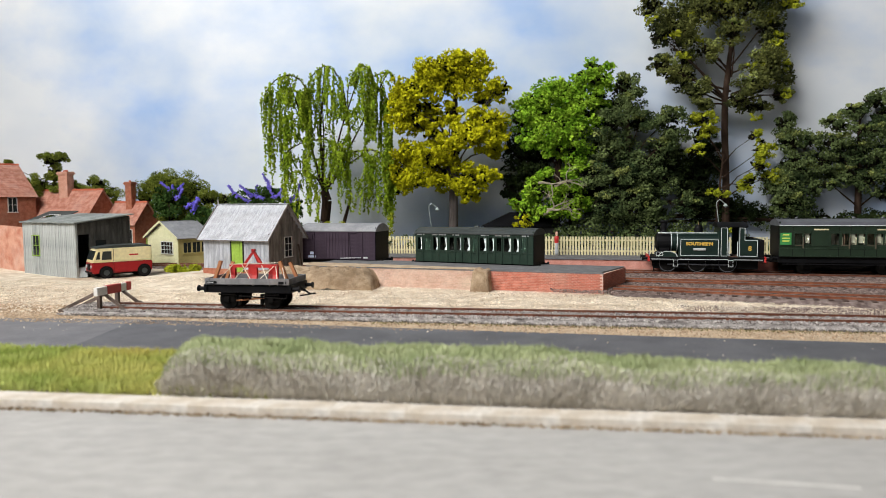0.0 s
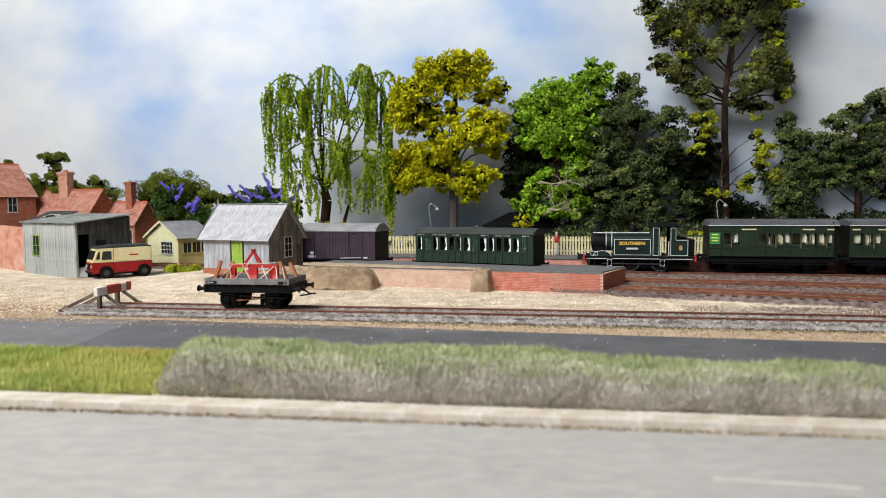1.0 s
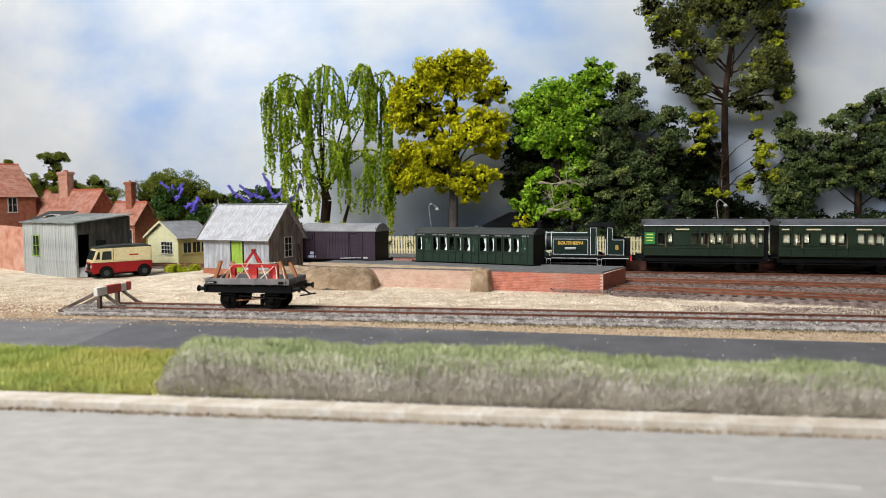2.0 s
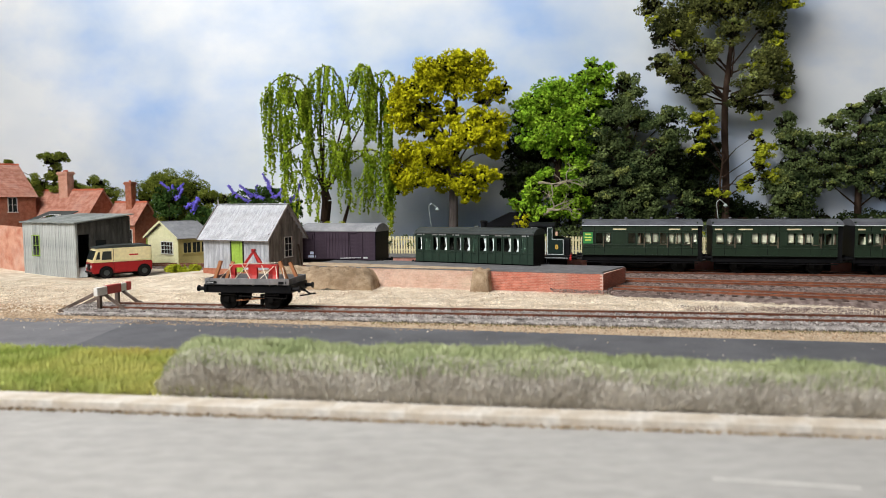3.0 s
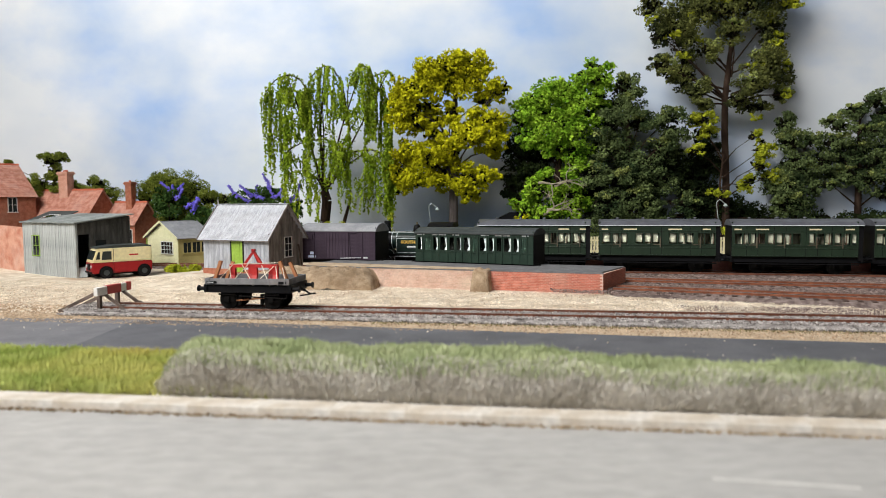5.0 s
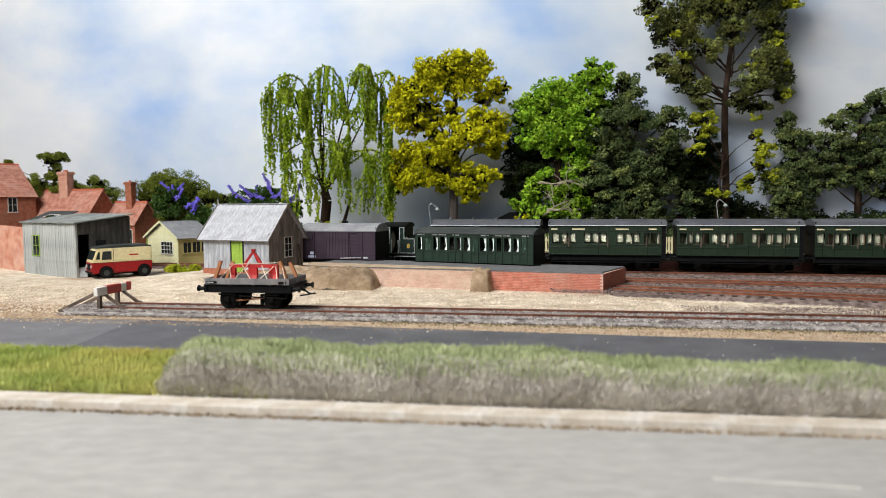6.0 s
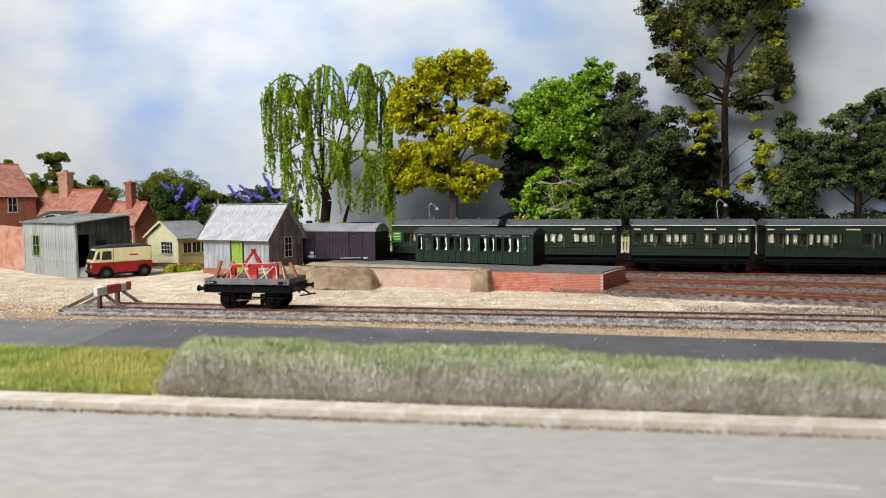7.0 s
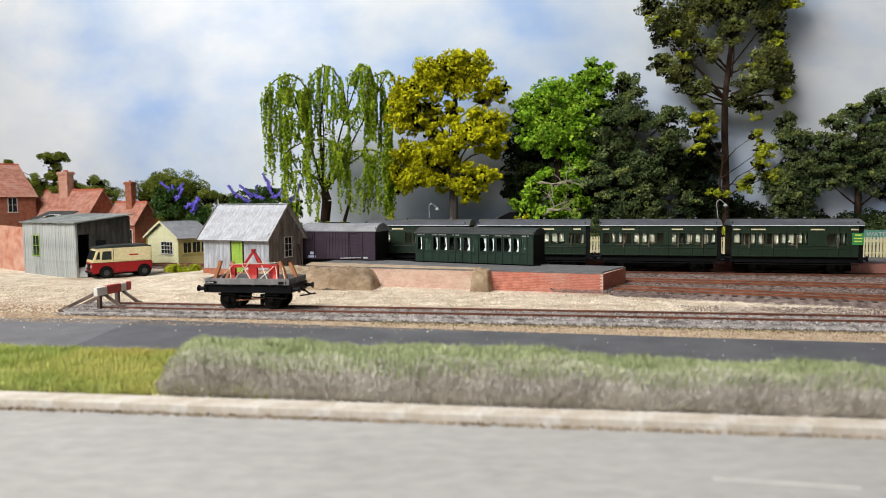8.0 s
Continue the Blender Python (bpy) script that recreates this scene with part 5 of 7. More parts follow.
def house(label, at, L, D, E, R, along, windows=(), chim=None):
    """A brick house. along: 'x' if the ridge runs along the front."""
    t = thing("brick_house", label, "house", at=at)
    part("wall", box(0, L, 0, D, -3, E), M["housebrick"], t)
    if along == "x":
        part("gable_wall", extrude_x([(0, E), (D, E), (D / 2, R - 0.6)], 0.2, L - 0.2), M["housebrick"], t)
        sl, ang = math.hypot(D / 2 + 2.5, (R - E) * (D / 2 + 2.5) / (D / 2)), math.degrees(math.atan2(R - E, D / 2))
        z = E - 2.5 * math.tan(radians(ang))
        tiles(t, pose(-2 * MM, -2.5 * MM, z * MM, ang, 0, 0), L + 4, sl, M["tile"])
        tiles(t, pose((L + 2) * MM, (D + 2.5) * MM, z * MM, ang, 0, 180), L + 4, sl, M["tile"])
        part("ridge_tiles", rod((-2, D / 2, R + 0.2), (L + 2, D / 2, R + 0.2), 1.3, 1.3, 8), M["ridge"], t)
    else:
        part("gable_wall", solid([(0, 0.2, E), (L, 0.2, E), (L / 2, 0.2, R - 0.6), (0, D - 0.2, E), (L, D - 0.2, E), (L / 2, D - 0.2, R - 0.6)], [(0, 1, 2), (5, 4, 3), (0, 3, 4, 1), (1, 4, 5, 2), (2, 5, 3, 0)]), M["housebrick"], t)
        sl, ang = math.hypot(L / 2 + 2.5, (R - E) * (L / 2 + 2.5) / (L / 2)), math.degrees(math.atan2(R - E, L / 2))
        z = E - 2.5 * math.tan(radians(ang))
        tiles(t, pose((L + 2.5) * MM, -2 * MM, z * MM, ang, 0, 90), D + 4, sl, M["tile"])
        tiles(t, pose(-2.5 * MM, (D + 2) * MM, z * MM, ang, 0, -90), D + 4, sl, M["tile"])
        part("ridge_tiles", rod((L / 2, -2, R + 0.2), (L / 2, D + 2, R + 0.2), 1.3, 1.3, 8), M["ridge"], t)
    for face, x, z, w, h in windows:
        win = sash(None, 0, 0, w, h, 0, M["white"], (2, 2), label="white sash window")
        win.parent = t
        win.matrix_basis = pose(x * MM, -0.2 * MM, z * MM) if face == "front" else pose((L + 0.3) * MM, x * MM, z * MM, 0, 0, 90)
    if chim:
        chimney(t, *chim)
    return t


house("tall red brick house with a steep clay tile roof", (-573, 814, 0, -34), 84, 42, 79, 116, "y", [("side", 12, 60, 9, 16)])
house("long red brick house with a tiled roof and pale chimney", (-509, 814, 0, -17), 104, 46, 57, 85, "x", chim=(54, 20, 74, 107, 13, M["chimney"], 2))
house("small red brick outhouse with a tall chimney", (-401, 803, 0, -20), 46, 40, 46, 70, "x", [("front", 32, 14, 10, 24)], (26, 16, 55, 94, 9, M["housebrick"], 1))


def garden():
    w = tagged(part("garden_wall", slab([(-520, 742), (-424, 685), (-422, 688), (-518, 746)], -1, [50, 45, 45, 50]), M["pinkbrick"]), "faded pink brick yard wall beside the hut", "wall")
    t = thing("lean_to", "dark lean-to roof with a white-framed skylight", "lean-to", at=(-455, 742, 0, -30))
    part("wall", box(0, 46, 2, 26, -1, 50), M["housebrick"], t)
    r = part("roof", solid([(-3, -1, 49), (50, -1, 49), (50, 28, 60), (-3, 28, 60), (-3, -1, 50), (50, -1, 50), (50, 28, 61), (-3, 28, 61)], [(3, 2, 1, 0), (4, 5, 6, 7), (0, 1, 5, 4), (1, 2, 6, 5), (2, 3, 7, 6), (3, 0, 4, 7)]), M["roof2"], t)
    sk = part("skylight", box(18, 40, 0, 14, 0.2, 1.2), M["white"], t, "white-framed skylight")
    sk.matrix_basis = pose(0, 2 * MM, 51.2 * MM, 20.8, 0, 0)
    g = part("pane", box(20, 38, 2, 12, 1.2, 1.4), M["pane"], sk)


garden()
part_roof = thing("dark_shed", "black pitched roof of a low shed beyond the fence", "shed", at=(44, 792, 11.8, -6))
part("wall", box(4, 92, 4, 40, 0, 26), M["dark"], part_roof)
part("roof", solid([(0, 0, 26.5), (96, 0, 26.5), (70, 20, 43), (34, 20, 43), (0, 42, 26.5), (96, 42, 26.5)], [(0, 1, 2, 3), (1, 5, 2), (5, 4, 3, 2), (4, 0, 3), (0, 4, 5, 1)]), M["black"], part_roof)


# ---- trees and shrubs ----
def crown(blobs, material, per, size, seed, name="crown", flat=0.34, fill=0.1, grow=(1.0, 1.0)):
    """Foam leaves on many small uneven lumps that make up each clump (x, y, z, width, height) of the crown."""
    rng = np.random.default_rng(seed)
    pts, sizes = [], []
    for bx, by, bz, rx, rz in blobs:
        rx, rz = rx * grow[0], rz * grow[1]
        ry = min(rx, 26)
        n = int(per * rx * rz)
        lumps = max(6, int(rx * rz / 26))
        d = rng.normal(size=(lumps, 3))
        d[:, 1] -= 0.45
        d /= np.linalg.norm(d, axis=1)[:, None]
        reach = rng.uniform(0.55, 0.98, lumps)
        centre = np.stack([bx + d[:, 0] * rx * reach, by + d[:, 1] * ry * reach, bz + d[:, 2] * rz * reach], 1)
        radius = rng.uniform(0.2, 0.36, lumps) * (rx * ry * rz) ** (1 / 3)
        pick = rng.choice(lumps, n, p=radius ** 2 / (radius ** 2).sum())
        e = rng.normal(size=(n, 3))
        e /= np.linalg.norm(e, axis=1)[:, None]
        pts.append(centre[pick] + e * (radius[pick] * rng.uniform(0.6, 1.15, n))[:, None] * np.array([1.15, 1.0, 0.8]))
        sizes.append(rng.uniform(size * 0.6, size * 1.3, n))
        m = int(n * fill)
        e = rng.normal(size=(m, 3))
        e /= np.linalg.norm(e, axis=1)[:, None]
        pts.append(np.array([bx, by + 3, bz]) + e * rng.uniform(0.1, 0.7, m)[:, None] * np.array([rx, ry, rz]))
        sizes.append(rng.uniform(size * 1.0, size * 1.8, m))
    p = np.concatenate(pts)
    return clumps(name, p, np.concatenate(sizes), material, rng, flat)


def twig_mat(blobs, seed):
    """Near-black clumps inside each leaf clump; they put the crown's inner shade into colour."""
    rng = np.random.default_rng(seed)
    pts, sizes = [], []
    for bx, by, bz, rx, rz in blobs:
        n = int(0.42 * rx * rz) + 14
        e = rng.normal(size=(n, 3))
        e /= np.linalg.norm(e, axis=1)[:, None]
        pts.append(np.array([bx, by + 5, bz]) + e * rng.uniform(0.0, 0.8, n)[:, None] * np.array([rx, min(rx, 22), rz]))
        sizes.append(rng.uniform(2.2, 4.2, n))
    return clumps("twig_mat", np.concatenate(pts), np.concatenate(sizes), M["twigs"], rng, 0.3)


def limbs(base, blobs, r0, material, tree, rng, fork=0.35, name="limb", low=0.25):
    """Tapered bent limbs from points on the trunk to every clump of leaves."""
    (x0, y0, z0), (x1, y1, z1) = base
    for bx, by, bz, rx, rz in blobs:
        f = min(0.98, max(low, (bz - z0) / max(1, (z1 - z0)) - fork * rng.random()))
        s = Vector((x0 + (x1 - x0) * f, y0 + (y1 - y0) * f, z0 + (z1 - z0) * f))
        e = Vector((bx, by, bz))
        m = s.lerp(e, 0.5) + Vector((rng.uniform(-4, 4), rng.uniform(-3, 3), rng.uniform(-2, 6)))
        r = max(0.7, r0 * (1 - f) * 0.8 + 0.5)
        b = rod(s, m, r, r * 0.7, 7)
        rod(m, e, r * 0.7, r * 0.3, 6, b)
        for k in range(4):
            q = e + Vector((rng.uniform(-1, 1) * rx * 0.8, rng.uniform(-10, 10), rng.uniform(-0.6, 0.8) * rz))
            rod(m.lerp(e, rng.uniform(0.3, 0.9)), q, r * 0.3, 0.15, 5, b)
        part(name, b, material, tree)


def trunk_mesh(points, radii):
    b = bmesh.new()
    for (p, q), (r, s) in zip(zip(points, points[1:]), zip(radii, radii[1:])):
        rod(p, q, r, s, 10, b)
    p, r = points[0], radii[0]
    for k in range(5):
        a = k * 1.256
        rod((p[0] + r * 1.7 * math.cos(a), p[1] + r * 1.7 * math.sin(a), p[2]), (p[0], p[1], p[2] + r * 3), r * 0.45, r * 0.5, 6, b)
    return b


def tree(label, trunk, radii, blobs, leaf, bark, per=1.3, size=1.7, seed=1, category="tree", name="tree", r0=None, low=0.3, tips=""):
    t = thing(name, label, category)
    rng = random.Random(seed)
    part("trunk", trunk_mesh(trunk, radii), M[bark], t)
    limbs((trunk[0], trunk[-1]), blobs, r0 or radii[0] * 0.5, M[bark], t, rng, low=low)
    c = new("crown", crown(blobs, M[leaf], per, size, seed, grow=(1.14, 1.34)))
    c.parent = t
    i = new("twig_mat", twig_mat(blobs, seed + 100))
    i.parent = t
    tagged(i, "near-black clumps that paint the shade inside the crown", kind="stuff")
    # Lit clump tops are painted with a layer of lighter leaves.
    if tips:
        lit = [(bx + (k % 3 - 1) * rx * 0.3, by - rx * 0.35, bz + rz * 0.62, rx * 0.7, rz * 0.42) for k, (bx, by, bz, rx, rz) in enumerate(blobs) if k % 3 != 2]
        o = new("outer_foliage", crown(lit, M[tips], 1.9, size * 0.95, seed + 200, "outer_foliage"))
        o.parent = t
        o["label"] = "lighter olive leaves that paint the lit tops of the clumps"
    return t


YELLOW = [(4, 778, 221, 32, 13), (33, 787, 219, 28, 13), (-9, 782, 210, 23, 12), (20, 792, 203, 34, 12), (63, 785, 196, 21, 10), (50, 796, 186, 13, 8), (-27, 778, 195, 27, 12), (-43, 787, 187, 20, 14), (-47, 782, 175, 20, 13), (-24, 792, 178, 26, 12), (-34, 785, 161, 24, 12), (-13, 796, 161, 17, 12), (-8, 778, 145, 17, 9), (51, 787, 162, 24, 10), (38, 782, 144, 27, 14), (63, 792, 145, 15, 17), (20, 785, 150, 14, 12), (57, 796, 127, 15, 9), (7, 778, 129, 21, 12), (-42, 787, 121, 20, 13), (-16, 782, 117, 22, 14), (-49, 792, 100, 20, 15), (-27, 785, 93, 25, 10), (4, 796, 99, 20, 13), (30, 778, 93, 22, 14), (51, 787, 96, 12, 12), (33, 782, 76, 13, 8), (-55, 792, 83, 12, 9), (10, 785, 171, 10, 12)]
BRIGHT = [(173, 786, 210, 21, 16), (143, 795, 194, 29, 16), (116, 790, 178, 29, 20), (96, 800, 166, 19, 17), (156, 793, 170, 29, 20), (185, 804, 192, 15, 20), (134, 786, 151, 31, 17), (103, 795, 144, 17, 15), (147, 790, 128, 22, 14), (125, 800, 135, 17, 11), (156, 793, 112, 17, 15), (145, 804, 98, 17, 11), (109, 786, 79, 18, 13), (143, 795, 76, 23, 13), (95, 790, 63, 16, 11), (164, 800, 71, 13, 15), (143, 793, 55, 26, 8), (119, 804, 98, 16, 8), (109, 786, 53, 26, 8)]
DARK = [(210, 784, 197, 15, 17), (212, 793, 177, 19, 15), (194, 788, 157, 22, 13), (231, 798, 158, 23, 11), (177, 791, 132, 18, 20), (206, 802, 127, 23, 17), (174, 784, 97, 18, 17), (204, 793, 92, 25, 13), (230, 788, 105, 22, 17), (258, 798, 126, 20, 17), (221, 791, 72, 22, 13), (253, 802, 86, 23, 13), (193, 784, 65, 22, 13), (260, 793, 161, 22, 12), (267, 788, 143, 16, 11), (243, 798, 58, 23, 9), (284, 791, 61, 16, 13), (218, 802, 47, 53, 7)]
# Mostly stands in for shade on the backboard; low clumps form a bank.
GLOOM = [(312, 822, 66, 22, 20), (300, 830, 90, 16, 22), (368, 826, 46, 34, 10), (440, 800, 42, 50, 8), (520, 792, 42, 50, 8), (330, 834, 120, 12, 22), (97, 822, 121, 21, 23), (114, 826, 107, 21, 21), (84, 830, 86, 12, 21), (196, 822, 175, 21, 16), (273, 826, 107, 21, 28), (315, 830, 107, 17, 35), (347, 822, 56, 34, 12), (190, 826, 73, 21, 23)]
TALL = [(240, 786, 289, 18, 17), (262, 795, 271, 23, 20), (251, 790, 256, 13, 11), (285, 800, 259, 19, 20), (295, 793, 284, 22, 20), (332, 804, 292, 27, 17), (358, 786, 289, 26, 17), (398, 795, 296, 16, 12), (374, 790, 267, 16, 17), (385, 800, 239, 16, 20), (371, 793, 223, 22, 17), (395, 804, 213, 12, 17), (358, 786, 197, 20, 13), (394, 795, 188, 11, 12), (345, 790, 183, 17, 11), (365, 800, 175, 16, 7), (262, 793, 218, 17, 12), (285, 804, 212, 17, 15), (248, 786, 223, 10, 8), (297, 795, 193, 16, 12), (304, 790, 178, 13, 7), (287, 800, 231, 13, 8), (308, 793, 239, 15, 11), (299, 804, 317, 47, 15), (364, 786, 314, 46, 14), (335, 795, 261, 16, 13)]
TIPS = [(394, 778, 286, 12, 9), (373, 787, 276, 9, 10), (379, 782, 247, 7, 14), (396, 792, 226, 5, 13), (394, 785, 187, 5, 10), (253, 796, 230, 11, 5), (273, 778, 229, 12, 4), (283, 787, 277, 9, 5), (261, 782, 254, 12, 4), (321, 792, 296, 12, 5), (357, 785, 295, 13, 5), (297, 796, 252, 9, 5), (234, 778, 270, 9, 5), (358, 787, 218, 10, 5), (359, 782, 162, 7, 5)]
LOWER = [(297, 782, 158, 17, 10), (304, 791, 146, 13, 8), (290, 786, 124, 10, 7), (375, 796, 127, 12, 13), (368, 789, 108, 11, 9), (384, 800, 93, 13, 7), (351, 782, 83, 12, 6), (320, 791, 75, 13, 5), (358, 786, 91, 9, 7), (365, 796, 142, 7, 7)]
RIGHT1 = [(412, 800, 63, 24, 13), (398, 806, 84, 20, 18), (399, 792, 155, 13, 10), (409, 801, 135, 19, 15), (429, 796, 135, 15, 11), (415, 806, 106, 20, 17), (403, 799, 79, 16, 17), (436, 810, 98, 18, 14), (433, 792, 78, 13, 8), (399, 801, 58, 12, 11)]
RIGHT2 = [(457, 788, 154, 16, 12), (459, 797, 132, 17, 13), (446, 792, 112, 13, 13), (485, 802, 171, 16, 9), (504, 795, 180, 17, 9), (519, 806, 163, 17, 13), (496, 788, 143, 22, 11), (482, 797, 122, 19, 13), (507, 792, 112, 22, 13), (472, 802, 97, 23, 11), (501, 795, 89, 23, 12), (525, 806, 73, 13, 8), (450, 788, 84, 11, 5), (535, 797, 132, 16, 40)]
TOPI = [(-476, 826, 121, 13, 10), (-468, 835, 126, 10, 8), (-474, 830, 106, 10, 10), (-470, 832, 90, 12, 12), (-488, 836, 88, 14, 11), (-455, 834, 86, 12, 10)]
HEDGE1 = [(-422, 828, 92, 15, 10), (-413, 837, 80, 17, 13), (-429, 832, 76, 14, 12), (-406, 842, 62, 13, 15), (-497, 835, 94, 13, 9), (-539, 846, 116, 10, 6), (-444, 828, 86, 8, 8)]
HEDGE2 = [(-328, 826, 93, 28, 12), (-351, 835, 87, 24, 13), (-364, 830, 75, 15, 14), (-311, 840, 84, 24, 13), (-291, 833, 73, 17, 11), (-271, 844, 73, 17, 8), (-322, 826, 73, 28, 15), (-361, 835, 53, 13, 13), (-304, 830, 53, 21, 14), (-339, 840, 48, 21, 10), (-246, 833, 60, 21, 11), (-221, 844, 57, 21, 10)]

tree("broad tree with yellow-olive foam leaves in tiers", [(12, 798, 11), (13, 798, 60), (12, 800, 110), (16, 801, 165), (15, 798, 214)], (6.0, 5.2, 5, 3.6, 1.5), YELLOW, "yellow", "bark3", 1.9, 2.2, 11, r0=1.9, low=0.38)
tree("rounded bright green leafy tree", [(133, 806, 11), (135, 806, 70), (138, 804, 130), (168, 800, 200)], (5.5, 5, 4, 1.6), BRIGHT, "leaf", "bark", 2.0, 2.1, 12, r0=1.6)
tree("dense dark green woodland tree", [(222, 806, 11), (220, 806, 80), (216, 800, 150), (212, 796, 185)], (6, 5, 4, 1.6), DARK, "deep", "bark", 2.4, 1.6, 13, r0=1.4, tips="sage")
tree("dark foliage put in for shade close to the backboard, with a low dark bank", [(160, 834, 11), (158, 834, 70), (150, 830, 110)], (5, 4, 1.6), GLOOM, "gloom", "bark", 2.2, 1.8, 21)
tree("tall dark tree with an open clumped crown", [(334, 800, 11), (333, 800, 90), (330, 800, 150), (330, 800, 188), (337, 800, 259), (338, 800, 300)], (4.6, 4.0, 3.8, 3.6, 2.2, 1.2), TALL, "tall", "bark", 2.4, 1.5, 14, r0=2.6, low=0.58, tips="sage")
TALL_TREE = [o for o in bpy.data.objects if o.name.startswith("tree") and o.get("label", "").startswith("tall dark")][0]
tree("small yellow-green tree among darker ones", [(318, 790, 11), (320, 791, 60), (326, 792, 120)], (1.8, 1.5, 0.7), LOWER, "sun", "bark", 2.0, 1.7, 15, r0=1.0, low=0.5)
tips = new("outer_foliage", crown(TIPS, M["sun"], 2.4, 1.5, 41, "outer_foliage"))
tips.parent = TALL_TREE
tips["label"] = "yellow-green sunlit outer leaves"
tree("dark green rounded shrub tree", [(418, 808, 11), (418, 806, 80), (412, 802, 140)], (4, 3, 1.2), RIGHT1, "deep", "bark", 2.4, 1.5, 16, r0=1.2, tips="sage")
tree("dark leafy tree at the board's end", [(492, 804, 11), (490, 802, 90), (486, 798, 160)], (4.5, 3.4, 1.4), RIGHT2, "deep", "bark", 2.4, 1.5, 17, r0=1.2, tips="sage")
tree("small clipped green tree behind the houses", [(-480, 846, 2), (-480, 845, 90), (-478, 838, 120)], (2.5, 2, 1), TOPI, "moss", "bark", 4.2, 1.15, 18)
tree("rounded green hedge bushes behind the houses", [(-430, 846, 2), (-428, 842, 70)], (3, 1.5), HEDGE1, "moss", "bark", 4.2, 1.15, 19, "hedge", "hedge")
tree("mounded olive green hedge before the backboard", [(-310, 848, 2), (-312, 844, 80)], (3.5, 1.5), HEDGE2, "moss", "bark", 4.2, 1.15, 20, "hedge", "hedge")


def moss_tree():
    """Pale bare twigs standing in the bright foliage."""
    t = thing("bare_shrub", "pale twisted bare twigs among the leaves", "shrub")
    rng = random.Random(5)
    def grow(p, d, ln, r, depth):
        b = None
        for k in range(3):
            q = p + d * ln / 3
            b = rod(p, q, r, r * 0.85, 6, b)
            p, r = q, r * 0.85
            d = (d + Vector((rng.uniform(-0.35, 0.35), rng.uniform(-0.2, 0.2), rng.uniform(-0.3, 0.3)))).normalized()
        part("twig", b, M["bark2"], t)
        if depth:
            for _ in range(3 if depth > 1 else 2):
                grow(p, (d + Vector((rng.uniform(-1.1, 1.1), rng.uniform(-0.3, 0.3), rng.uniform(-0.7, 0.6)))).normalized(), ln * 0.72, r * 0.75, depth - 1)
    for x, z, dx, dz in ((114, 52, 0.8, 0.5), (118, 58, 1.0, 0.0), (126, 84, 0.9, 0.35), (108, 88, 1.0, 0.1)):
        grow(Vector((x, 768, z)), Vector((dx, -0.1, dz)).normalized(), 15, 1.7, 3)


moss_tree()


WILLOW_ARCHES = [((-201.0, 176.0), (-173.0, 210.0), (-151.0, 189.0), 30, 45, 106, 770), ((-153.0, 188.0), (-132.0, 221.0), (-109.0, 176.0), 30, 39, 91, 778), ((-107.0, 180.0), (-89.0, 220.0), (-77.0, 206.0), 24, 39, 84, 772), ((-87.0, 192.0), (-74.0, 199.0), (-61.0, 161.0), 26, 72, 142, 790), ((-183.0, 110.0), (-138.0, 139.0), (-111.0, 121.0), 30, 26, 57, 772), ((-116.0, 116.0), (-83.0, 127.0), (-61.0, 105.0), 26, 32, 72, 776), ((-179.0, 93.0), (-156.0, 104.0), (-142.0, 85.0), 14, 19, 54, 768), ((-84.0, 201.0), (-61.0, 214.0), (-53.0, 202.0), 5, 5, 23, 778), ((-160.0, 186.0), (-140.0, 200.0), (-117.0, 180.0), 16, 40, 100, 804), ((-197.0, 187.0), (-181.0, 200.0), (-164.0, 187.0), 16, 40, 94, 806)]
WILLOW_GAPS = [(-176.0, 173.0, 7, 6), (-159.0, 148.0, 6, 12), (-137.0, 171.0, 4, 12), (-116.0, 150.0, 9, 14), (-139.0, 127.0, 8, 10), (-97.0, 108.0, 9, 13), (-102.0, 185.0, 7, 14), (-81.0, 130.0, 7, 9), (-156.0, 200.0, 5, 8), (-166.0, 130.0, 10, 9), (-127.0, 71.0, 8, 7)]


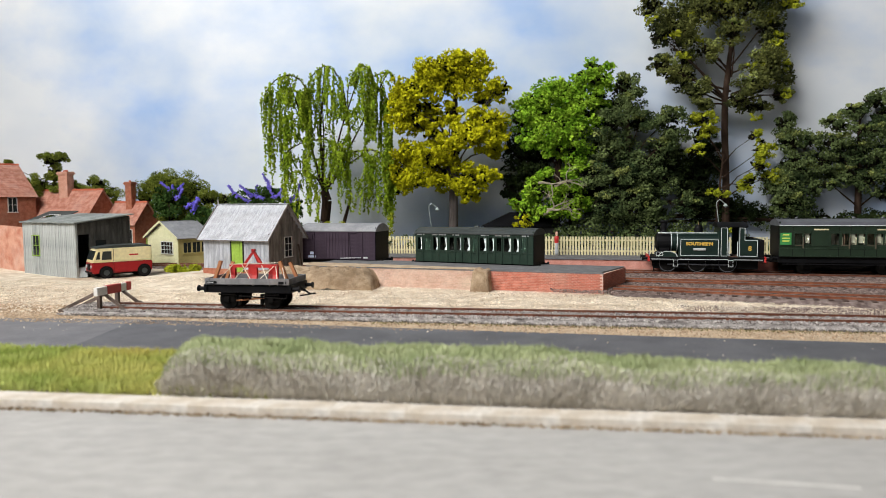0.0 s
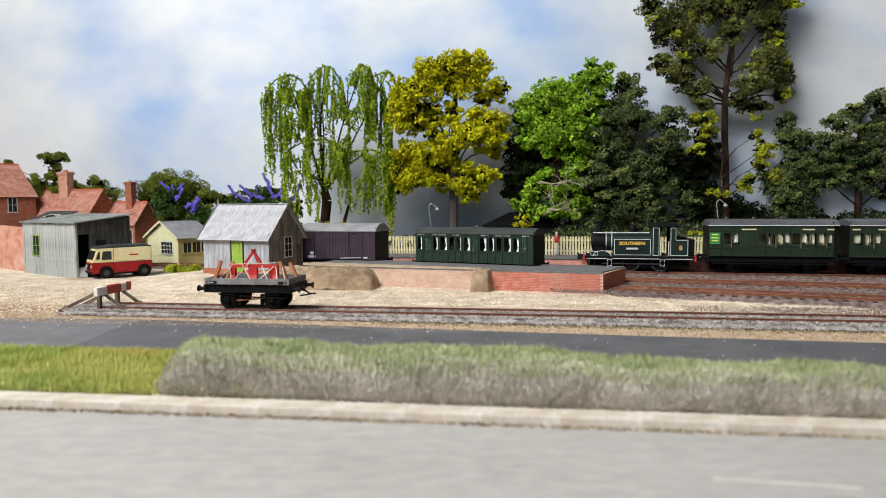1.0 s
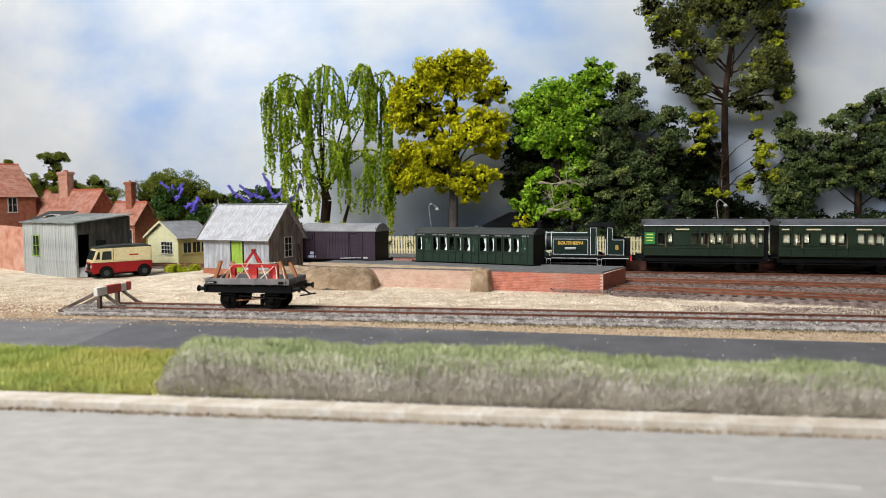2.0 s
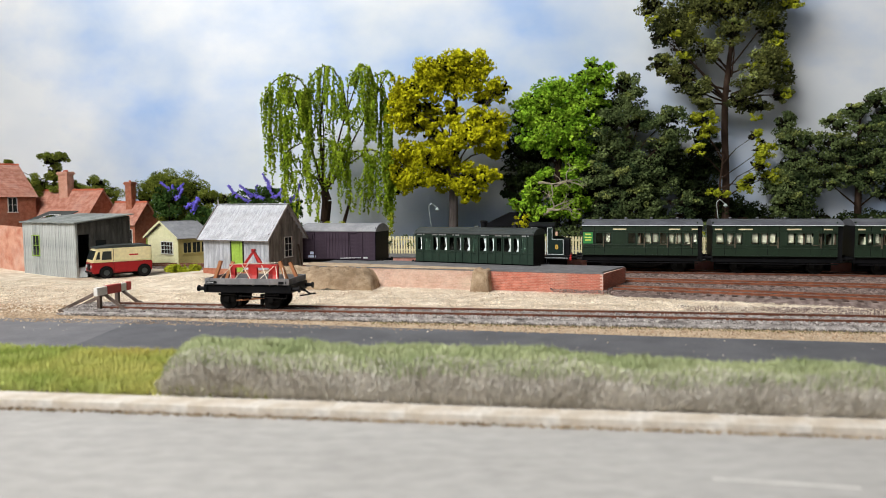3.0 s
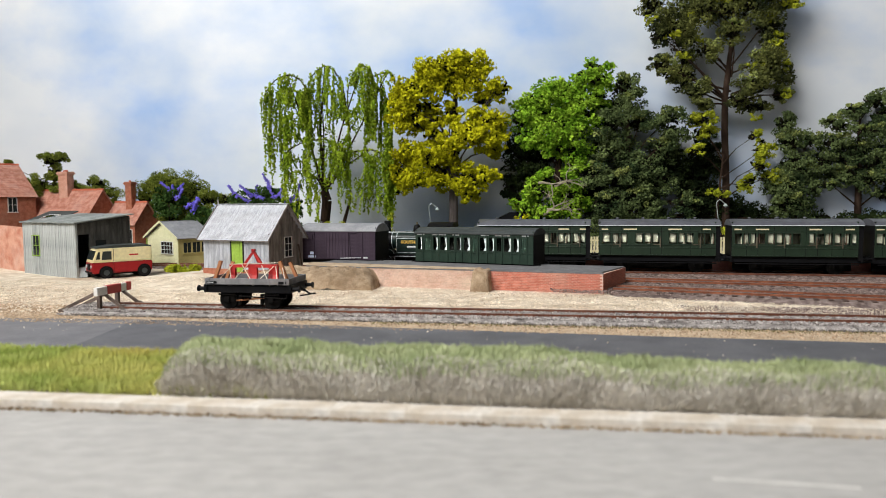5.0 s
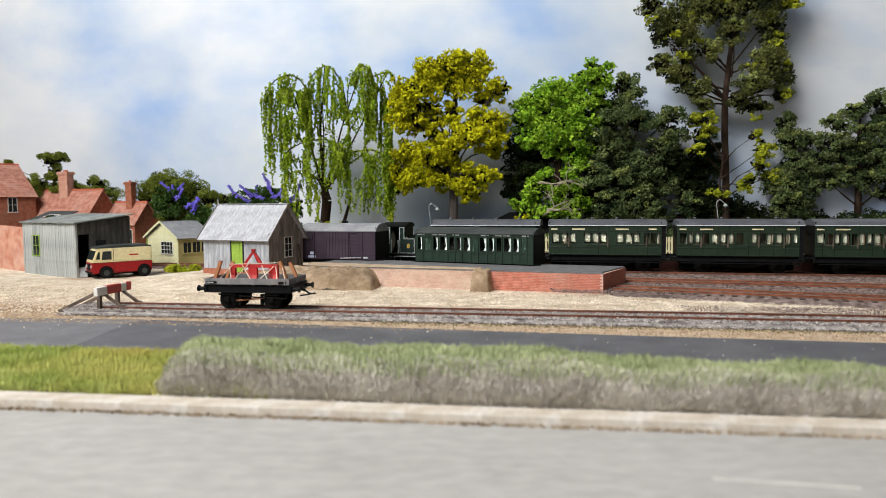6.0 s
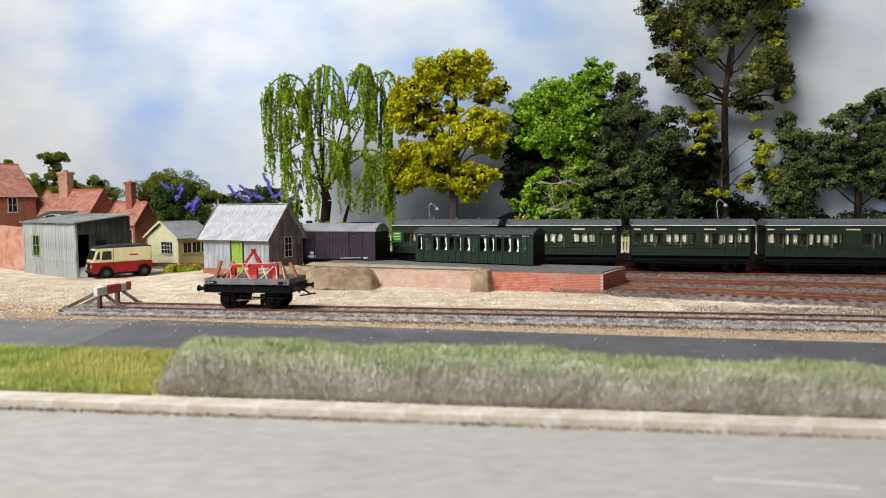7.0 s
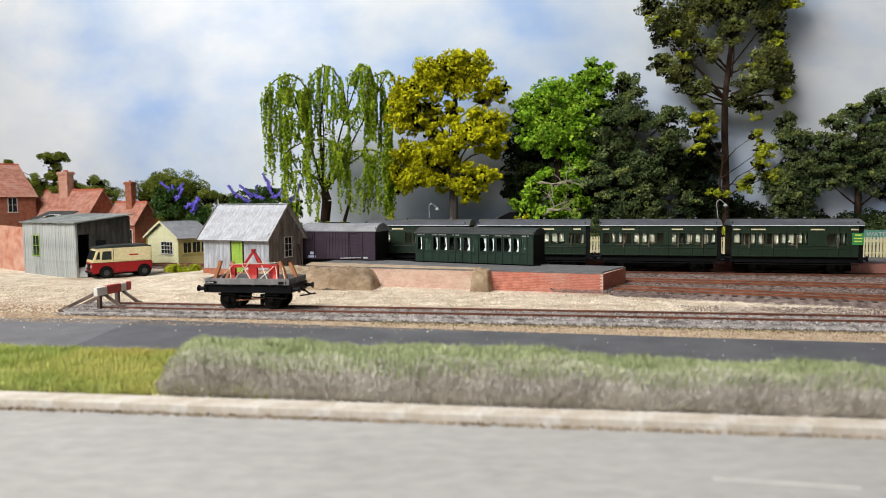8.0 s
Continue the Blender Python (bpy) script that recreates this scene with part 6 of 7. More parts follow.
def willow():
    """Weeping tree: limbs that arch over, and hanging strings of small leaves."""
    t = thing("willow_tree", "weeping willow with hanging light green strands", "tree")
    rng = random.Random(7)
    nr = np.random.default_rng(7)
    part("trunk", trunk_mesh([(-138, 800, 11), (-139, 800, 45), (-136, 800, 70), (-139, 799, 82)], (6.5, 5.6, 5.6, 4.6)), M["bark"], t)
    part("side_trunk", trunk_mesh([(-118, 806, 11), (-117, 806, 45), (-108, 804, 74)], (2.6, 2.2, 1.4)), M["bark"], t)
    pts = []
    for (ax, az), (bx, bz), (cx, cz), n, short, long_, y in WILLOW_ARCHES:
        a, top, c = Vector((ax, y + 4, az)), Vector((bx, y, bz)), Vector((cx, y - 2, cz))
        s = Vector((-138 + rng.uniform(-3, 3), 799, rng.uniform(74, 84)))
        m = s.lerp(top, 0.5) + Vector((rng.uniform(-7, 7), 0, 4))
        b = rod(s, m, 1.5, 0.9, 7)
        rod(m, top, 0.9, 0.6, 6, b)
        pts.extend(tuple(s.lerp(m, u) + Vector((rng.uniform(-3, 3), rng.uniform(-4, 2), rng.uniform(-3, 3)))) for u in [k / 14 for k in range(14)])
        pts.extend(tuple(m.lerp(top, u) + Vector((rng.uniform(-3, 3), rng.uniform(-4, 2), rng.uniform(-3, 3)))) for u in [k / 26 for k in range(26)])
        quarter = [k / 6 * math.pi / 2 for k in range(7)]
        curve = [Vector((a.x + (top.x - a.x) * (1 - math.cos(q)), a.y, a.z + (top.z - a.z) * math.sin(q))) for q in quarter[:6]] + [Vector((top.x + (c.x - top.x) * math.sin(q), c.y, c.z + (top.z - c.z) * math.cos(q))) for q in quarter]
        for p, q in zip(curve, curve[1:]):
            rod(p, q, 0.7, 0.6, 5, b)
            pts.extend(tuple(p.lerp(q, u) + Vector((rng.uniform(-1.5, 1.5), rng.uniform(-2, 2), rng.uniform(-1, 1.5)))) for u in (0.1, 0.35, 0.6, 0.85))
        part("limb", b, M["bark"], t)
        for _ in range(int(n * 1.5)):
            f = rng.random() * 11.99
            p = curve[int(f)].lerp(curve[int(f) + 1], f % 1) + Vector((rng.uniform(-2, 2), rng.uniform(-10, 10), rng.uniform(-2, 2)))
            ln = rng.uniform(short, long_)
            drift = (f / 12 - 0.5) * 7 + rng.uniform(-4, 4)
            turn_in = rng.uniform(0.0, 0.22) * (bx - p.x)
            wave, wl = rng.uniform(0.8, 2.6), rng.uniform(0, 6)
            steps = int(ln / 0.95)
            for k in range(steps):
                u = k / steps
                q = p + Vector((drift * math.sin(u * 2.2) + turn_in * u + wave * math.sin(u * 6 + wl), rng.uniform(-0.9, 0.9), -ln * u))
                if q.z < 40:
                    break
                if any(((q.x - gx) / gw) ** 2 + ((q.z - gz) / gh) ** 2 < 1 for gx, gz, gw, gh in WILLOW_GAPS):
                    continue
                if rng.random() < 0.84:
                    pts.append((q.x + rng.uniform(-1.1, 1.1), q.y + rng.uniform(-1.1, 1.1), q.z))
    c = new("crown", clumps("crown", np.array(pts), nr.uniform(1.1, 2.5, len(pts)), M["willow"], nr, 0.45))
    c.parent = t


willow()


def buddleia(label, x, y, z, spikes, seed):
    t = thing("flowering_shrub", label, "shrub")
    rng = random.Random(seed)
    nr = np.random.default_rng(seed)
    blobs = [(x, y, z - 22, 17, 24), (x + 8, y + 3, z - 8, 12, 14), (x - 9, y + 2, z - 12, 11, 14)]
    part("stem", rod((x, y, 1), (x, y, z - 14), 1.2, 0.7), M["bark"], t)
    c = new("leaves", crown(blobs, M["ivygreen"], 2.6, 1.7, seed, "leaves"))
    c.parent = t
    for k in range(spikes):
        a = rng.uniform(-1.2, 1.2)
        ln = rng.uniform(13, 20)
        p = Vector((x + rng.uniform(-16, 16), y - rng.uniform(3, 12), z + rng.uniform(-14, 4)))
        d = Vector((math.sin(a), -0.15, math.cos(a)))
        pts = [p + d * (ln * i / 40) + Vector((nr.normal(), nr.normal(), nr.normal())) * (1.3 * (1.05 - i / 40)) for i in range(40)]
        b = new("flower_spike", clumps("flower_spike", np.array([tuple(q) for q in pts]), nr.uniform(1.3, 2.3, 40), M["blue"], nr, 0.8))
        b.parent = t


buddleia("shrub with violet-blue flower spikes behind the cabin", -322, 800, 86, 4, 1)
buddleia("low shrub with violet-blue flower spikes", -282, 788, 62, 3, 2)
buddleia("violet-blue flowering shrub beside the willow", -236, 805, 78, 4, 3)
buddleia("tall violet-blue flowering shrub", -207, 800, 84, 5, 4)
buddleia("violet-blue flowering shrub behind the shed", -178, 792, 72, 4, 5)


def bush(label, blobs, leaf, seed, size=1.3, per=2.0):
    t = thing("bush", label, "bush")
    x, y, z, rx, rz = blobs[0]
    b = bmesh.new()
    for k in range(6):
        rod((x, y, z - rz), (x + (k - 2.5) * rx * 0.25, y, z + rz * 0.3), 0.6, 0.3, 5, b)
    part("stems", b, M["bark"], t)
    c = new("leaves", crown(blobs, M[leaf], per, size, seed, "leaves"))
    c.parent = t


bush("yellow-green bush beneath the willow", [(-122, 768, 34, 16, 14), (-112, 770, 26, 14, 12)], "sun", 31)
bush("thin yellow-green bush by the fence", [(-62, 752, 36, 8, 14), (-56, 750, 48, 5, 10)], "sun", 32, per=0.9)
bush("orange-yellow flowering bush by the fence", [(286, 694, 35, 13, 6), (262, 697, 34, 9, 6)], "sun", 33)
bush("orange-brown leaved bush beside the dark shed", [(92, 772, 44, 12, 10)], "yellow", 34)
bush("low bright green weeds before the shed", [(-252, 654, 4.5, 17, 6), (-240, 646, 4.5, 13, 5), (-262, 660, 4, 8, 4)], "sun", 35, 1.5, 5.0)
bush("low dark hedge along the fence", [(60, 752, 24, 40, 10), (130, 742, 24, 40, 12), (200, 728, 24, 40, 12), (262, 716, 24, 40, 12), (330, 704, 22, 40, 12), (395, 704, 26, 40, 12), (-30, 760, 24, 40, 8)], "deep", 36, 1.5, 1.4)
bush("dark green bank of scrub before the backboard", [(420, 780, 32, 60, 14), (500, 770, 34, 60, 14), (560, 765, 32, 50, 14), (250, 800, 34, 70, 18), (150, 806, 34, 60, 16)], "deep", 37, 1.7, 1.2)


# ---- plank wagon with its load, buffer stop, delivery van ----
def wagon():
    yaw = math.degrees(math.atan(-0.1594))
    t = thing("plank_wagon", "low grey plank wagon with black underframe on the siding", "railway wagon", at=(-115.5, SIDING(-115.5), 4.5, yaw))
    L, H = 26.8, 14.0
    floor = part("floor", box(-L + 0.6, L - 0.6, -H + 0.6, H - 0.6, 15.2, 16.0), M["wagon"], t)
    for y in (-H, H - 0.8):
        part("side_plank", box(-L, L, y, y + 0.8, 15.4, 19.0, bevel=0.12), M["wagon"], t)
    for x in (-L, L - 0.8):
        part("end_plank", box(x, x + 0.8, -H + 0.8, H - 0.8, 15.4, 19.0, bevel=0.12), M["wagon"], t)
    for x in (-24, -14.0, -5, 5, 14.0, 24):
        part("strap", box(x - 0.45, x + 0.45, -H - 0.3, -H, 15.4, 18.6), M["wagon"], t)
    part("number_patch", box(-25.5, -19, -H - 0.15, -H, 15.8, 17.4), M["black"], t, "black patch with unreadable white marks")
    part("mark", box(-24.8, -21, -H - 0.25, -H - 0.15, 16.3, 16.8), M["curtain"], t)
    part("number_patch", box(20, 25, -H - 0.15, -H, 15.8, 17.4), M["black"], t)
    part("solebar", box(-L, L, -H + 1.5, -H + 3, 10.2, 15.2), M["black"], t)
    part("solebar", box(-L, L, H - 3, H - 1.5, 10.2, 15.2), M["black"], t)
    for sx in (-1, 1):
        part("headstock", box(sx * L - 0.8, sx * L + 0.8, -H + 0.3, H - 0.3, 10.4, 15.2), M["black"], t)
        buffers(t, sx * (L + 0.8), sx, 12.6, r=1.9)
    for x in (-14, 14):
        wheelset(t, x, 5.6)
        for y in (-10.4, 9.9):
            part("axle_guard", slab([(x - 4.2, y), (x + 4.2, y), (x + 2.6, y + 0.5), (x - 2.6, y + 0.5)], 4.2, 11), M["under"], t)
            part("axle_box", box(x - 1.6, x + 1.6, y - 1.6, y, 4.0, 7.6, bevel=0.4), M["under"], t)
            part("spring", box(x - 5.5, x + 5.5, y - 1.2, y, 8.4, 9.6, bevel=0.3), M["under"], t)
        part("brake_shoe", box(x - 7.6 if x > 0 else x + 6.2, x - 6.2 if x > 0 else x + 7.6, -9.4, -7.4, 2.4, 9), M["under"], t)
    part("brake_lever", rod((-6, -11.5, 8), (24, -11.5, 6.8), 0.5, 0.4, bm=rod((24, -11.5, 6.8), (24.4, -11.5, 11), 0.4)), M["under"], t)
    part("push_rod", rod((-9, -9, 5), (9, -9, 6.8), 0.55), M["orange"], t, "rusty brown push rod")
    part("vee_hanger", beam((-1.5, -10, 11), (0, -10, 6), 0.6, 1, beam((1.5, -10, 11), (0, -10, 6), 0.6, 1)), M["under"], t)
    part("coupling", beam((L + 2, 0, 12), (L + 8, 0, 8.4), 0.9, 0.9, beam((L + 2, -2, 7.5), (L + 12, -2, 9.2), 0.8, 0.8)), M["under"], t)
    # the red implement roped down on it
    p = thing("plough", "red tractor implement roped onto the wagon", "farm implement", at=(-115.5, SIDING(-115.5), 20.5, yaw))
    part("cross_bar", beam((-15, -4, 9.6), (15, -4, 9.6), 2.2, 1.8), M["red"], p)
    part("cross_bar", beam((-15, 5, 9.0), (15, 5, 9.0), 2.0, 1.8), M["red"], p)
    for x in (-14, 0, 14):
        part("stretcher", beam((x, -4, 9.4), (x, 5, 9.2), 1.6, 1.6), M["red"], p)
    part("mast", beam((-6, -4, 10), (0, -3, 18.6), 1.4, 1.4, beam((6, -4, 10), (0, -3, 18.6), 1.4, 1.4)), M["red"], p)
    part("mast_stay", beam((0, 5, 10), (0, -3, 18.6), 1.2, 1.2), M["red"], p)
    part("top_pin", rod((-1, -3, 18.8), (1, -3, 18.8), 1.3, 1.3, 10), M["maroon"], p)
    for x, y in ((-13, -4), (-5.5, 5), (1, -4), (8, 5), (14.5, -4)):
        b = extrude_x([(y - 0.8, 9.4), (y + 1.0, 9.4), (y + 1.4, 4), (y - 0.6, -0.3), (y - 2.6, -0.3), (y - 1.0, 4)], x - 1.6, x + 1.6)
        part("share", b, M["red"], p)
    for x, lean in ((-20.5, 3.2), (20.5, -3.2)):
        for y in (-8, 8):
            c = tagged(part("timber_chock", beam((x - lean, y, 0), (x + lean * 0.5, y, 13 if y < 0 else 11), 2.0, 1.8), M["orange"], at=(-115.5, SIDING(-115.5), 20.5, 0, 0, yaw)), "orange-brown raking timber chock on the wagon", "timber chock", "wagon chocks")
    for k, (a, c) in enumerate((((-22, -12.5, -1.4), (-13, -5, 10)), ((-10, -12.5, -1.4), (-15, -5, 9.5)), ((-12, -12.5, -1.4), (0, -4, 14)), ((4, -12.5, -1.4), (-7, -5, 11)), ((3, -12.5, -1.4), (14, -5, 9.8)), ((14, -12.5, -1.4), (6, -5, 10)), ((19, -12.5, -1.4), (15, -5, 9.6)), ((24, -12, -1.4), (20, -8, 12)), ((-15, -4, 10.6), (20, -6, 12)))):
        r = tagged(part("rope", rod(a, c, 0.24, 0.24, 5), M["chip"], at=(-115.5, SIDING(-115.5), 20.5, 0, 0, yaw)), "thin pale rope tying down the load", "rope", "load ropes")


wagon()


def buffer_stop():
    yaw = math.degrees(math.atan(-0.1594))
    t = thing("buffer_stop", "timber buffer stop with a red and white beam", "buffer stop", at=(-212, SIDING(-212), 0.6, yaw))
    beam_part = part("beam", box(-1.4, 1.4, -17, 17, 11.2, 16.4, bevel=0.35), M["white"], t, "worn red and white painted beam")
    for a, c in ((-7.5, 6.5), (12, 17.05)):
        part("red_band", box(-1.5, 1.5, a, c, 11.1, 16.5), M["red"], beam_part)
    for y in (-10, 8):
        part("post", box(-3.6, -1.4, y - 1.2, y + 1.2, 0, 13.5, bevel=0.2), M["timber"], t)
        part("raking_strut", beam((-3, y, 13), (-29, y + 0.5, 1.2), 1.8, 1.8), M["timber"], t)
        part("front_strut", beam((0, y + 1.4, 11.5), (13, y + 1.4, 2.5), 1.6, 1.6), M["timber"], t)
        part("foot", rod((12, y + 0.4, 3), (12, y + 2.4, 3), 2.0, 2.0, 10), M["timber"], t)
        part("base_timber", beam((-31, y, 0.9), (-1, y, 0.9), 2.0, 1.6), M["timber"], t)
    part("cross_sleeper", box(-5, -1, -15, 15, 0, 1.8), M["timber"], t)


buffer_stop()


def delivery_van():
    t = thing("delivery_van", "maroon and cream delivery van parked by the hut", "van", at=(-318.5, 632, 0.4, 40.5))
    # local x runs from the nose (-) to the tail (+)
    W = 11.6
    low = [(-11.5, 4.0), (-11.8, 7), (-11.4, 14.5), (41.0, 14.5), (41.4, 13), (41.0, 4.0)]
    def prism(profile, w):
        n = len(profile)
        b = solid([(x, -w, z) for x, z in profile] + [(x, w, z) for x, z in profile], [tuple(range(n)), tuple(range(n, 2 * n))[::-1]] + [(k, n + k, n + (k + 1) % n, (k + 1) % n) for k in range(n)])
        return b
    b = prism(low, W)
    bmesh.ops.bevel(b, geom=b.edges[:], offset=0.8, segments=2, affect="EDGES")
    body = part("lower_body", b, M["maroon"], t)
    b = prism([(-11.4, 14.4), (-10.6, 17), (-7.4, 26.0), (-5, 28.0), (40.4, 28.4), (41.0, 27), (41.0, 14.4)], W - 0.2)
    bmesh.ops.bevel(b, geom=b.edges[:], offset=0.9, segments=2, affect="EDGES")
    top = part("upper_body", b, M["ivory"], t)
    part("roof", prism([(-7.8, 27.2), (-5, 28.3), (6, 29.6), (36, 29.6), (40.6, 28.4), (40.8, 27.2)], W - 0.7), M["roof2"], t)
    part("cab_window", prism([(-3.6, 16.6), (-2.4, 24.4), (5.0, 24.4), (5.0, 16.6)], W - 0.05), M["pane"], top)
    part("quarter_window", prism([(-8.6, 17.2), (-6.2, 24), (-4.8, 24), (-5.2, 17.2)], W - 0.05), M["pane"], top)
    wb = bmesh.new()
    for y0, y1 in ((-9.8, -0.4), (0.4, 9.8)):
        merge(wb, solid([(-10.95, y0, 17), (-10.95, y1, 17), (-8.0, y1, 25), (-8.0, y0, 25), (-10.2, y0, 17), (-10.2, y1, 17), (-7.4, y1, 25), (-7.4, y0, 25)], [(0, 1, 2, 3), (7, 6, 5, 4), (0, 4, 5, 1), (3, 2, 6, 7), (0, 3, 7, 4), (1, 5, 6, 2)]))
    part("windscreen", wb, M["pane"], top)
    part("door_line", prism([(6.6, 5), (6.6, 26), (6.9, 26), (6.9, 5)], W + 0.05), M["black"], body)
    part("waist_line", prism([(-11.6, 14.3), (-11.6, 14.7), (41.2, 14.7), (41.2, 14.3)], W + 0.08), M["ivory"], body)
    part("side_badge", prism([(21, 19.6), (20, 20.3), (21, 21.0), (28, 21.0), (29, 20.3), (28, 19.6)], W - 0.1), M["red"], top, "small red side badge, unreadable")
    part("bumper", box(-13.2, -12.0, -10, 10, 4.4, 6.0, bevel=0.3), M["black"], body)
    part("grille", box(-12.3, -11.5, -4, 4, 7, 13), M["black"], body)
    for y in (-8, 8):
        part("headlight", lathe([(1.5, 0), (1.5, -0.6), (0.6, -1.1)], 12, at=(-11.7, y, 10.4), axis="x"), M["curtain"], body)
    for x in (0.0, 33.5):
        for y, s in ((-W, 1), (W, -1)):
            part("wheel_arch", lathe([(6.2, 0), (6.2, 0.5), (5.4, 0.5), (5.4, 0)], 18, at=(x, y - 0.35 * s, 4.8), axis="y"), M["black"], body)
            w = part("wheel", lathe([(2.6, -0.2), (4.6, -0.4), (5.0, 0.2), (5.0, 2.2), (4.6, 2.6)], 20, axis="y"), M["rubber"], t, at=(x, y - 0.5 * s, 4.6, 0, 0, 0 if s > 0 else 180))
            part("hub", lathe([(2.6, -0.4), (2.2, 0.1), (0.9, -0.1), (0.8, -0.6)], 14, axis="y"), M["roof2"], w)
    part("chassis", box(-9, 39, -7, 7, 2.6, 4.2), M["black"], t)


delivery_van()


# ---- platform lamps, figure, name board ----
def swan_lamp(label, x, y, z0, top, side):
    t = thing("platform_lamp", label, "lamp post", "platform lamps", at=(x, y, z0, 0))
    part("post", rod((0, 0, 0), (0, 0, top * 0.55), 0.6, 0.42, bm=rod((0, 0, 0), (0, 0, 4), 1.2, 0.9)), M["lampgreen"], t)
    b, n = None, 14
    path = [Vector((side * (2.6 * math.sin(k / n * math.pi) * (1 if k < n * 0.5 else 1) - (0 if k < 7 else (k - 7) * 0.9)), 0, top * (0.55 + 0.45 * math.sin(min(1, k / 10) * math.pi / 2) - (0.0 if k < 10 else (k - 10) * 0.02)))) for k in range(n + 1)]
    for p, q in zip(path, path[1:]):
        b = rod(p, q, 0.34, 0.34, 6, b)
    part("swan_neck", b, M["lampgreen"], t)
    e = path[-1]
    part("shade", lathe([(0.4, 0.5), (0.8, 0), (2.3, -1.6), (2.4, -2.1), (1.9, -1.9)], 14, at=e), M["lampgreen"], t)
    part("globe", lathe([(0.5, -1.4), (1.2, -2.3), (1.1, -3.2), (0.3, -3.7)], 12, at=e), M["curtain"], t)


swan_lamp("pale green swan-necked platform lamp", -12, 715, 11.8, 54, -1)
swan_lamp("pale green swan-necked platform lamp by the hedge", 281, 690, 11.8, 56, -1)


def figure():
    prof = [(2.6, 0), (2.9, 3), (2.4, 9), (2.9, 12), (3.3, 16), (3.0, 18.5), (1.2, 19.2), (1.7, 20.6), (1.9, 22), (1.2, 23.3), (0.3, 23.6)]
    b = lathe(prof, 12)
    for v in b.verts:
        v.co.y *= 0.6
        v.co.x *= 0.75
    ob = part("model_figurine", b, M["curtain"], at=(116, 690, 13.0), smooth=True)
    ob.data.materials.append(M["red"])
    ob.data.materials.append(M["skin"])
    for f in ob.data.polygons:
        z = f.center.z / MM
        f.material_index = 1 if 12 < z < 19 else (2 if z >= 19 else 0)
    tagged(ob, "tiny painted figurine, red above and white below", "figurine")


figure()


def name_board():
    t = thing("station_sign", "green station name board with white letters", "sign", at=(438, 684, 11.8, -11.6))
    part("board", box(-34, 14, -0.6, 0.6, 10, 24, bevel=0.2), M["teal"], t)
    for x in (-30, 10):
        part("post", box(x - 0.8, x + 0.8, 0.6, 2.0, 0, 25), M["fence"], t)
    words("lettering", "WATER", 6.4, M["curtain"], t, (1.5, -0.65, 19.5), 0.06)
    part("lettering_bar", box(-8, 8, -0.75, -0.6, 12.4, 14.6), M["curtain"], t, "second line of lettering, unreadable")


name_board()


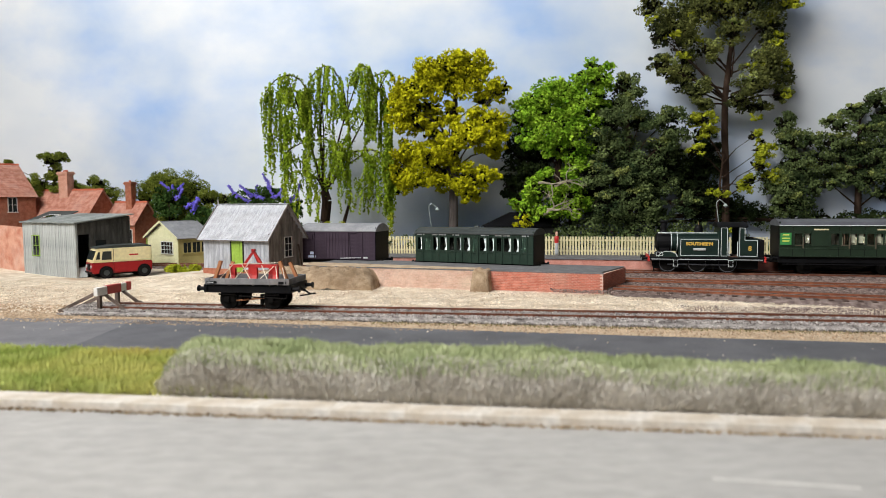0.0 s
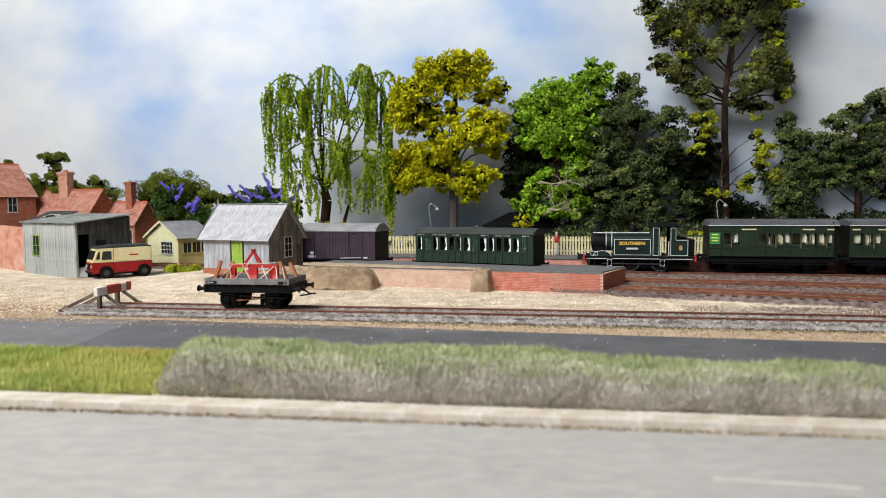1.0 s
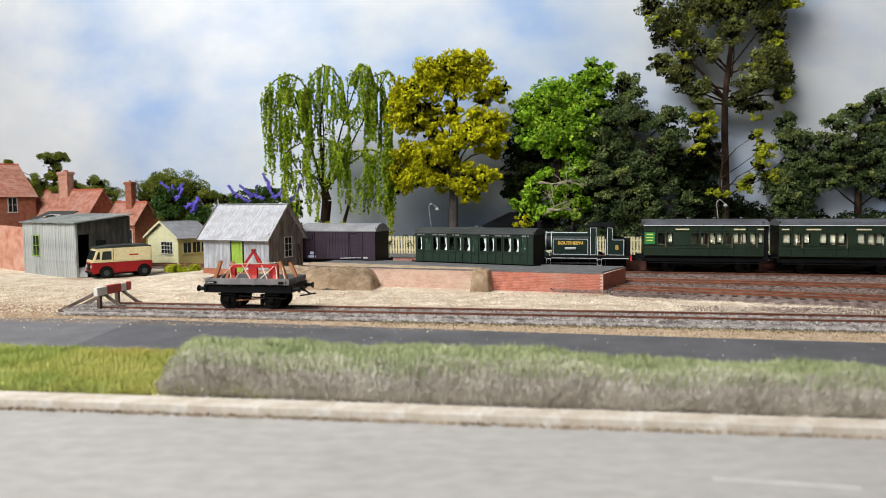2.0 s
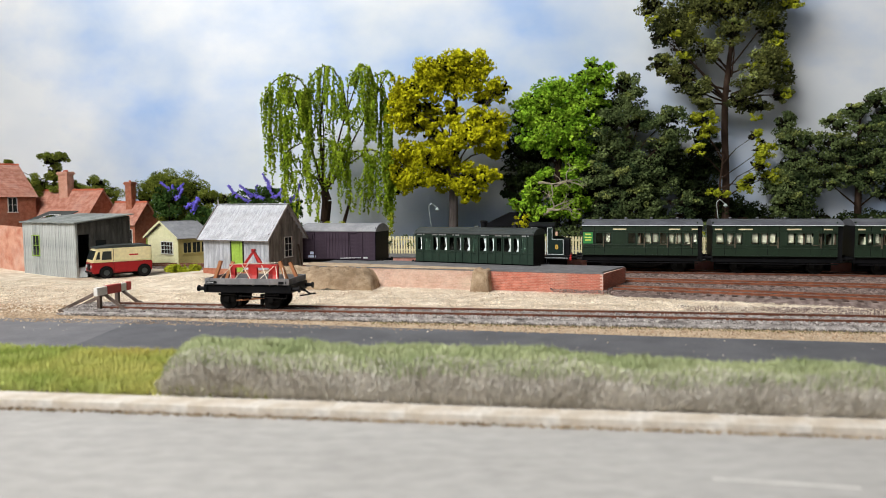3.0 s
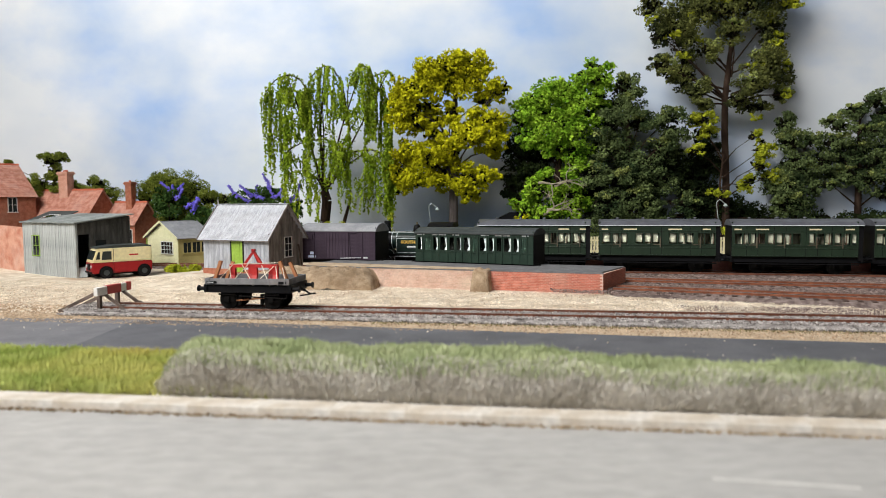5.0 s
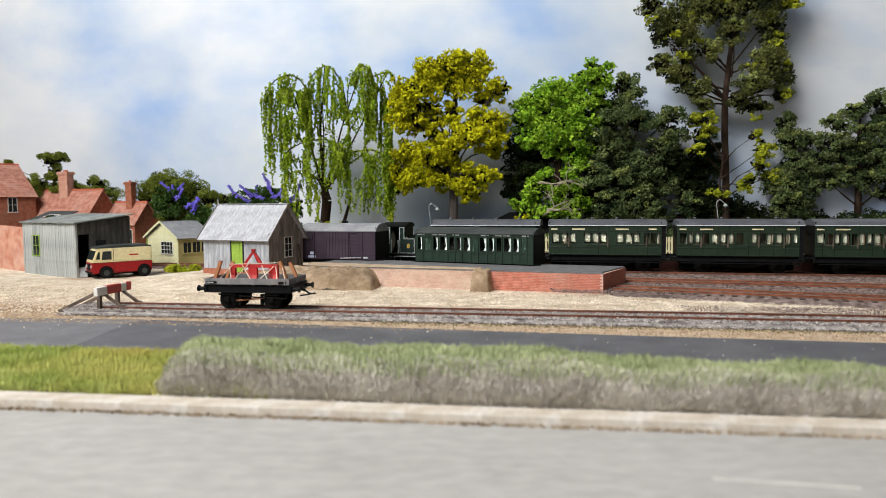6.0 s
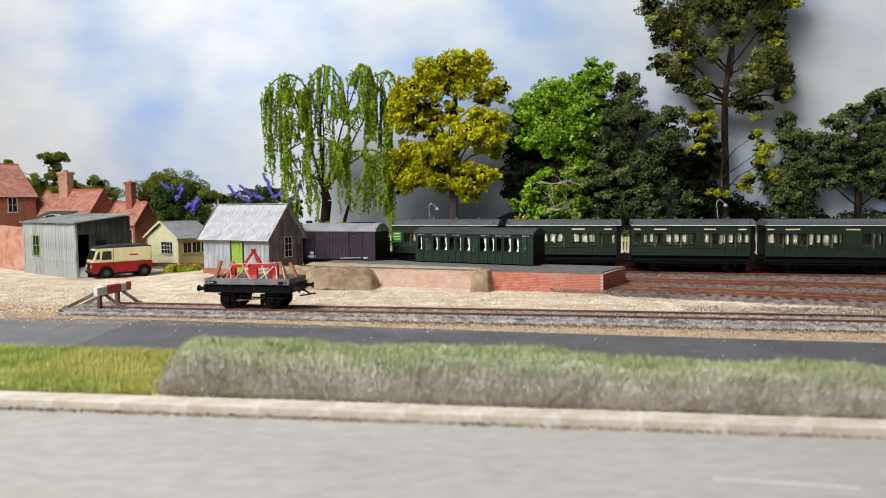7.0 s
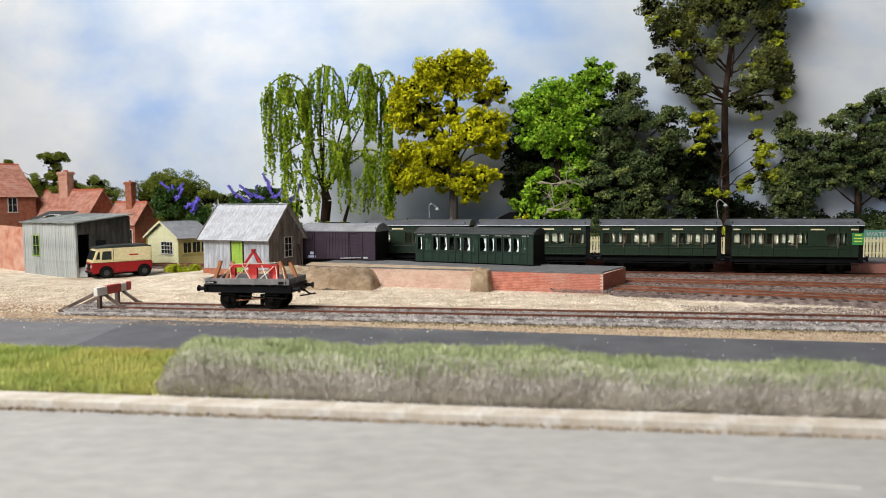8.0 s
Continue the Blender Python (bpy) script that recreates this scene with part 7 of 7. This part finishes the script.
# ---- grass on the verge ----
def grass():
    rng = np.random.default_rng(3)
    # short green grass along the verge
    n = 42000
    x = rng.uniform(-300, -60, n)
    v = rng.uniform(0, 1, n)
    y = (KERB_BACK(x) + 2) * (1 - v) + (PATH_FRONT(x) + 2) * v
    roots = np.stack([x, y, np.full(n, 1.6)], 1)
    h = rng.uniform(2.2, 4.6, n)
    tips = roots + np.stack([rng.normal(0, 0.9, n), rng.normal(0, 0.7, n), h], 1)
    tagged(new("grass", blades("grass", roots, tips, 0.28, M["lawn"], rng)), "short bright green static grass on the verge", kind="stuff")

    def mound(px, pv):
        """Height of the grassy mound across the verge (v from kerb to path)."""
        start = np.clip((px + 101 + 12 * pv) / 10, 0, 1)
        rise = np.sqrt(np.clip(1 - (1 - start) ** 2, 0, 1))
        prof = np.clip(np.minimum(pv / 0.28, 1), 0, 1) ** 0.7 * np.clip((1.06 - pv) / 0.3, 0, 1) ** 0.5
        lump = 1 + 0.16 * np.sin(px / 17.0) + 0.12 * np.sin(px / 7.3 + pv * 4)
        return rise * prof * 6.3 * lump

    bm = bmesh.new()
    rows = []
    for i in range(121):
        px = -124 + i * 4.2
        row = []
        for j in range(17):
            pv = j / 16
            py = (KERB_BACK(px) + 1.5) * (1 - pv) + (PATH_FRONT(px) + 1) * pv
            row.append(bm.verts.new((px, py, 1.7 + float(mound(np.array(px), np.array(pv))))))
        rows.append(row)
    for a, b in zip(rows, rows[1:]):
        for k in range(16):
            bm.faces.new((a[k], b[k], b[k + 1], a[k + 1]))
    tagged(part("grass_bank", bm, M["straw"], smooth=True), "earth mound under the long grass", kind="structure")
    for name, mat_name, count, lo, hi, tall, label in (("long_grass", "straw", 60000, 0.0, 0.46, (2.5, 5.0), "long grey dry static grass on the mound"), ("long_grass", "tuft", 75000, 0.2, 1.04, (3.0, 5.6), "long green static grass tufts on the mound")):
        x = rng.uniform(-122, 330, count)
        v = lo + (hi - lo) * rng.uniform(0, 1, count) ** (1.25 if lo == 0 else 0.9)
        y = (KERB_BACK(x) + 1.5) * (1 - v) + (PATH_FRONT(x) + 1) * v
        m = mound(x, v)
        keep = m > 0.6
        x, y, v, m = x[keep], y[keep], v[keep], m[keep]
        k = len(x)
        clump = 0.75 + 0.5 * (np.sin(x / 5.1) * np.sin(v * 23 + x / 11) * 0.5 + 0.5)
        h = rng.uniform(*tall, k) * clump
        lean = np.where(v < 0.3, -2.4 * (1 - v / 0.3), 0.0)
        roots = np.stack([x, y, 1.5 + m], 1)
        tips = roots + np.stack([rng.normal(0, 0.8, k), lean + rng.normal(0, 1.2, k), h * (0.75 + 0.25 * np.clip(v / 0.3, 0, 1))], 1)
        tagged(new(name, blades(name, roots, tips, 0.3, M[mat_name], rng)), label, kind="stuff")


grass()


# ---- what moves: the train rolls in and slows down ----
TRAIN = [(0.0, 2.957), (0.5, 2.702), (1.0, 2.447), (1.5, 2.201), (2.0, 1.957), (2.5, 1.714), (3.0, 1.476), (3.5, 1.246), (4.0, 1.028), (4.5, 0.826),
         (5.0, 0.612), (5.5, 0.405), (6.0, 0.206), (6.5, 0.022), (7.0, -0.142), (7.5, -0.278), (8.0, -0.386)]


def train_at(t):
    """Distance in millimetres of the first coach's front along the main line."""
    for (t0, a), (t1, b) in zip(TRAIN, TRAIN[1:]):
        if t <= t1 + 1e-6:
            i = TRAIN.index((t0, a))
            s0 = (b - TRAIN[i - 1][1]) / (t1 - TRAIN[i - 1][0]) if i else (b - a) / (t1 - t0)
            s1 = (TRAIN[i + 2][1] - a) / (TRAIN[i + 2][0] - t0) if i + 2 < len(TRAIN) else (b - a) / (t1 - t0)
            h, u = t1 - t0, (t - t0) / (t1 - t0)
            return 110 * ((2 * u ** 3 - 3 * u ** 2 + 1) * a + (u ** 3 - 2 * u ** 2 + u) * h * s0 + (3 * u ** 2 - 2 * u ** 3) * b + (u ** 3 - u ** 2) * h * s1)
    return 110 * TRAIN[-1][1]


def motions():
    yaw = -12.86
    c, s = math.cos(radians(yaw)), math.sin(radians(yaw))
    x0, y0 = -26.2, 658.2
    times = [k * 0.1 for k in range(81)]
    for k, (ob, turning) in enumerate([ENGINE] + COACHES):
        shift = 0 if k == 0 else (k - 1) * 110 - (3.4, 3.6, 3.0, 3.2)[k - 1]
        rows = []
        for t in times:
            d = train_at(t) + shift
            rows.append((t, pose((x0 + c * d) * MM, (y0 + s * d) * MM, 4.5 * MM, 0, 0, yaw)))
        walk(ob, rows)
        for ws, x, r in turning:
            walk(ws, [(t, pose(x * MM, 0, r * MM, 0, math.degrees((train_at(t) - train_at(0)) / r), 0)) for t in times])


motions()
